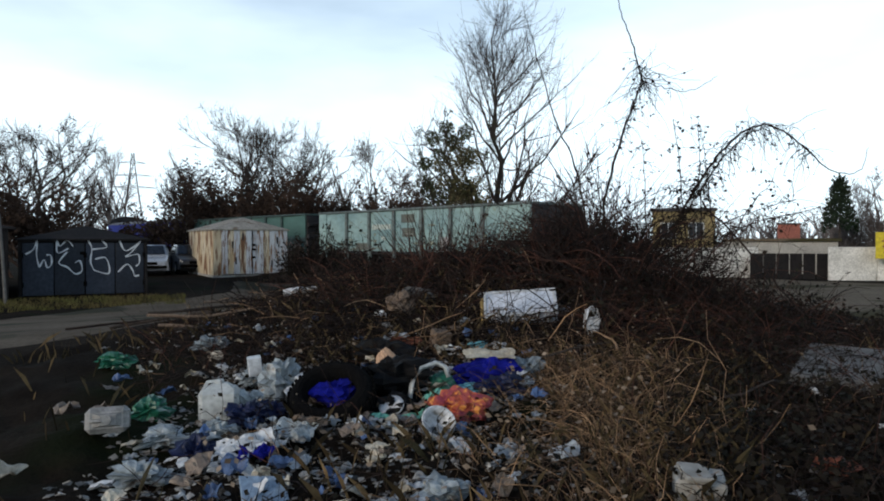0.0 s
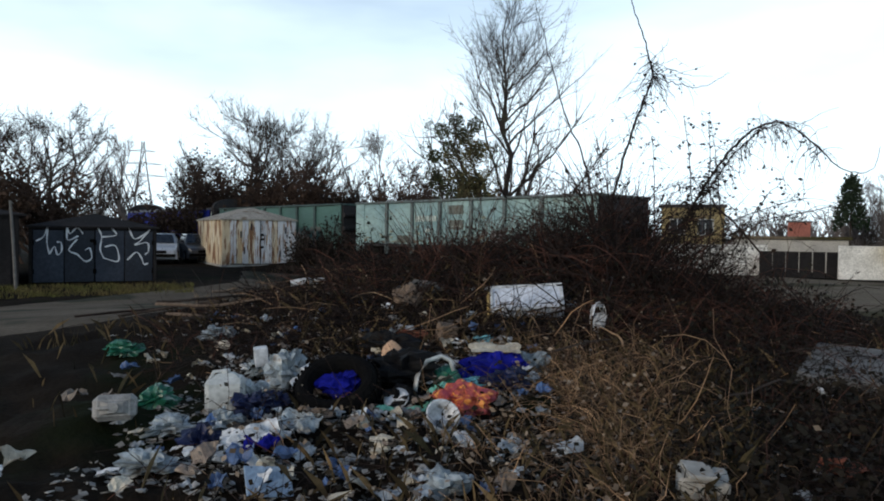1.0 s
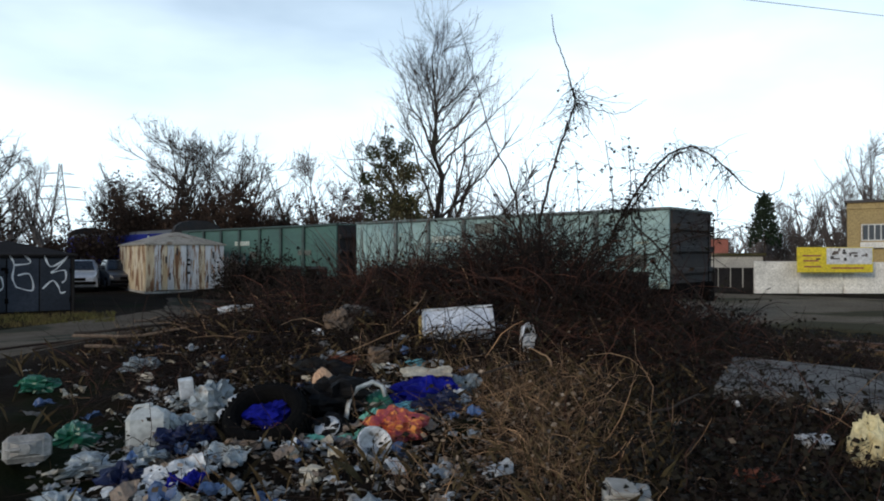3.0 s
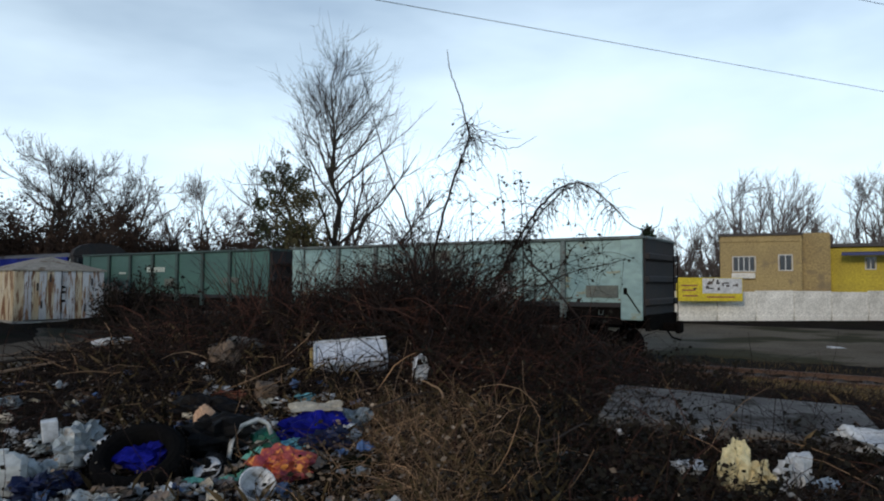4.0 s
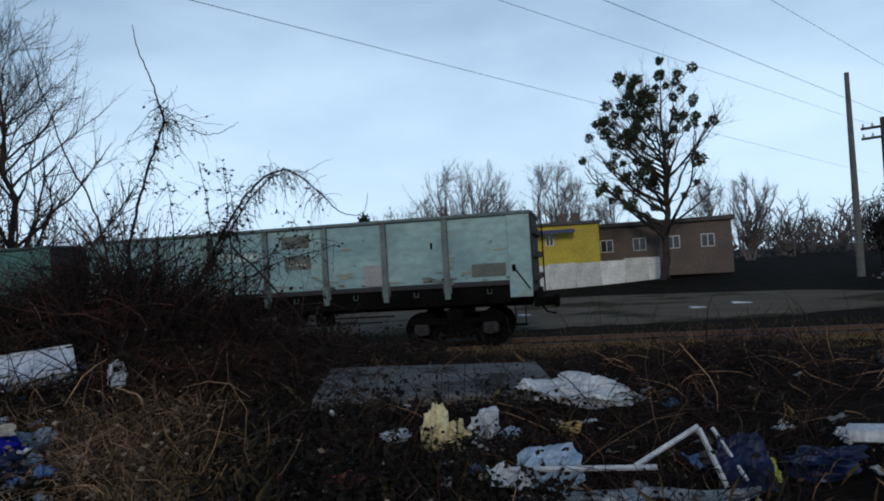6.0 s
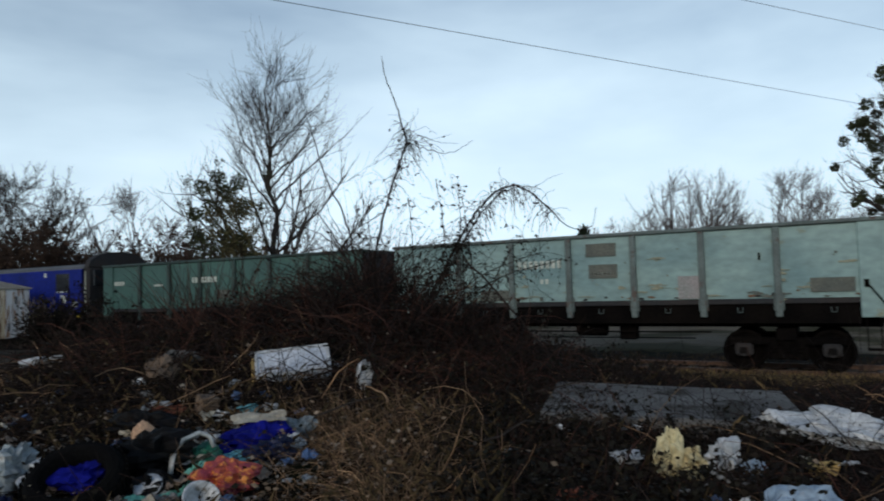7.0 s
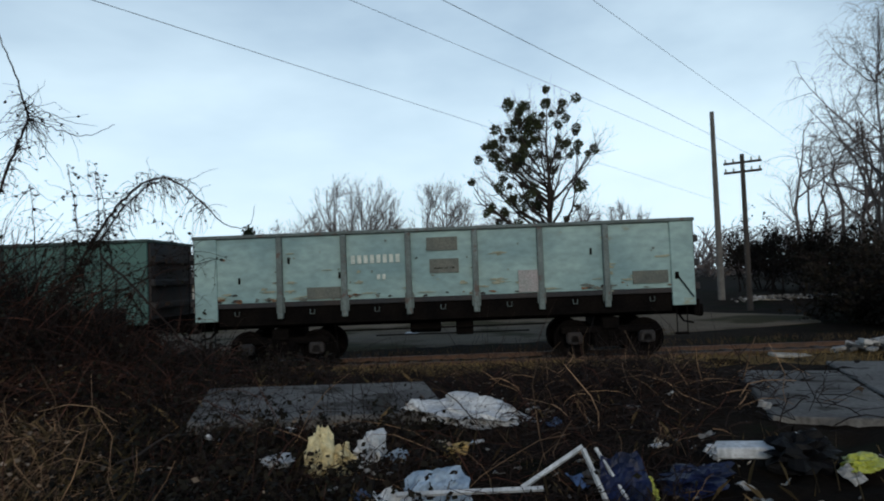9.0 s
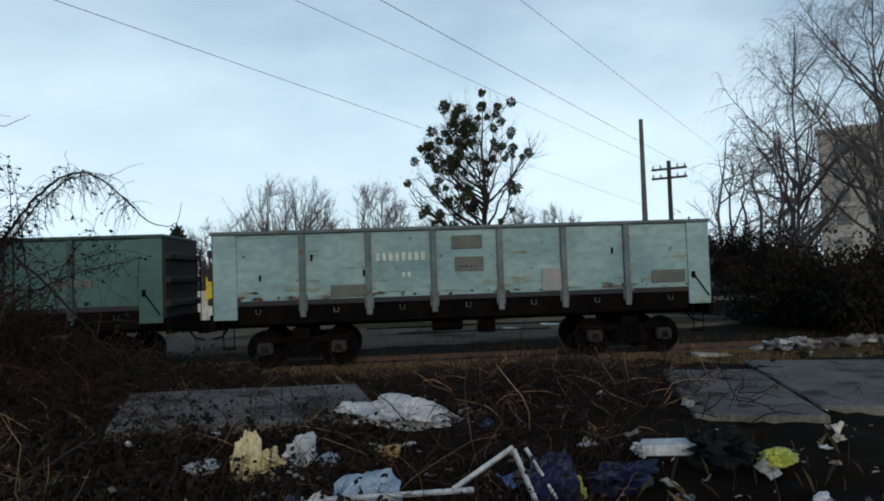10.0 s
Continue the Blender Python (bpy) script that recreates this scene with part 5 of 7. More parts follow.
def big_tree():
    p = polar(5.2, 36)
    def bits(t, rng, tips):
        s = Shape()
        for q, d in rng.sample(tips, 60):
            clump(s, rng, q, 0.12, 7, 0.08)
        part("withered_foliage", s, LEAF, t, kind="stuff")
    crown_tree("ash_tree", pose(p.x, p.y, p.z), 11, "tall leafless grey tree with fanned branches", BARK, (0.21, 1.4), 7.5, (5.4, 6.7), 60, 13, 6, 1.6, 0.0, 0.009, leaves=bits, low=-0.75, taper=0.45, slim=0.32)
    p = polar(1.4, 33)
    t = thing("ivy_tree", pose(p.x, p.y, p.z), "short tree smothered in yellowish ivy and mistletoe", "tree")
    rng = random.Random(4)
    s, tips = Shape(), []
    for d in ((-0.15, 0, 1), (0.2, 0.1, 1), (-0.4, 0, 1)):
        grow(s, rng, Vector((0, 0, -0.3)), Vector(d).normalized(), 3.6, 0.16, 0, {**TREE, "split": (3, 3, 3, 3), "shrink": 0.68, "spread": 0.5, "lift": 0.1, "depth": 4, "least": 0.012}, tips)
    part("crown", s, BARK, t, kind="stuff")
    s = Shape()
    for i in range(120):
        z = rng.uniform(1.2, 7.2)
        w = 1.3 - abs(z - 4.2) * 0.2
        clump(s, rng, (rng.gauss(0.15, w * 0.5), rng.gauss(0, w * 0.4), z), rng.uniform(0.25, 0.5), 75, 0.11)
    part("ivy", s, IVY, t, "yellow-green ivy leaves", kind="stuff")
    s = Shape()
    for q in ((-1.1, 0, 4.3, 0.65), (-0.4, -0.1, 5.0, 0.6), (-1.5, 0, 5.1, 0.4), (0.6, 0, 5.1, 0.45), (-0.9, 0.1, 6.6, 0.45), (-0.2, 0, 7.3, 0.4), (-1.3, 0, 7.5, 0.35), (0.5, 0, 6.7, 0.4), (-0.6, 0, 8.0, 0.35), (0.3, 0, 7.8, 0.35), (-1.6, 0, 6.3, 0.3), (0.9, 0, 4.2, 0.45)):
        clump(s, rng, (q[0], q[1], q[2] - 0.3), q[3], 300, 0.12)
    for q, d in rng.sample(tips, 50):
        clump(s, rng, q, 0.22, 40, 0.10)
    part("mistletoe", s, MISTLE, t, "dark mistletoe clumps", kind="stuff")


def mistletoe_tree():
    p = polar(54.0, 59)
    def balls(t, rng, tips):
        tips = [(q, d) for q, d in tips if q.z > 4.5]
        for q, d in rng.sample(tips, min(105, len(tips))):
            s = Shape()
            r = rng.uniform(0.14, 0.38)
            clump(s, rng, q, r, int(260 * r + 50), 0.22)
            part("mistletoe_ball", s, MISTLE, t, kind="stuff")
        for q, d in rng.sample([p for p in tips if abs(p[0].x) < 4], 5):
            s = Shape()
            clump(s, rng, q, 0.72, 230, 0.26)
            part("mistletoe_ball", s, MISTLE, t, kind="stuff")
    crown_tree("mistletoe_tree", pose(p.x, p.y, p.z, 0, 0, -54), 23, "bare tree hung with dark mistletoe balls", BARK, (0.34, 3.4), 10.7, (6.6, 6.1), 46, 10, 7, 0.95, 0.0, 0.012, leaves=balls, low=-0.6, slim=0.38)


def brush(name, az, d, h, w, seed, bark, label, n, leaves=None, o=None):
    """A many-stemmed leafless bush or small tree group."""
    p = polar(az, d)
    rng = random.Random(seed * 7 + 1)
    stems = [((rng.gauss(0, w * 0.22), rng.gauss(0, w * 0.15), -0.2), (rng.gauss(0, 0.42), rng.gauss(0, 0.3), 1), h * rng.uniform(0.30, 0.37), 0.03 + h * 0.007) for _ in range(n)]
    return tree(name, pose(p.x, p.y, p.z), seed, label, "tree" if h > 5 else "bush", bark, stems, {**dict(split=(4, 4, 3, 3, 2), shrink=0.74, spread=0.78, lift=0.035, wobble=0.11, depth=5 if h > 6 else 4, least=0.009 + d * 0.00012), **(o or {})}, leaves)


def dead_leaves(count, size, mat):
    def put(t, rng, tips):
        s = Shape()
        for q, d in rng.sample(tips, min(count, len(tips))):
            clump(s, rng, q, size * 1.4, 7, size)
        part("withered_foliage", s, mat, t, kind="stuff")
    return put


def far_trees():
    def stand(name, az, d, h, w, seed, bark, label, limbs, twigs=9, fine=5, stems=3, leaves=None, steep=1.3, sag=0.0, clear=0.14):
        p = polar(az, d)
        return crown_tree(name, pose(p.x, p.y, p.z), seed, label, bark, (0.05 + 0.011 * h, clear * h), h * 0.58, (w / 2, h * 0.43), limbs, twigs, fine, steep, sag, 0.008 + d * 0.00013, stems, leaves, low=-0.95 if clear < 0.1 else -0.7)

    stand("bare_tree", -17.2, 50, 11.0, 9.5, 31, BARK, "spreading leafless tree above reddish brush", 66, 12, 6, 4, dead_leaves(500, 0.10, LEAF), 1.2, 0.0, 0.05)
    stand("bare_tree", -12.8, 51, 10.6, 7.4, 32, BARK, "spreading leafless tree above reddish brush", 56, 12, 6, 4, dead_leaves(500, 0.10, LEAF), 1.2, 0.0, 0.05)
    stand("bare_tree", -19.8, 49, 7.4, 5.0, 33, BARK, "low spreading leafless tree behind a shed", 30, 9, 5, 3, dead_leaves(200, 0.10, LEAF))
    brush("thin_tree", -9.3, 48, 8.6, 2.5, 34, BARK, "slender leafless sapling with upright shoots", 3, o=dict(spread=0.4, lift=0.1))
    brush("thin_tree", -11.6, 28.2, 3.6, 1.0, 44, FARBARK, "thin pale forked sapling beside the shed", 2, o=dict(depth=3, spread=0.5))
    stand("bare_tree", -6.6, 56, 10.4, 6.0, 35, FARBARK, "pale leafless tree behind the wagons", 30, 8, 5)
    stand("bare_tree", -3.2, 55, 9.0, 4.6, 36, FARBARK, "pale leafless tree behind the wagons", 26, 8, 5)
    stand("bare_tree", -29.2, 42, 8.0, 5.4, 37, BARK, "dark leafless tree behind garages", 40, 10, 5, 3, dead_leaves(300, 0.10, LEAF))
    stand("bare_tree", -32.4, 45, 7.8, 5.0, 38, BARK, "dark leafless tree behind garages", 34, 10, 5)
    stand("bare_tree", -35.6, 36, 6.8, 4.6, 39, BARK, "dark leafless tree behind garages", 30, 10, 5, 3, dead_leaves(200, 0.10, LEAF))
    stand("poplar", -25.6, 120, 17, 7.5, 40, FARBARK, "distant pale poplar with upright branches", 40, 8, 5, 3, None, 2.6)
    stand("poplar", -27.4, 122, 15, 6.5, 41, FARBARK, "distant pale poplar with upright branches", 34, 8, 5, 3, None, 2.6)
    for i, (az, d, h, w) in enumerate(((-20.4, 47, 5.2, 4), (-18, 46, 6.0, 5), (-15, 47, 6.4, 5), (-12, 46, 6.2, 5), (-9.5, 47, 5.8, 4), (-6.5, 50, 5.2, 4), (-1.5, 46, 5.4, 4), (-3.6, 49, 5.2, 4), (2.5, 44, 4.6, 4), (8, 44, 4.0, 4), (-24, 44, 2.6, 5), (-31, 34, 4.2, 4), (-16.5, 45, 5.0, 5), (-13.4, 45, 5.2, 5))):
        brush("reddish_bush", az, d, h * 1.25, w, 50 + i, REDBARK, "dense reddish leafless brush behind the railway", 9, dead_leaves(900, 0.19, REDBARK), dict(depth=4, split=(3, 3, 3, 3), spread=0.65, lift=0.04, shrink=0.78))
    brush("dark_bush", -10.6, 27.0, 3.0, 2.6, 70, TWIG, "low black tangle of bush beside the rails", 16, dead_leaves(900, 0.10, LEAF), dict(spread=0.7, lift=0.02))
    brush("dark_bush", -7.4, 25.5, 2.6, 2.4, 71, TWIG, "low black tangle of bush beside the rails", 16, dead_leaves(900, 0.10, LEAF), dict(spread=0.7, lift=0.02))
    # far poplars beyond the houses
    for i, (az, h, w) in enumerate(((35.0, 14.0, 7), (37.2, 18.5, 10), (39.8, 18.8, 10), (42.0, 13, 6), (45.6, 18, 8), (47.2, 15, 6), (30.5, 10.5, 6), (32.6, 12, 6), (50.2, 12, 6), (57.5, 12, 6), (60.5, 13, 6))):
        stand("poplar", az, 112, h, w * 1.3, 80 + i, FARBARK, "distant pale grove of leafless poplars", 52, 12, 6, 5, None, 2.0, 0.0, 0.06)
    # right hand side
    rng = random.Random(2)
    for i, (az, d, h, w, lim) in enumerate(((78.8, 46, 17.0, 10.0, 32), (83.0, 44, 19.0, 9.5, 36), (87.0, 40, 15, 8, 40))):
        p = polar(az, d)
        crown_tree("birch_tree", pose(p.x, p.y, p.z, 0, 0, -az), 90 + i, "tall leafless birch with hanging twigs", FARBARK, (0.13, 3.0), h * 0.60, (w / 2, h * 0.40), lim, 10, 8, 1.5, 0.55, 0.008)
    for i, (az, d, h, w) in enumerate(((74.6, 64, 13.0, 11.0), (77.2, 66, 15.5, 11.0))):
        stand("willow_tree", az, d, h, w, 95 + i, FARBARK, "leaning leafless willow with fine twigs", 26, 10, 7, 3, None, 0.9, 0.2, 0.08)
    for i, (az, d, h, w) in enumerate(((70.8, 60, 6.6, 6), (73.5, 58, 6.4, 6), (77, 36, 4.0, 5), (80.5, 33, 3.8, 5), (84, 31, 3.6, 5), (88, 30, 3.6, 5), (76, 57, 6.0, 6), (79, 30, 3.0, 4), (83, 28, 3.0, 4))):
        brush("dark_thicket", az, d, h, w, 110 + i, TWIG, "dense dark leafless thicket beside the track", 11, dead_leaves(1100, 0.18, LEAF), dict(spread=0.65, lift=0.03, shrink=0.85, depth=3, split=(4, 4, 4)))
    # pines
    for i, (az, d, h) in enumerate(((30.0, 104, 10.8),)):
        p = polar(az, d)
        t = thing("pine_tree", pose(p.x, p.y, p.z), "small dark green pine with layered boughs", "tree")
        part("trunk", Shape().tube([(0, 0, -0.3), (0.1, 0, h * 0.97)], [0.16, 0.04], 7), BARK, t)
        s = Shape()
        for k in range(40):
            z = h * (0.38 + 0.6 * k / 40)
            r = (h - z) * 0.32 + 0.25
            w = k * 2.4
            clump(s, rng, (math.cos(w) * r * 0.7, math.sin(w) * r * 0.7, z), 0.55, 55, 0.4)
        part("foliage", s, PINE, t, kind="stuff")


def far_woods():
    """The woods on the horizon, one mass of trunks and fine branches."""
    rng = random.Random(6)
    s = Shape()
    for i in range(340):
        az, d = rng.uniform(-50, 112), rng.uniform(125, 210)
        p = polar(az, d)
        h = rng.uniform(4.5, 8.5) * (1.25 if az > 60 else 1)
        for _ in range(11):
            a = Vector((rng.gauss(0, 0.45), rng.gauss(0, 0.45), 1)).normalized()
            b = p + Vector((rng.gauss(0, 1.6), rng.gauss(0, 1.6), h * rng.uniform(0, 0.45)))
            m, e = b + a * h * 0.35, b + (a + Vector((rng.gauss(0, 0.3), rng.gauss(0, 0.3), 0.25))).normalized() * h * 0.62
            s.tube([b, m, e], [0.16, 0.1, 0.04], 3, cap=False)
            for _ in range(4):
                q = m.lerp(e, rng.random())
                s.tube([q, q + Vector((rng.gauss(0, 0.7), rng.gauss(0, 0.7), rng.uniform(0.3, 1.3)))], [0.07, 0.03], 3, cap=False)
        clump(s, rng, p + Vector((0, 0, 0.9)), 2.2, 26, 1.1)
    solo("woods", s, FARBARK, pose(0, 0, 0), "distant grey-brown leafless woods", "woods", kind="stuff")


big_tree()
mistletoe_tree()
far_trees()
far_woods()


# ------------------------------------------------------------------ brambles, dry grass, twigs
def arc(rng, p, d, length, bend, n=5, wob=0.12):
    pts = [Vector(p)]
    d = Vector(d).normalized()
    for i in range(n):
        d = (d + Vector((rng.gauss(0, wob), rng.gauss(0, wob), rng.gauss(0, wob) - bend))).normalized()
        pts.append(pts[-1] + d * length / n)
    return pts


def bramble_bush():
    """The tangle on the heap: canes, arching shoots and two tall stems."""
    rng = random.Random(12)
    b = thing("bramble_thicket", pose(0, 0, 0), "dark leafless bramble thicket with arching canes", "bush")
    s, red, lv = Shape(), Shape(), Shape()
    for i in range(1250):
        az, d = rng.gauss(13.6, 4.4), rng.gauss(10.4, 1.0)
        if not 3 < az < 30:
            continue
        p = polar(az, d)
        hgt = 1.25 * math.exp(-((az - 13.5) / 6.5) ** 2) + 0.28
        a = Vector((rng.gauss(0, 0.8), rng.gauss(0, 0.6), rng.uniform(0.2, 1.3)))
        pts = arc(rng, p + Vector((0, 0, rng.uniform(0, hgt * 0.6))), a, hgt * rng.uniform(0.4, 1.25), rng.uniform(0.02, 0.28), 5)
        r = rng.uniform(0.003, 0.0075)
        (red if rng.random() < 0.3 else s).tube(pts, [r, r, r, r * 0.9, r * 0.7, r * 0.4], 3, cap=False)
        if rng.random() < 0.2:
            for _ in range(4):
                lv.leaf(pts[rng.randint(2, 5)], (rng.gauss(0, 1), rng.gauss(0, 1), rng.gauss(0, 0.6)), rng.uniform(0.04, 0.09), rng)
    for i in range(300):
        az, d = rng.uniform(8, 27), rng.gauss(10.0, 0.8)
        p = polar(az, d)
        pts = arc(rng, p, (rng.gauss(0, 0.6), rng.gauss(0, 0.5), 1), rng.uniform(0.6, 1.7) * math.exp(-((az - 14) / 8) ** 2) + 0.3, 0.05, 5)
        r = rng.uniform(0.004, 0.009)
        s.tube(pts, [r, r, r, r * 0.8, r * 0.6, r * 0.4], 3, cap=False)
    for i in range(330):
        az, d = rng.uniform(-3, 9), rng.gauss(10.3, 0.7)
        pts = arc(rng, polar(az, d), (rng.gauss(0, 0.5), rng.gauss(0, 0.4), 1), rng.uniform(0.5, 1.5), 0.04, 5)
        r = rng.uniform(0.003, 0.006)
        (red if i % 2 else s).tube(pts, [r, r, r, r * 0.8, r * 0.6, r * 0.4], 3, cap=False)
    for i in range(3600):          # the wide dark flanks of the thicket
        az, d = rng.uniform(-11, 29), rng.uniform(7.6, 10.8)
        if az < 5 and d < 8.6 or on_road(*polar(az, d).xy) > 0.05 or (1.5 < az < 11.5 and d < 9.0):
            continue
        p = polar(az, d)
        top = (0.28 + 0.62 * smooth(8.0, 9.8, d)) * (smooth(-3, 9, az) * 0.6 + 0.4) * (0.7 + 0.3 * smooth(32, 22, az))
        pts = arc(rng, p + Vector((0, 0, rng.uniform(0, top * 0.5))), (rng.gauss(0, 0.9), rng.gauss(0, 0.7), rng.uniform(0.1, 1.2)), rng.uniform(0.3, 0.9), rng.uniform(0.08, 0.35), 5, 0.2)
        r = rng.uniform(0.003, 0.0065)
        (red if i % 5 < 2 else s).tube(pts, [r, r, r, r * 0.9, r * 0.7, r * 0.4], 3, cap=False)
        if i % 3 == 0:
            for _ in range(5):
                lv.leaf(rng.choice(pts), (rng.gauss(0, 1), rng.gauss(0, 1), rng.gauss(0, 0.6)), rng.uniform(0.03, 0.075), rng)
    for i in range(150):          # long canes against the wagons
        az = rng.gauss(14.5, 4.5)
        pts = arc(rng, polar(az, rng.uniform(9.0, 10.6)), (rng.gauss(0, 0.45), rng.gauss(0, 0.35), 1), rng.uniform(0.9, 2.0), rng.uniform(0.02, 0.22), 7, 0.16)
        r = rng.uniform(0.0035, 0.007)
        (red if i % 3 == 0 else s).tube(pts, [r, r, r, r * 0.9, r * 0.8, r * 0.7, r * 0.5, r * 0.3], 3, cap=False)
        for _ in range(3):
            q = arc(rng, pts[rng.randint(2, 6)], (rng.gauss(0, 1), rng.gauss(0, 0.7), rng.gauss(0.1, 0.5)), rng.uniform(0.2, 0.6), 0.25, 4, 0.25)
            s.tube(q, [0.003, 0.003, 0.0025, 0.002, 0.0015], 3, cap=False)
    for i in range(520):          # the low far flank, behind the slab
        az, d = rng.uniform(22, 37), rng.uniform(9.4, 12.5)
        pts = arc(rng, polar(az, d), (rng.gauss(0, 0.8), rng.gauss(0, 0.7), rng.uniform(0.4, 1.2)), rng.uniform(0.4, 1.0) * (1 - 0.45 * smooth(27, 37, az)), rng.uniform(0.05, 0.35), 5, 0.2)
        s.tube(pts, [0.006, 0.006, 0.005, 0.004, 0.003, 0.002], 3, cap=False)
        for _ in range(7):
            lv.leaf(rng.choice(pts), (rng.gauss(0, 1), rng.gauss(0, 1), rng.gauss(0, 0.6)), rng.uniform(0.04, 0.09), rng)
    for i in range(620):          # leafy runners on the right flank, close to the eye
        az, d = rng.uniform(21, 37), rng.uniform(5.6, 9.6)
        if az > 28.5 and d > 6.4:
            continue
        p = polar(az, d)
        pts = arc(rng, p, (rng.gauss(0, 0.8), rng.gauss(0, 0.7), rng.uniform(0.3, 1.2)), rng.uniform(0.35, 0.95) * (0.6 + 0.4 * smooth(6, 8.5, d)), rng.uniform(0.1, 0.4), 5, 0.2)
        s.tube(pts, [0.005, 0.005, 0.005, 0.004, 0.003, 0.002], 3, cap=False)
        for _ in range(6):
            lv.leaf(rng.choice(pts), (rng.gauss(0, 1), rng.gauss(0, 1), rng.gauss(0, 0.6)), rng.uniform(0.03, 0.085), rng)
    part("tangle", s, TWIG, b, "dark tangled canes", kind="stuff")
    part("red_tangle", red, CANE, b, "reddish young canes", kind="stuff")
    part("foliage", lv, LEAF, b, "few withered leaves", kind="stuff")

    def stem(line, r0, r1, name, mat, label=""):
        """line: azimuth, elevation and distance."""
        ctrl = [polar(a, d, 1.7 + d * math.tan(radians(e))) for a, e, d in line]
        pts = []
        for i in range(len(ctrl) - 1):
            a, bb, c, d = [ctrl[min(max(j, 0), len(ctrl) - 1)] for j in (i - 1, i, i + 1, i + 2)]
            for k in range(6):
                u = k / 6
                q = 0.5 * ((2 * bb) + (c - a) * u + (2 * a - 5 * bb + 4 * c - d) * u * u + (3 * bb - a - 3 * c + d) * u ** 3)
                pts.append(q + Vector((rng.gauss(0, 0.008), rng.gauss(0, 0.008), rng.gauss(0, 0.008))))
        pts.append(ctrl[-1])
        n = len(pts)
        part(name, Shape().tube(pts, [r0 + (r1 - r0) * i / (n - 1) for i in range(n)], 5), mat, b, label)
        return pts

    def fuzz(pts, n, reach, lf, size, bend=0.15, r=0.0035):
        s, lv = Shape(), Shape()
        for _ in range(n):
            q = rng.choice(pts)
            w = arc(rng, q, (rng.gauss(0, 1), rng.gauss(0, 0.7), rng.gauss(0.1, 0.8)), rng.uniform(0.2, 1.0) * reach, bend, 5, 0.3)
            s.tube(w, [r, r, r, r * 0.8, r * 0.7, r * 0.5], 3, cap=False)
            for k in range(lf):
                lv.leaf(rng.choice(w), (rng.gauss(0, 1), rng.gauss(0, 1), rng.gauss(-0.3, 0.6)), size * rng.uniform(0.6, 1.3), rng)
        part("twig_mass", s, TWIG, b, kind="stuff")
        if lv.v:
            part("foliage", lv, LEAF, b, kind="stuff")

    D = 9.6
    a = stem([(12.6, -2, D), (13.2, 3, D), (14.2, 7.5, D), (15.4, 11, D), (15.9, 12.8, D), (15.2, 15.5, D), (14.3, 18.0, D), (14.1, 19.4, D)], 0.022, 0.004, "tall_shoot", TWIG)
    fuzz(a[14:28], 60, 0.6, 1, 0.045, 0.3, 0.0038)
    fuzz(a[22:27], 26, 0.9, 1, 0.05, 0.35, 0.0038)
    fuzz(a[4:18], 50, 0.6, 1, 0.05)
    c = stem([(15.9, 12.6, D), (17.5, 12.0, D), (19.6, 11.6, D), (21.6, 12.5, D)], 0.008, 0.003, "side_shoot", TWIG)
    c2 = stem([(15.9, 12.6, D), (17.0, 13.1, D), (18.6, 12.5, D), (20.4, 12.3, D)], 0.006, 0.002, "side_shoot", TWIG)
    fuzz(c[:10], 8, 0.35, 1, 0.05)
    g = stem([(12.0, -2, D), (11.6, 2, D), (10.8, 6, D), (9.3, 9.5, D), (8.2, 13, D), (7.2, 16.5, D), (6.4, 19.0, D)], 0.018, 0.003, "tall_shoot", TWIG)
    g2 = stem([(12.2, -2, D), (11.2, 2, D), (9.4, 5.5, D), (7.6, 8, D)], 0.016, 0.004, "tall_shoot", TWIG)
    g3 = stem([(12.4, 0, D), (10.0, 4.0, D), (7.4, 5.6, D), (4.5, 6.0, D)], 0.010, 0.003, "tall_shoot", TWIG)
    fuzz(g[6:22], 7, 0.35, 0, 0.05, 0.0)
    h = stem([(17.0, -1.5, D), (18.6, 1.5, D), (20.4, 4.6, D), (22.2, 7.2, D), (24.6, 8.7, D), (26.8, 7.6, D), (29.0, 5.3, D), (31.0, 4.9, D), (31.6, 6.6, D)], 0.022, 0.003, "arched_shoot", TWIG)
    h2 = stem([(17.4, -1.5, D), (19.2, 1.8, D), (21.2, 5.2, D), (23.2, 7.6, D), (25.0, 8.4, D), (26.4, 6.6, D)], 0.016, 0.003, "arched_shoot", TWIG)
    fuzz(h[8:34], 130, 0.6, 1, 0.04, 0.4, 0.0038)
    fuzz(h2[6:24], 90, 0.6, 1, 0.04, 0.4, 0.0038)
    fuzz(h[4:14], 90, 0.6, 3, 0.055, 0.1)
    for az0, az1, e1 in ((19.5, 18.4, 9.5), (20.5, 20.2, 9.0), (16.5, 16.0, 8.0), (21.5, 20.6, 7.5), (14.0, 11.5, 7.5), (22.0, 25.5, 4.5), (18.0, 26.8, 3.0), (19, 28.5, 2.4)):
        w = stem([(az0, -1.5, D), ((az0 + az1) / 2, e1 * 0.5, D), (az1, e1, D)], 0.011, 0.003, "shoot", TWIG)
        fuzz(w, 34, 0.55, 2, 0.05, 0.15)
    k = stem([(20.5, 3.0, 8.8), (24.0, -1.0, 8.4), (27.6, -5.5, 8.0)], 0.014, 0.008, "fallen_shoot", TWIG)


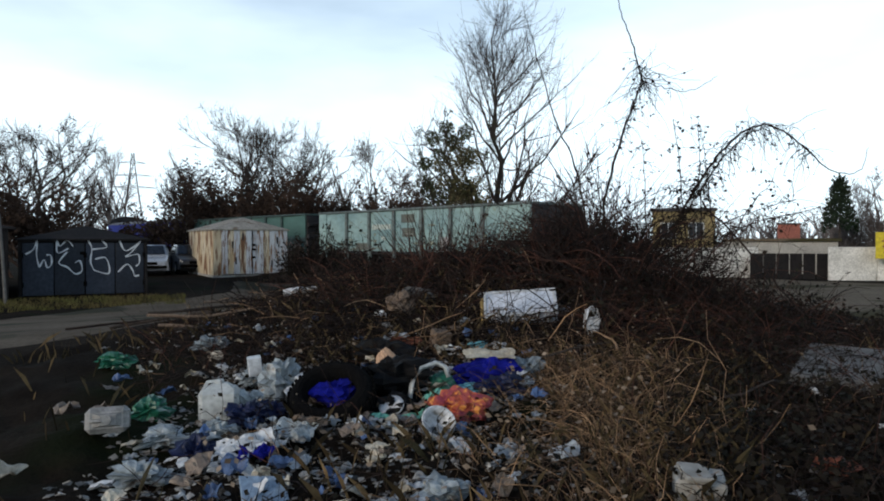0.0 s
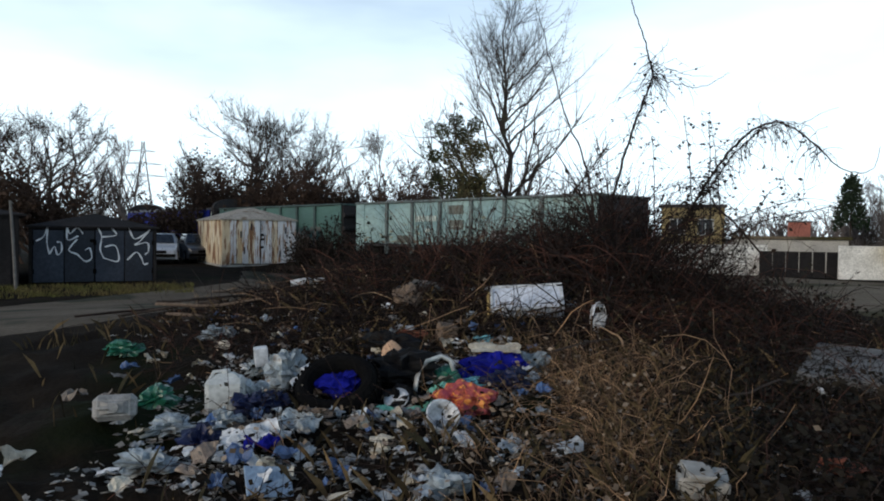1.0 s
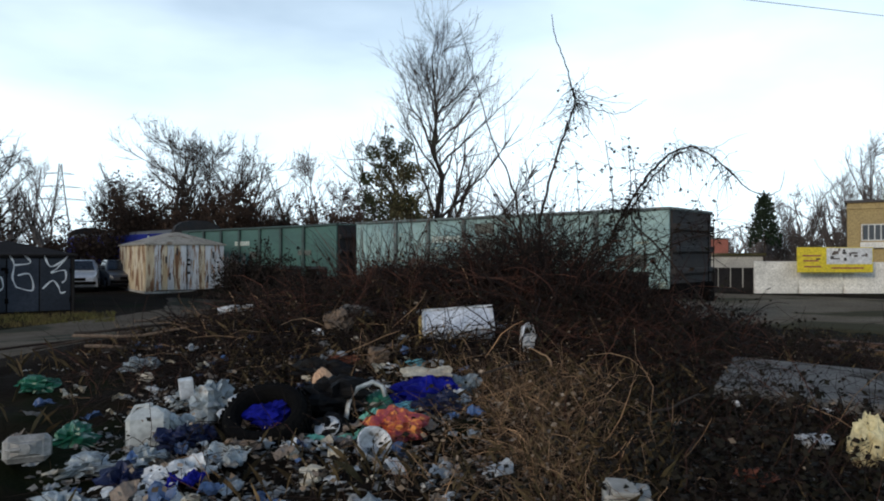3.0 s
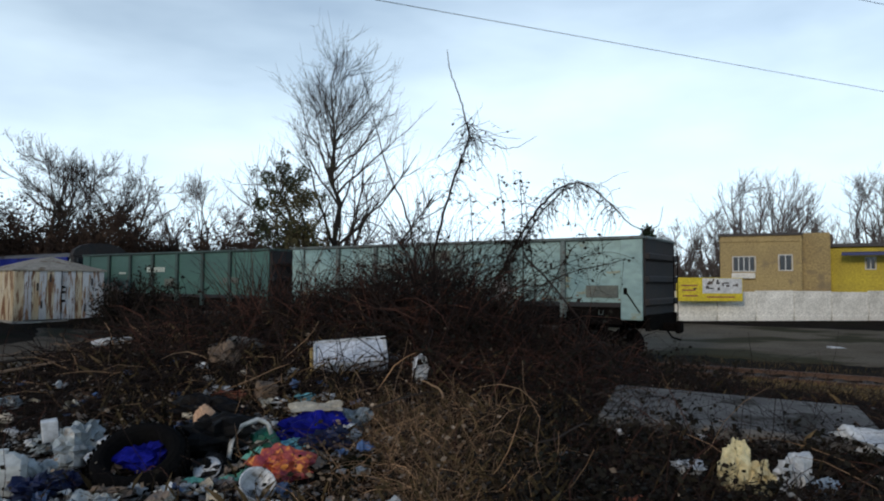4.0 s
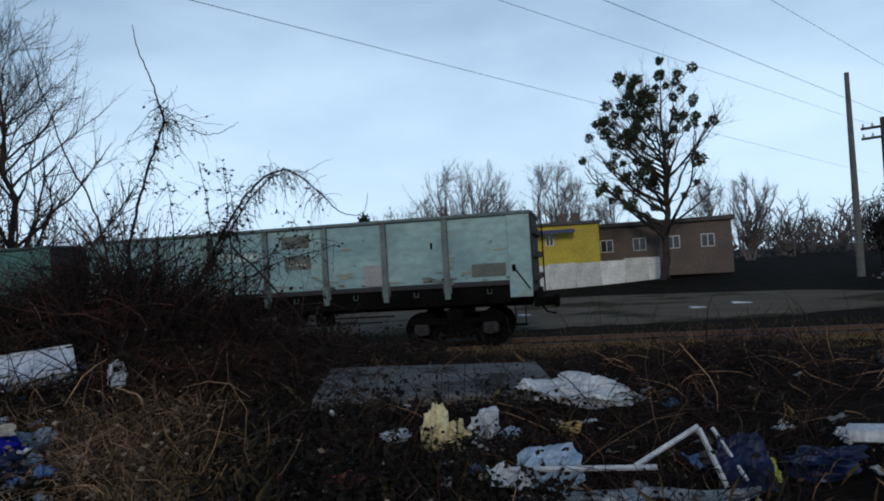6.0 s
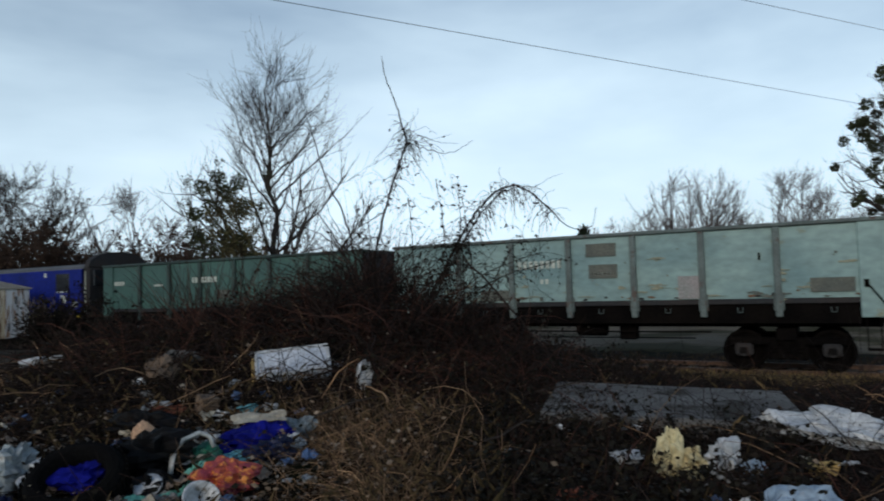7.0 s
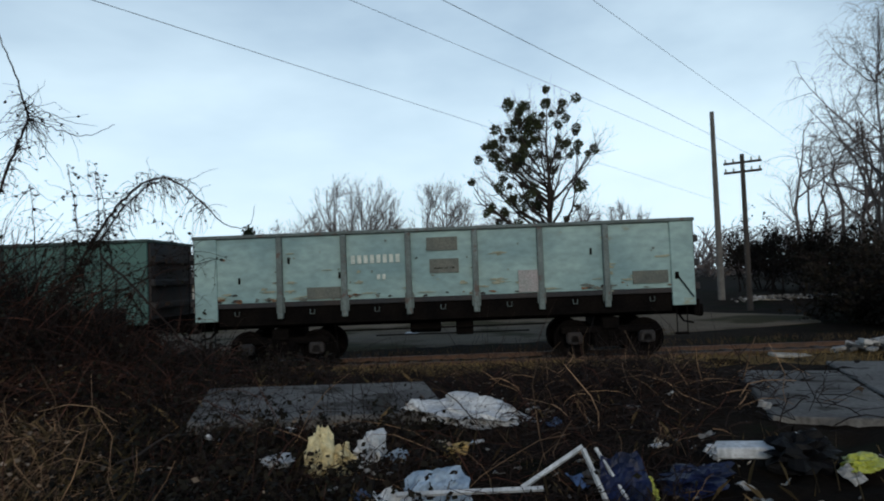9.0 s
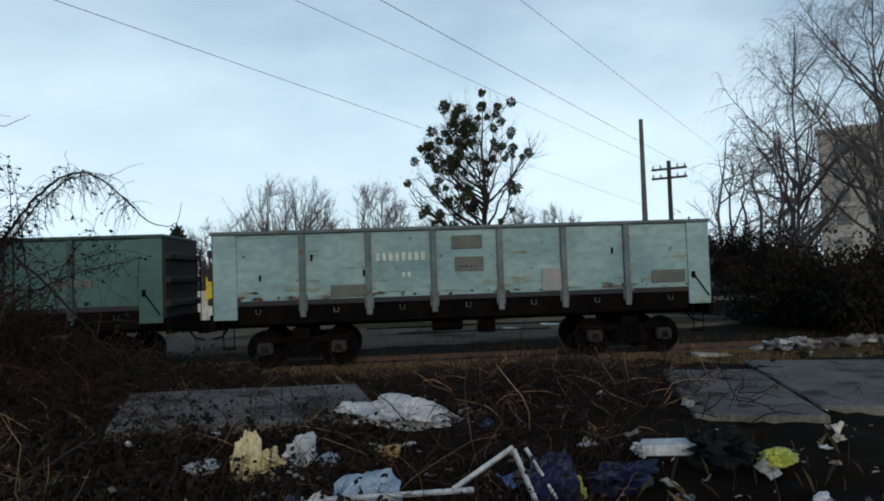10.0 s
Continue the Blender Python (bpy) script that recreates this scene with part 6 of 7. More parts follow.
def scatter_stems():
    """Dry grass, bramble runners and dead twigs over the heap; nobody could count them."""
    rng = random.Random(21)
    straw, dark, red = Shape(), Shape(), Shape()
    def near_litter(x, y):
        return (-2.6 < x < 0.9 and 3.4 < y < 7.0)
    # tangle over the front slope and the flanks
    for i in range(17000):
        az = rng.uniform(-24, 66)
        d = 3.0 + 7.8 * rng.random() ** 0.85
        x, y = d * math.sin(radians(az)), d * math.cos(radians(az))
        if near_litter(x, y) and rng.random() < 0.80:
            continue
        if on_road(x, y) > 0.05:
            continue
        z = rise(x, y) + lumps(x, y)
        long = rng.random() < 0.14 and d > 4.6
        pts = arc(rng, (x, y, z + rng.uniform(0, 0.06)), (rng.gauss(0, 0.9), rng.gauss(0, 0.9), rng.uniform(0.0, 1.2)), rng.uniform(0.5, 1.1) if long else rng.uniform(0.12, 0.46), rng.uniform(0.05, 0.4), 4 if long else 3, 0.22 if long else 0.42)
        r = rng.uniform(0.0016, 0.0040)
        k = rng.random()
        straws = (0.05 + 0.5 * smooth(-4, 6, az) * smooth(26, 16, az)) * (0.25 + 0.75 * smooth(8.0, 6.6, d))
        (straw if k < straws else red if k < straws + 0.12 else dark).tube(pts, [r] * (len(pts) - 2) + [r * 0.8, r * 0.5], 3, cap=False)
    for i in range(3600):
        if i < 2300:
            az, d = rng.uniform(-16, 12), rng.uniform(7.4, 11.4)
            x, y = d * math.sin(radians(az)), d * math.cos(radians(az))
        else:
            x, y = rng.gauss(7.6, 1.1), rng.gauss(4.2, 0.9)
        if on_road(x, y) > 0.05:
            continue
        pts = arc(rng, (x, y, rise(x, y) + rng.uniform(0, 0.12)), (rng.gauss(0, 1), rng.gauss(0, 0.7), rng.uniform(-0.05, 0.7)), rng.uniform(0.25, 0.8), rng.uniform(0.02, 0.25), 4, 0.2)
        r = rng.uniform(0.0025, 0.0075)
        (straw if rng.random() < 0.12 else dark).tube(pts, [r, r, r, r * 0.8, r * 0.5], 3, cap=False)
    for i in range(5200):
        az, d = rng.gauss(9.5, 5.0), rng.uniform(3.2, 7.2)
        x, y = d * math.sin(radians(az)), d * math.cos(radians(az))
        if near_litter(x, y) and rng.random() < 0.85:
            continue
        pts = arc(rng, (x, y, rise(x, y) + lumps(x, y) + rng.uniform(0, 0.10)), (rng.gauss(0, 0.9), rng.gauss(0, 0.9), rng.uniform(-0.1, 0.9)), rng.uniform(0.10, 0.42), rng.uniform(0.05, 0.4), 3, 0.35)
        r = rng.uniform(0.0014, 0.0034)
        straw.tube(pts, [r, r, r * 0.8, r * 0.5], 3, cap=False)
    # grass
    g = Shape()
    for i in range(26000):
        az = rng.uniform(-32, 92)
        d = 3.0 + 15 * rng.random() ** 1.5
        x, y = d * math.sin(radians(az)), d * math.cos(radians(az))
        if (near_litter(x, y) and rng.random() < 0.85) or on_road(x, y) > 0.1 or (6.5 < x < 13 and 0 < y < 5.2):
            continue
        if az > 24 and rng.random() < 0.93:
            continue
        if az < -13 and (d < 9 or rng.random() < 0.6) and rng.random() < 0.92:
            continue
        z = rise(x, y) + lumps(x, y)
        h = rng.uniform(0.06, 0.24)
        a = rng.uniform(0, 6.28)
        w = 0.003 + d * 0.00035
        dx, dy = math.cos(a) * w, math.sin(a) * w
        lx, ly = rng.gauss(0, 0.5) * h, rng.gauss(0, 0.5) * h
        g.add([(x - dx, y - dy, z - 0.02), (x + dx, y + dy, z - 0.02), (x + lx * 0.4 + dx * 0.7, y + ly * 0.4 + dy * 0.7, z + h * 0.6), (x + lx, y + ly, z + h)], [(0, 1, 2), (0, 2, 3)])
    solo("dry_stems", straw, STRAW, pose(0, 0, 0), "tangled straw-coloured dead stems on the heap", "dead stems", kind="stuff")
    solo("dark_twigs", dark, TWIG, pose(0, 0, 0), "dark dead twigs and bramble runners", "twigs", kind="stuff")
    solo("red_runners", red, CANE, pose(0, 0, 0), "reddish bramble runners over the heap", "brambles", kind="stuff")
    solo("dead_grass", g, GRASS, pose(0, 0, 0), "short dead brown grass", "grass", kind="stuff")
    g = Shape()
    for i in range(6000):
        az, d = rng.uniform(-38, -20.5), rng.uniform(19.6, 23.3)
        if rng.random() < (0.5 + 0.5 * math.sin(az * 1.9 + d * 1.3)) * 0.7:
            continue
        p = polar(az, d)
        h, w = rng.uniform(0.03, 0.15), 0.012
        g.add([(p.x - w, p.y, p.z - 0.02), (p.x + w, p.y, p.z - 0.02), (p.x + rng.gauss(0, 0.05), p.y + rng.gauss(0, 0.05), p.z + h)], [(0, 1, 2)])
    solo("verge_grass", g, VERGE, pose(0, 0, 0), "sparse green-brown grass before the garages", "grass", kind="stuff")
    # weeds on the bank and beyond the rails
    g = Shape()
    for i in range(9000):
        n, s = rng.choice((rng.uniform(11.5, 17.2), rng.uniform(20.8, 23.0))), rng.uniform(-26, 26)
        x, y = along(n, s)
        z = rise(x, y)
        h, w = rng.uniform(0.05, 0.2), 0.009
        lx, ly = rng.gauss(0, 0.4) * h, rng.gauss(0, 0.4) * h
        a = rng.uniform(0, 6.28)
        g.add([(x - math.cos(a) * w, y - math.sin(a) * w, z - 0.02), (x + math.cos(a) * w, y + math.sin(a) * w, z - 0.02), (x + lx, y + ly, z + h)], [(0, 1, 2)])
    solo("bank_grass", g, GRASS, pose(0, 0, 0), "brown winter grass along the rails", "grass", kind="stuff")
    g = Shape()
    for i in range(15000):
        n, s = rng.gauss(15.2, 1.0), rng.uniform(-9, 24)
        if noise.noise(Vector((n * 0.5, s * 0.4, 3))) < -0.22:
            continue
        x, y = along(n, s)
        z = rise(x, y)
        h, w = rng.uniform(0.04, 0.17), 0.014
        lx, ly = rng.gauss(0, 0.6) * h, rng.gauss(0, 0.6) * h
        a = rng.uniform(0, 6.28)
        g.add([(x - math.cos(a) * w, y - math.sin(a) * w, z - 0.02), (x + math.cos(a) * w, y + math.sin(a) * w, z - 0.02), (x + lx, y + ly, z + h)], [(0, 1, 2)])
    solo("berm_grass", g, BERM, pose(0, 0, 0), "flattened yellow-brown grass on the low berm", "grass", kind="stuff")
    # withered leaves and small weed heads, front right
    lv, dry = Shape(), Shape()
    for i in range(15000):
        az, d = rng.uniform(-20, 66), 3.0 + 7 * rng.random()
        x, y = d * math.sin(radians(az)), d * math.cos(radians(az))
        if on_road(x, y) > 0.05 or (az < 3 and rng.random() < 0.5) or (az > 34 and rng.random() < 0.75):
            continue
        (dry if rng.random() < (0.5 if az < 18 else 0.08) else lv).leaf((x, y, rise(x, y) + lumps(x, y) + abs(rng.gauss(0, 0.13))), (rng.gauss(0, 1), rng.gauss(0, 1), rng.gauss(0, 0.5)), rng.uniform(0.015, 0.06), rng)
    for i in range(9000):
        az, d = rng.uniform(17, 48), rng.uniform(3.0, 7.0)
        x, y = d * math.sin(radians(az)), d * math.cos(radians(az))
        lv.leaf((x, y, rise(x, y) + lumps(x, y) + abs(rng.gauss(0, 0.10))), (rng.gauss(0, 1), rng.gauss(0, 1), rng.gauss(0, 0.5)), rng.uniform(0.025, 0.07), rng)
    solo("withered_leaves", lv, LEAF, pose(0, 0, 0), "small withered dark brown leaves", "leaves", kind="stuff")
    solo("curled_leaves", dry, DRYLEAF, pose(0, 0, 0), "small curled pale dry leaves", "leaves", kind="stuff")


bramble_bush()
scatter_stems()


# ------------------------------------------------------------------ rubbish
def crumpled(w, d, h, seed, rough=0.30, n=24, m=14):
    """A crumpled bag or rag, about w x d x h, its base flat on the ground."""
    s = Shape()
    o = Vector((seed * 3.7, seed * 1.3, seed * 2.1))
    for j in range(m + 1):
        v = math.pi * j / m
        for i in range(n):
            u = 2 * math.pi * i / n
            p = Vector((math.sin(v) * math.cos(u), math.sin(v) * math.sin(u), math.cos(v)))
            k = 1 + rough * (1.7 * noise.noise(p * 1.2 + o) + 1.5 * (0.5 - abs(2 * noise.noise(p * 2.3 + o))) + 0.9 * (0.4 - abs(2 * noise.noise(p * 4.6 + o))))
            z = p.z * k
            s.v.append((p.x * k * w / 2, p.y * k * d / 2, max(-0.12, (z * 0.5 + 0.42)) * h))
    s.f += [(j * n + i, (j + 1) * n + i, (j + 1) * n + (i + 1) % n, j * n + (i + 1) % n) for j in range(m) for i in range(n)]
    return s


def sheet(w, d, seed, wave=0.06, n=12, thick=0.004):
    """A bent sheet of film, cloth or card."""
    s = Shape()
    for j in range(n + 1):
        for i in range(n + 1):
            x, y = (i / n - 0.5) * w, (j / n - 0.5) * d
            q = Vector((x * 3 / max(w, 0.2) + seed, y * 3 / max(d, 0.2), seed * 0.7))
            ex = 1 + 0.3 * noise.noise(Vector((seed, j * 2.6 / n, 1)))
            s.v.append((x * ex, y * (1 + 0.2 * 1.5 * noise.noise(Vector((i * 2.6 / n, seed, 4)))), wave * (1.2 + 1.6 * noise.noise(q) + 1.1 * abs(noise.noise(q * 2.6)))))
    s.f += [(j * (n + 1) + i, j * (n + 1) + i + 1, (j + 1) * (n + 1) + i + 1, (j + 1) * (n + 1) + i) for j in range(n) for i in range(n)]
    k = len(s.v)
    s.v += [(x, y, z - thick) for x, y, z in s.v[:k]]
    s.f += [tuple(i + k for i in q[::-1]) for q in s.f[:n * n]]
    return s


def lay(x, y, rz=0, rx=0, ry=0, up=0.0):
    return pose(x, y, rise(x, y) + lumps(x, y) + up, rx, ry, rz)


def bag(name, x, y, w, d, h, mat, rz, label, cat, rough):
    """One crumpled soft thing on the heap; its creases follow from its place."""
    solo(name, crumpled(w, d, h * (0.8 if rough > 0.3 else 1.0), x * 3.1 + y * 1.7, rough), mat, lay(x, y, rz, up=0.01), label if len(label.split()) > 3 else label + " on the heap", cat, "rubbish on the heap")


def bags():
    bag("plastic_bag", -1.46, 6.05, 0.36, 0.30, 0.42, PL_GREY, 20, "crumpled cloudy white plastic bag standing in rubbish", "plastic bag", 0.35)
    bag("plastic_bag", -1.25, 5.95, 0.26, 0.24, 0.22, PL_WHITE, 60, "crumpled dirty white plastic bag", "plastic bag", 0.4)
    bag("plastic_bag", -1.56, 5.45, 0.24, 0.2, 0.26, PL_GREY, 10, "torn cloudy plastic bag", "plastic bag", 0.45)
    bag("plastic_bag", -1.80, 6.5, 0.30, 0.22, 0.22, PL_GREY, 80, "crumpled cloudy plastic bag", "plastic bag", 0.4)
    bag("plastic_bag", -1.38, 5.45, 0.28, 0.24, 0.24, PL_NAVY, 40, "crumpled navy plastic bag", "plastic bag", 0.35)
    bag("rubbish_bag", -0.45, 5.98, 0.62, 0.40, 0.30, PL_BLACK, 10, "slumped black rubbish bag", "rubbish bag", 0.3)
    bag("rubbish_bag", -0.55, 7.15, 0.70, 0.4, 0.24, PL_BLACK, -20, "slumped black rubbish bag", "rubbish bag", 0.3)
    bag("rag", -0.88, 5.88, 0.36, 0.30, 0.34, PL_BLUE, 0, "bright royal blue cloth heaped in a tyre", "cloth", 0.35)
    bag("plush_toy", -0.56, 6.55, 0.2, 0.17, 0.30, PL_PEACH, 0, "round peach-coloured soft lump", "soft toy", 0.12)
    bag("blanket", 0.42, 6.40, 0.62, 0.50, 0.30, PL_BLUE, 5, "dark royal blue padded blanket, folded", "blanket", 0.3)
    bag("blanket", 0.50, 6.10, 0.42, 0.30, 0.22, PL_NAVY, 5, "navy rag crumpled beside rubbish", "cloth", 0.35)
    bag("canister", -0.04, 6.02, 0.28, 0.25, 0.24, PL_GREEN, 25, "dented dark green plastic jug", "jug", 0.12)
    bag("plastic_bag", 0.22, 6.10, 0.34, 0.22, 0.17, PL_TEAL, 0, "pale teal plastic film bag", "plastic bag", 0.35)
    bag("net_bag", 0.10, 5.36, 0.40, 0.30, 0.26, PL_ORANGE, 0, "red and orange patterned cloth bundle", "cloth", 0.40)
    bag("plastic_bag", -0.04, 5.6, 0.26, 0.2, 0.14, PL_MINT, 10, "pale mint plastic bag", "plastic bag", 0.4)
    bag("plastic_bag", 0.80, 6.72, 0.24, 0.2, 0.26, PL_GREY, 0, "crumpled cloudy plastic bag", "plastic bag", 0.4)
    bag("plastic_bag", 0.68, 6.28, 0.22, 0.18, 0.17, PL_WHITE, 30, "crumpled dirty white plastic bag", "plastic bag", 0.4)
    bag("rag", -0.42, 7.65, 0.30, 0.24, 0.15, TERRA, 0, "red-brown rag on the heap", "cloth", 0.45)
    bag("plastic_bag", -0.52, 7.8, 0.2, 0.16, 0.15, PL_WHITE, 0, "crumpled white paper bag", "paper bag", 0.4)
    bag("plastic_bag", 0.38, 7.55, 0.18, 0.14, 0.10, PL_TEAL, 0, "small blue plastic wrapper", "wrapper", 0.4)
    bag("plastic_bag", 0.62, 7.5, 0.14, 0.12, 0.10, PL_WHITE, 0, "small white wrapper", "wrapper", 0.4)
    bag("plastic_bag", -1.80, 4.06, 0.32, 0.22, 0.14, PL_GREY, -30, "slumped grey plastic bag", "plastic bag", 0.45)
    bag("plastic_bag", -1.95, 4.75, 0.30, 0.22, 0.12, PL_GREY, 15, "slumped grey plastic bag", "plastic bag", 0.45)
    bag("plastic_bag", -1.58, 4.75, 0.26, 0.2, 0.17, PL_GREY, 50, "torn cloudy plastic bag", "plastic bag", 0.5)
    bag("plastic_bag", -1.02, 4.95, 0.24, 0.18, 0.11, CARD, 0, "torn cloudy plastic bag", "plastic bag", 0.5)
    bag("plastic_bag", -0.02, 3.78, 0.26, 0.2, 0.18, PL_GREY, 10, "crumpled cloudy plastic bag", "plastic bag", 0.4)
    bag("plastic_bag", -2.35, 5.45, 0.28, 0.22, 0.20, PL_GREEN, 10, "dark green plastic bag in shade", "plastic bag", 0.4)
    bag("plastic_bag", -3.52, 7.4, 0.36, 0.24, 0.17, PL_GREEN, 10, "green plastic bag at the road's edge", "plastic bag", 0.3)
    bag("plastic_bag", -2.75, 8.1, 0.34, 0.3, 0.20, PL_GREY, 40, "grey-blue plastic film on twigs", "plastic bag", 0.45)
    bag("plastic_bag", 3.12, 4.72, 0.28, 0.2, 0.12, PL_WHITE, 40, "flat white plastic scrap", "plastic bag", 0.35)
    bag("foam_lump", 3.38, 4.50, 0.22, 0.18, 0.36, PL_CREAM, 20, "upright stained yellow foam lump", "foam", 0.3)
    bag("foam_lump", 3.52, 4.42, 0.24, 0.18, 0.22, PL_CREAM, 60, "stained yellow foam lump", "foam", 0.3)
    bag("plastic_bag", 3.72, 4.32, 0.30, 0.22, 0.32, PL_WHITE, 30, "rounded white plastic bag", "plastic bag", 0.25)
    bag("plastic_bag", 3.92, 4.22, 0.16, 0.12, 0.13, PL_LBLUE, 0, "pale blue wrapper", "wrapper", 0.35)
    bag("plastic_bag", 5.72, 1.40, 0.38, 0.22, 0.09, PL_YELLOW, 0, "yellow-green plastic film", "plastic bag", 0.3)
    bag("plastic_bag", 6.02, 1.86, 0.22, 0.2, 0.2, PL_WHITE, 0, "pointed white plastic bag", "plastic bag", 0.4)
    bag("rubbish_bag", 5.55, 1.75, 0.5, 0.4, 0.26, PL_BLACK, 0, "black rubbish bag beside foam board", "rubbish bag", 0.3)
    bag("rag", 4.78, 2.15, 0.5, 0.36, 0.16, PL_NAVY, 0, "dark blue rag in the dirt", "cloth", 0.4)
    bag("rag", 4.35, 2.55, 0.4, 0.3, 0.12, CARD, 0, "brown soaked rag", "cloth", 0.4)
    bag("foam_lump", 4.35, 4.0, 0.26, 0.16, 0.12, OLDFOAM, 0, "dull yellow foam scrap", "foam", 0.35)
    bag("rag", 2.35, 4.15, 0.22, 0.16, 0.12, TERRA, 0, "rust-brown scrap in dead stems", "scrap", 0.4)
    bag("stone", -0.38, 9.0, 0.66, 0.4, 0.20, SLABC, -12, "grey stone slab on the heap", "stone", 0.25)
    bag("stone", -0.55, 8.5, 0.34, 0.3, 0.26, CARD, 30, "brown clod of earth", "clod", 0.3)


def canister(m, w, d, h, mat, label):
    c = thing("canister", m, label, "canister", "rubbish on the heap")
    s = Shape().box(-w / 2, w / 2, -d / 2, d / 2, 0, h * 0.82, 0.035)
    k = len(s.v)
    s.v += [(-w / 2 + 0.04, -d / 2 + 0.04, h * 0.80), (w / 2 - 0.04, -d / 2 + 0.04, h * 0.80), (w / 2 - 0.04, d / 2 - 0.04, h * 0.80), (-w / 2 + 0.04, d / 2 - 0.04, h * 0.80),
            (-0.04, -0.035, h * 0.92), (0.06, -0.035, h * 0.92), (0.06, 0.035, h * 0.92), (-0.04, 0.035, h * 0.92)]
    s.f += [(k, k + 1, k + 5, k + 4), (k + 1, k + 2, k + 6, k + 5), (k + 2, k + 3, k + 7, k + 6), (k + 3, k, k + 4, k + 7), (k + 4, k + 5, k + 6, k + 7)]
    part("body", s, mat, c)
    part("neck", Shape().lathe([(0.032, h * 0.91), (0.032, h), (0.0, h)], 12), mat, c)
    part("handle", Shape().tube([(-w / 2 + 0.03, 0, h * 0.78), (-w / 2 + 0.06, 0, h * 0.95), (-0.03, 0, h * 0.97), (-0.02, 0, h * 0.9)], 0.014, 6), mat, c)


def tyre(m, label):
    t = thing("tyre", m, label, "tyre", "rubbish on the heap")
    R, r = 0.26, 0.095
    s = Shape()
    n, k = 44, 14
    for i in range(n):
        u = 2 * math.pi * i / n
        for j in range(k):
            v = 2 * math.pi * j / k + 0.3
            a = r * (1.0 if abs(math.cos(v)) < 0.6 else 0.92)
            rad = R + a * math.cos(v) * (0.88 if math.cos(v) > 0 else 0.75) + (0.006 if math.cos(v) > 0.7 and i % 2 else 0)
            s.v.append((rad * math.cos(u), rad * math.sin(u), a * 1.05 * math.sin(v)))
    s.f += [(i * k + j, ((i + 1) % n) * k + j, ((i + 1) % n) * k + (j + 1) % k, i * k + (j + 1) % k) for i in range(n) for j in range(k)]
    part("carcass", s, RUBBER, t)
    s = Shape()
    for i in range(44):
        u = 2 * math.pi * i / 44
        s.box(-0.006, 0.007, -0.012, 0.012, -0.055, 0.055, m=Matrix.Rotation(u, 4, "Z") @ Matrix.Translation((R + r * 0.86, 0, 0)))
    part("tread", s, RUBBER, t)


def fridge():
    """The white enamelled cabinet thrown on the heap, door side up."""
    f = thing("fridge", pose(0.93, 8.3, rise(0.95, 8.3) + 0.04, -46, -4, -5) @ Matrix.Diagonal((0.88, 0.88, 0.86, 1)), "discarded white enamel fridge lying tilted in brambles", "fridge")
    part("body", Shape().box(-0.48, 0.49, -0.05, 0.45, -0.10, 0.38, 0.025), ENAMEL, f)
    d = part("door", Shape().box(-0.50, 0.50, -0.10, -0.055, -0.06, 0.40, 0.015), ENAMEL, f, "scratched white door")
    part("rim", Shape().box(-0.50, 0.50, -0.128, -0.102, -0.06, -0.015, 0.008).box(-0.50, -0.46, -0.128, -0.102, -0.013, 0.36, 0.008).box(0.46, 0.50, -0.128, -0.102, -0.013, 0.36, 0.008).box(-0.50, 0.50, -0.128, -0.102, 0.362, 0.40, 0.008), PL_WHITE, d, "raised pale rim")
    part("slot", Shape().box(-0.38, -0.2, -0.112, -0.102, 0.05, 0.062), UNDER, d)
    part("slot", Shape().box(0.18, 0.36, -0.112, -0.102, 0.04, 0.052), UNDER, d)
    part("foam_edge", Shape().box(-0.55, -0.502, -0.09, 0.4, -0.08, 0.34, 0.02), OLDFOAM, f, "yellowed foam side")
    part("hinge", Shape().box(0.42, 0.5, -0.14, -0.13, 0.33, 0.36, 0.003), UNDER, f)


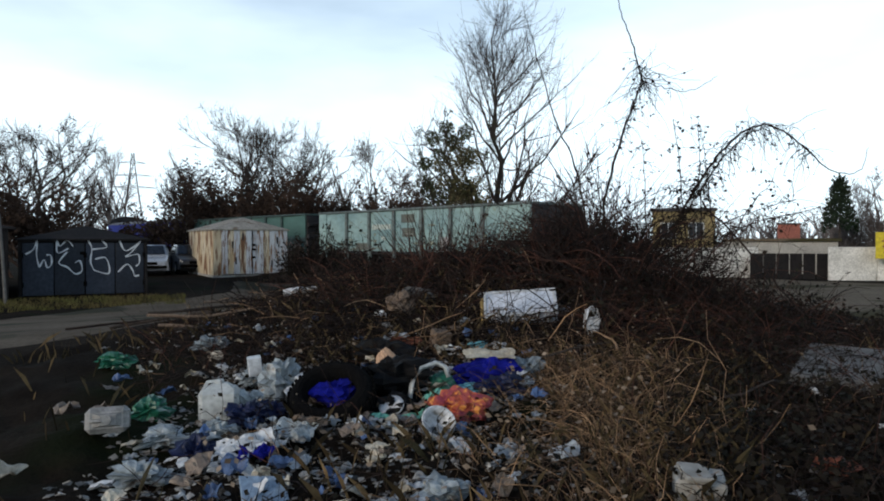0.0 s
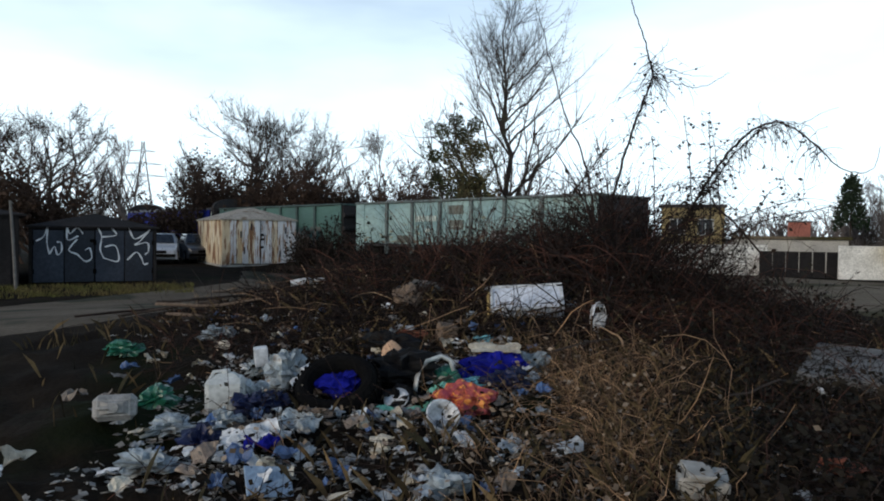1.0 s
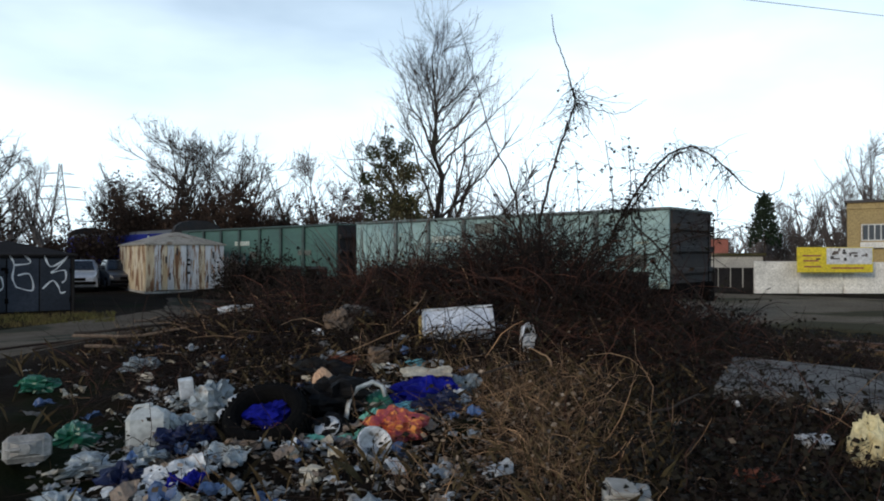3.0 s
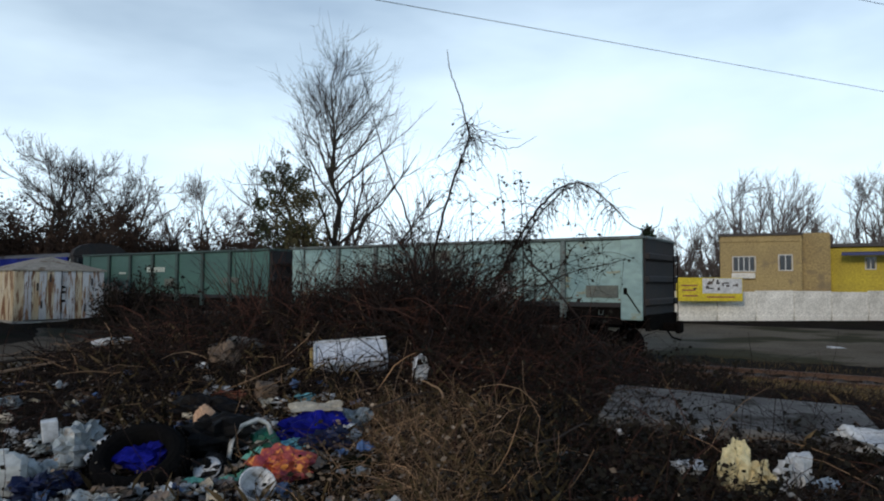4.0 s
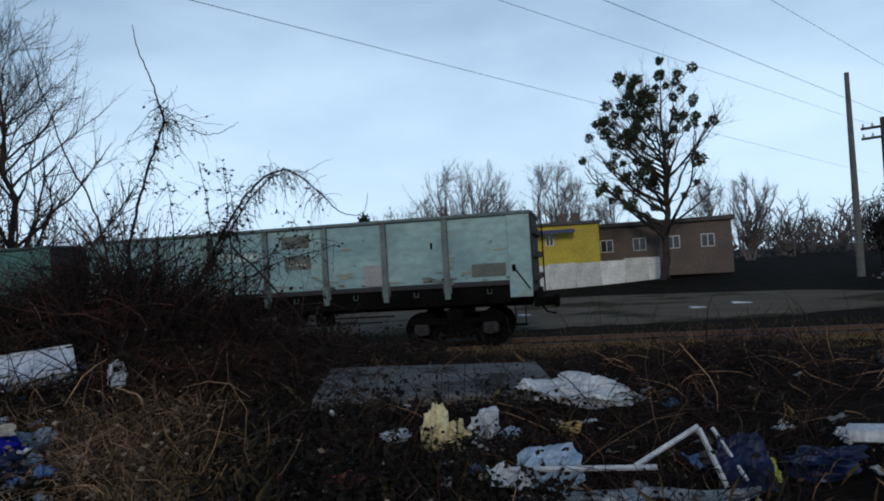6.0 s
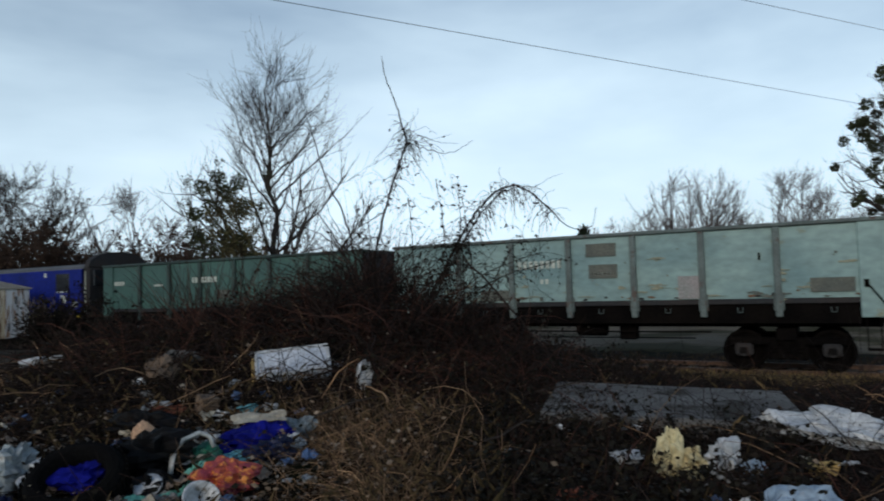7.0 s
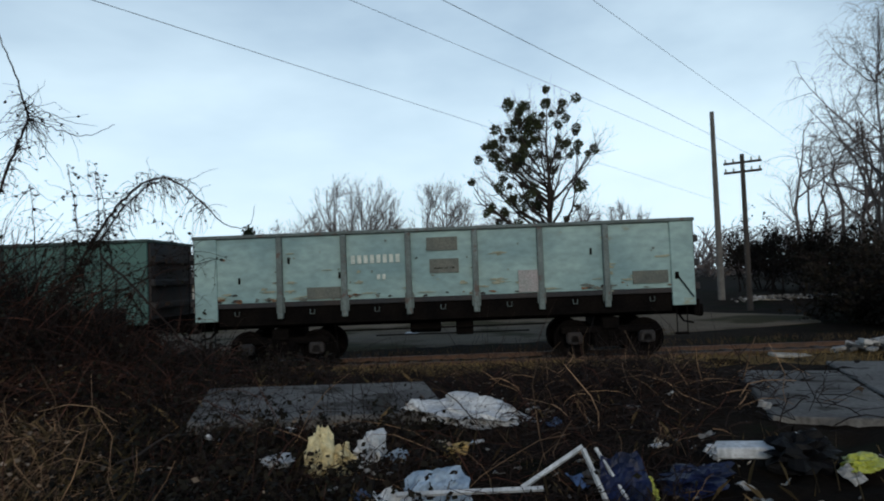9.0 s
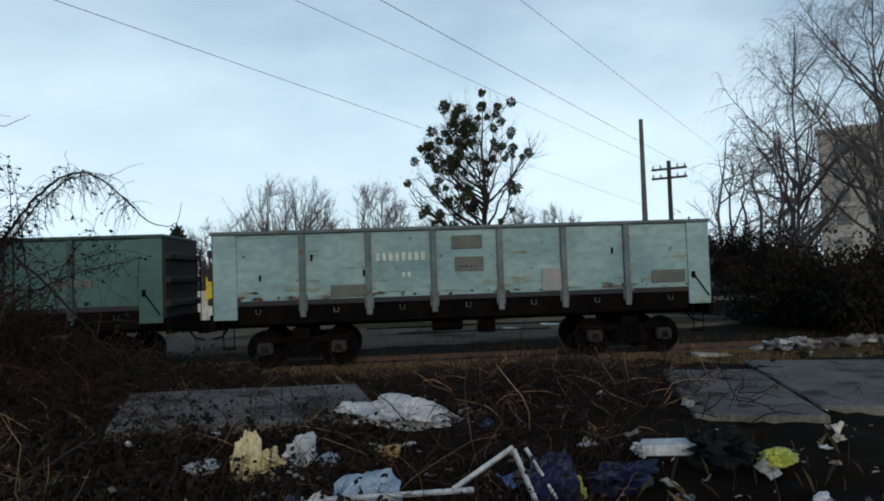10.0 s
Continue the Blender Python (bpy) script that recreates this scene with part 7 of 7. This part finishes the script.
def smalls():
    canister(lay(-1.76, 5.36, 12, up=-0.02), 0.30, 0.22, 0.33, PL_CLEAR, "cloudy empty plastic canister standing in rubbish")
    canister(lay(-2.42, 4.95, 20, 78, 0, up=0.10), 0.28, 0.18, 0.26, LITTER[4], "grey plastic canister lying on its side")
    tyre(pose(-0.90, 5.45, rise(-0.92, 5.45) + 0.18, 30, -12, 10), "worn black car tyre tilted in rubbish")
    tyre(pose(-0.52, 5.78, rise(-0.55, 5.72) + 0.03, 6, 8, 40), "worn black car tyre lying in rubbish")
    solo("cloth", crumpled(0.36, 0.24, 0.17, 201, 0.35), PL_BLUE, lay(-0.86, 5.58, 25, 14, -8, 0.12), "royal blue cloth stuffed inside a tyre", "cloth", "rubbish on the heap")
    solo("rubbish_bag", crumpled(0.42, 0.26, 0.17, 202, 0.4), PL_BLACK, lay(-0.42, 5.5, 12, up=0.0), "torn black rubbish bag beside a tyre", "rubbish bag", "rubbish on the heap")
    for i, (x, y, w) in enumerate(((-1.5, 5.12, 0.22), (-1.62, 4.45, 0.2))):
        solo("plastic_bag", crumpled(w, w * 0.8, w * 0.7, 210 + i, 0.5), PL_NAVY, lay(x, y, i * 40, up=0.02), "torn dark navy plastic bag among rubbish", "plastic bag", "rubbish on the heap")
    # box and paper
    solo("carton", Shape().box(-0.06, 0.06, -0.05, 0.05, 0, 0.17, 0.006), PL_WHITE, lay(-1.72, 6.25, 20, 4, -6, 0.17), "small white carton among bags", "carton", "rubbish on the heap")
    solo("carton", Shape().box(-0.08, 0.08, -0.06, 0.06, 0, 0.1, 0.006), PL_WHITE, lay(-1.2, 5.9, -25, 12, 16, 0.16), "small white carton among bags", "carton", "rubbish on the heap")
    solo("paper", sheet(0.46, 0.22, 3, 0.02), LITTER[5], lay(0.42, 6.5, 4, 14, 0, 0.30), "long cream paper strip on blue blanket", "paper", "rubbish on the heap")
    # basin, plate, plastic pieces
    b = Shape().lathe([(0.0, 0.0), (0.10, 0.0), (0.13, 0.03), (0.16, 0.15), (0.175, 0.155), (0.165, 0.165), (0.152, 0.155), (0.12, 0.035), (0.0, 0.02)], 24)
    solo("basin", b, PL_WHITE, lay(-0.08, 4.98, 15, 48, 8, 0.06) @ Matrix.Diagonal((0.74, 0.74, 0.74, 1)), "white plastic basin tipped on its side", "basin", "rubbish on the heap", smooth_it=True)
    p = Shape().lathe([(0.0, 0.0), (0.06, 0.0), (0.10, 0.018), (0.102, 0.024), (0.06, 0.008), (0.0, 0.008)], 20)
    solo("plate", p, PL_WHITE, lay(-0.42, 5.42, 0, 40, -14, 0.09), "white plastic plate on the heap", "plate", "rubbish on the heap", smooth_it=True)
    solo("plastic_tray", sheet(0.34, 0.12, 9, 0.02), PL_MINT, lay(-0.26, 5.38, 15, 10, -6, 0.02), "flattened mint green plastic tray", "tray", "rubbish on the heap")
    solo("plastic_tray", sheet(0.16, 0.12, 19, 0.02), PL_MINT, lay(-0.5, 5.3, 40, 10, 6, 0.02), "broken mint green plastic tray", "tray", "rubbish on the heap")
    solo("hose", Shape().tube([(-0.30, 5.72, 0.30), (-0.28, 5.75, 0.48), (-0.2, 5.82, 0.60), (-0.08, 5.86, 0.64), (0.0, 5.88, 0.60), (0.03, 5.84, 0.52)], 0.02, 8), PL_CLEAR, pose(0, 0, 0.02), "bent pale plastic hose over rubbish", "hose", "rubbish on the heap", smooth_it=True)
    solo("cloth", sheet(0.36, 0.20, 14, 0.05), PL_WHITE, lay(-1.30, 4.44, 20, 10, 0, 0.01), "dirty white cloth spread on rubbish", "cloth", "rubbish on the heap")
    solo("cloth", sheet(0.28, 0.2, 24, 0.05), PL_GREY, lay(-1.05, 4.72, -20, 10, 0, 0.01), "grey film spread on rubbish", "plastic film", "rubbish on the heap")
    solo("cloth", sheet(0.34, 0.13, 34, 0.03), PL_WHITE, lay(-1.46, 4.2, 24, 4, 0, 0.02), "white cloth end on rubbish", "cloth", "rubbish on the heap")
    solo("wrapper", sheet(0.2, 0.12, 44, 0.04), PL_BLUE, lay(-1.18, 4.25, 0, 10, 0, 0.03), "bright blue wrapper on the heap", "wrapper", "rubbish on the heap")
    solo("panel", Shape().box(-0.13, 0.13, -0.1, 0.1, 0, 0.012, 0.003), PL_LBLUE, lay(-1.0, 3.75, 30, 35, 10, 0.05), "broken pale plastic panel", "panel", "rubbish on the heap")
    solo("carton", Shape().box(-0.10, 0.10, -0.08, 0.08, 0, 0.17, 0.006), CARD, lay(-0.06, 7.6, 25, 12, 8, 0.0), "soaked brown cardboard box", "cardboard box", "rubbish on the heap")
    c = thing("concrete_block", lay(1.36, 3.72, -14, 8, 2, 0.0), "broken pale concrete block in dead stems", "block")
    part("body", Shape().box(-0.13, 0.13, -0.10, 0.10, 0, 0.19, 0.015), CONCRETE, c)
    part("broken_lid", Shape().box(-0.13, 0.02, -0.12, 0.06, 0.198, 0.225, 0.006, pose(0, 0, 0, 0, 5, 12)), CONCRETE, c, "broken slab on top")
    tb = thing("torn_bag", lay(1.66, 7.78, -10, 0, 0, 0.05), "torn pale plastic bag snagged on twigs", "plastic bag", "rubbish on the heap")
    strip = random.Random(66)
    for k in range(7):
        a, w = strip.uniform(0, 6.28), strip.uniform(0.06, 0.13)
        ring = [(math.cos(a) * w * math.cos(q) + strip.gauss(0, 0.012), math.sin(a) * w * math.cos(q), 0.17 + 0.15 * math.sin(q) + strip.gauss(0, 0.015)) for q in [0.5 * i for i in range(strip.randint(7, 12))]]
        part("strip", Shape().tube(ring, 0.011, 4, flat=0.25), LITTER[0], tb)
    part("film", sheet(0.14, 0.16, 67, 0.05), LITTER[0], tb, m=pose(0.02, 0, 0.12, 70, 10, 0))
    # boards and branches
    rng = random.Random(17)
    for i in range(9):
        x, y = -3.4 + rng.uniform(-0.6, 1.6), 9.9 + rng.uniform(-1.2, 0.8)
        l = rng.uniform(0.6, 1.5)
        solo("branch", Shape().tube(arc(rng, (-l / 2, 0, 0), (1, 0, 0.03), l, 0.0, 5, 0.06), [0.022, 0.024, 0.022, 0.02, 0.016, 0.012], 6), [CARD, BARK, BARK][i % 3], lay(x, y, rng.uniform(-60, 60), 0, rng.uniform(-4, 4), 0.10), "weathered broken branch on the heap", "branch", "branches on the heap")
    solo("branch", Shape().tube(arc(rng, (-0.22, 0, 0), (1, 0, 0.12), 0.5, 0.02, 5, 0.1), [0.05, 0.05, 0.055, 0.045, 0.04, 0.02], 8), LITTER[0], lay(-2.05, 9.75, 20, up=0.1), "pale bleached log on the heap", "log")
    solo("branch", Shape().tube(arc(rng, (-0.9, 0, 0), (1, 0.1, 0.1), 1.9, 0.03, 7, 0.12), [0.018] * 5 + [0.012, 0.01, 0.006], 6), TWIG, lay(-4.2, 9.4, 10, up=0.08), "dark fallen branch on the road's edge", "branch", "branches on the heap")
    for x, y, rz, l, up in ((1.25, 6.55, 24, 0.75, 0.24), (1.15, 6.3, -6, 0.6, 0.14), (1.6, 6.6, 88, 0.5, 0.3), (0.05, 7.45, 60, 0.5, 0.2), (5.8, 3.6, -25, 1.5, 0.15), (6.4, 3.3, 30, 0.9, 0.15), (2.6, 5.4, 10, 0.9, 0.25), (3.6, 6.9, -20, 0.8, 0.2)):
        solo("branch", Shape().tube(arc(rng, (-l / 2, 0, 0), (1, 0, 0.1), l, 0.04, 5, 0.12), [0.011, 0.011, 0.010, 0.009, 0.007, 0.004], 5), STRAW if l < 0.7 else BARK, lay(x, y, rz, 0, -8, up), "pale dry branch among dead stems", "branch", "branches on the heap")
    # right side: slabs, foam, broken window frame
    solo("mattress", crumpled(1.0, 0.5, 0.24, 71, 0.34), PL_WHITE, lay(5.22, 4.58, -48, 16, 10, 0.0), "dirty white padded mattress piece, slumped", "mattress")
    s = Shape().box(-1.15, 1.3, -0.75, 0.78, 0, 0.14, 0.03)
    solo("concrete_slab", s, SLABC, lay(4.40, 6.05, -34, 3, 2, 0.03), "broken grey concrete slab among twigs", "slab")
    solo("concrete_slab", Shape().box(-0.26, 0.24, -0.2, 0.18, 0, 0.1, 0.02), SLABC, lay(3.75, 6.5, -30, 3, 3, 0.0), "broken grey concrete slab among twigs", "slab")
    w = thing("broken_frame", lay(3.42, 2.86, -46, 6, 0, 0.03), "broken white plastic window frame with torn film", "window frame")
    def bar(a, b, r=0.017, mat=PL_WHITE):
        part("bar", Shape().tube([a, b], r, 4), mat, w)
    bar((-0.55, 0.05, 0.12), (0.35, 0.02, 0.14))
    bar((0.22, 0.06, 0.13), (0.62, 0.16, 0.34))
    bar((0.62, 0.15, 0.33), (0.74, 0.0, 0.02))
    bar((0.70, 0.16, 0.33), (0.86, 0.02, 0.05), 0.012)
    bar((-0.60, -0.05, -0.02), (-0.05, -0.12, 0.02))
    part("torn_film", sheet(0.40, 0.27, 5, 0.05), PL_LBLUE, w, "torn pale blue film", pose(-0.30, 0.16, 0.06, 38, -8, 8))
    part("torn_film", sheet(0.34, 0.2, 6, 0.05), PL_WHITE, w, "torn white film", pose(-0.56, 0.0, 0.02, 20, 10, 40))
    part("dark_sheet", sheet(0.30, 0.34, 7, 0.04), PL_NAVY, w, "dark blue sheet", pose(0.86, 0.12, 0.1, 50, 0, 10))
    part("yellow_edge", sheet(0.09, 0.16, 8, 0.03), PL_YELLOW, w, "yellow film edge", pose(1.0, 0.12, 0.05, 35, 10, 10))
    part("grey_sheet", sheet(1.1, 0.22, 11, 0.03), PL_GREY, w, "grey film sheet", pose(0.3, -0.16, -0.02, 10, 0, 0))
    f = thing("foam_board", lay(5.50, 1.98, -66, 4, -3, 0.06), "chipped white polystyrene board on rubbish", "foam board")
    part("board", Shape().box(-0.32, 0.30, -0.09, 0.09, 0, 0.085, 0.01), PL_WHITE, f)
    part("chipped_end", crumpled(0.12, 0.16, 0.1, 33, 0.4), PL_WHITE, f, m=pose(-0.33, 0, -0.01))


def litter():
    """Loose scraps over the dump: the larger ones singly, the rest as one mass."""
    rng = random.Random(40)
    shapes = [sheet(0.16, 0.11, 60 + i, 0.03 + 0.006 * (i % 4), 5).mesh("scrap", LITTER[i % 6]) for i in range(18)] + [crumpled(0.13, 0.10, 0.06, 80 + i, 0.5, 10, 6).mesh("scrap", LITTER[i % 6]) for i in range(6)]
    names = {0: "pale dirty plastic scrap", 1: "cloudy film scrap", 2: "brown wet card scrap", 3: "dull blue plastic scrap", 4: "grey dirty scrap", 5: "cream paper scrap"}
    for i in range(345):
        if i >= 255:
            x, y = (rng.gauss(-0.25, 0.4), rng.uniform(3.5, 5.3)) if i % 2 else (rng.gauss(-0.2, 0.6), rng.uniform(6.7, 8.3))
        elif i < 160:
            x, y = rng.gauss(-0.95, 0.85), rng.uniform(3.5, 6.9)
        elif i < 205:
            x, y = rng.uniform(-3.4, 1.6), rng.uniform(6.6, 9.2)
        else:
            az, d = rng.uniform(22, 82), rng.uniform(4.2, 9)
            x, y = d * math.sin(radians(az)), d * math.cos(radians(az))
        if on_road(x, y) > 0.3:
            continue
        me = rng.choice(shapes)
        k = LITTER.index(me.materials[0])
        ob = solo("scrap", me, None, lay(x, y, rng.uniform(0, 360), rng.uniform(-25, 25), rng.uniform(-25, 25), rng.uniform(0.0, 0.05)), names[k] + " on the heap", "scrap", "scraps of rubbish")
        f = rng.uniform(0.5, 1.35) * (0.75 if i > 205 else 0.85)
        ob.scale = (f, f, f)
    s = Shape()
    for i in range(5200):
        if i < 2300:
            x, y = rng.gauss(-0.9, 1.1), rng.uniform(3.2, 7.3)
        elif i < 3500:
            x, y = rng.uniform(-4.2, 2.5), rng.uniform(3.2, 9.6)
        else:
            az, d = rng.uniform(5, 85), rng.uniform(3.4, 10)
            x, y = d * math.sin(radians(az)), d * math.cos(radians(az))
        if on_road(x, y) > 0.2 or (x < -2.3 and y < 8.2) or (x > 1.6 and rng.random() < 0.75):
            continue
        z, r = rise(x, y) + lumps(x, y) + 0.008, rng.uniform(0.008, 0.035)
        a, t = rng.uniform(0, 6.28), rng.gauss(0, 0.4)
        p = [(x + r * math.cos(a + q), y + r * math.sin(a + q) * rng.uniform(0.5, 1), z + r * t * math.cos(q) + 0.012 * rng.random()) for q in (0, 1.6, 3.1, 4.7)]
        s.add(p + [(px, py, pz - 0.006) for px, py, pz in p], [(0, 1, 2, 3), (7, 6, 5, 4), (0, 4, 5, 1), (1, 5, 6, 2), (2, 6, 7, 3), (3, 7, 4, 0)])
    solo("small_rubbish", s, CHIPS, pose(0, 0, 0), "countless small chips of rubbish in soil", "rubbish", kind="stuff")


def pavement():
    """Old road slabs and the rubble heaps past them."""
    pv = thing("pavement", pose(0, 0, 0), "worn grey concrete road slabs, cracked", "pavement", kind="structure")
    ang = math.degrees(math.atan2(1.55, 3.1))
    u, v = Vector((math.cos(radians(ang)), math.sin(radians(ang)))), Vector((-math.sin(radians(ang)), math.cos(radians(ang))))
    o = Vector((7.97, 1.55))
    for i, (a, b, w, l) in enumerate(((-0.5, 0.03, 1.2, 3.1), (0.0, -1.93, 1.9, 3.6), (0.25, -3.9, 1.9, 3.4))):
        c = o + u * (a + l / 2) + v * (b + w / 2)
        h = rise(c.x, c.y)
        tilt = math.degrees(math.atan2(rise(*(c + u)) - rise(*(c - u)), 2.0))
        part("slab", Shape().box(-l / 2, l / 2, -w / 2, w / 2, -0.16, 0.04, 0.015), SLABC, pv, m=pose(c.x, c.y, h + 0.02, 0, -tilt, ang))
    rng = random.Random(61)
    heaps = [(15.8, 9.4, 1.1, 50), (16.2, 11.4, 1.5, 90), (16.4, 13.4, 1.8, 100), (15.6, 15.3, 1.8, 90), (45, 19.0, 1.6, 40), (45.5, 21.0, 1.8, 50), (45, 23.5, 1.8, 50), (45, 26, 1.8, 50)]
    for k, (n, s0, spread, count) in enumerate(heaps):
        s = Shape()
        cx, cy = along(n, s0)
        for i in range(count):
            x, y = cx + rng.gauss(0, spread * 0.5), cy + rng.gauss(0, spread * 0.4)
            q = math.exp(-((x - cx) ** 2 + (y - cy) ** 2) / spread ** 2)
            w = rng.choice((rng.uniform(0.03, 0.10), rng.uniform(0.06, 0.22)))
            s.box(-w, w, -w * rng.uniform(0.3, 0.9), w * 0.7, -0.04, rng.uniform(0.02, 0.08), 0.012, pose(x, y, rise(x, y) + 0.22 * q, rng.gauss(0, 22), rng.gauss(0, 22), rng.uniform(0, 360)))
        solo("rubble", s, STONE if k % 2 else CHIPS, pose(0, 0, 0), "heap of pale broken rubble and boards", "rubble", "rubble heaps by the rails", kind="stuff")
    for i, (n, s0, l, mat) in enumerate(((15.4, 7.2, 0.9, CONCRETE), (15.9, 9.4, 0.5, PL_LBLUE), (16.0, 11.4, 0.9, LITTER[5]), (45.2, 20.0, 1.8, LITTER[5]), (45.6, 22.4, 2.0, PL_WHITE), (44.8, 24.6, 1.6, PL_WHITE), (29.5, -2.0, 0.6, PL_WHITE), (29.5, 5.0, 0.7, PL_WHITE), (31, 7, 0.8, LITTER[0]))):
        x, y = along(n, s0)
        solo("board", Shape().box(-l / 2, l / 2, -0.14, 0.14, 0, 0.07, 0.012), mat, pose(x, y, rise(x, y) + 0.14 * (n < 25 and n > 15.5), 4, 5, rng.uniform(-60, 20)), "pale broken board by the rails", "board", "boards by the rails")


bags()
fridge()
smalls()
litter()
pavement()


# ------------------------------------------------------------------ what moves
def motions():
    speed, start = 2.303, -14.71
    turn = -math.degrees(AZ)
    times = [i / 4 for i in range(41)]
    for ob, off in TRAIN:
        walk(ob, [(t, pose(*along(MID, start + speed * t + off), RAIL_Z, 0, 0, turn)) for t in times])
    for w in WHEELS:
        home = w.matrix_basis.translation.copy()
        walk(w, [(t, pose(*home, 0, math.degrees(speed * t / 0.475), 0)) for t in times])


motions()
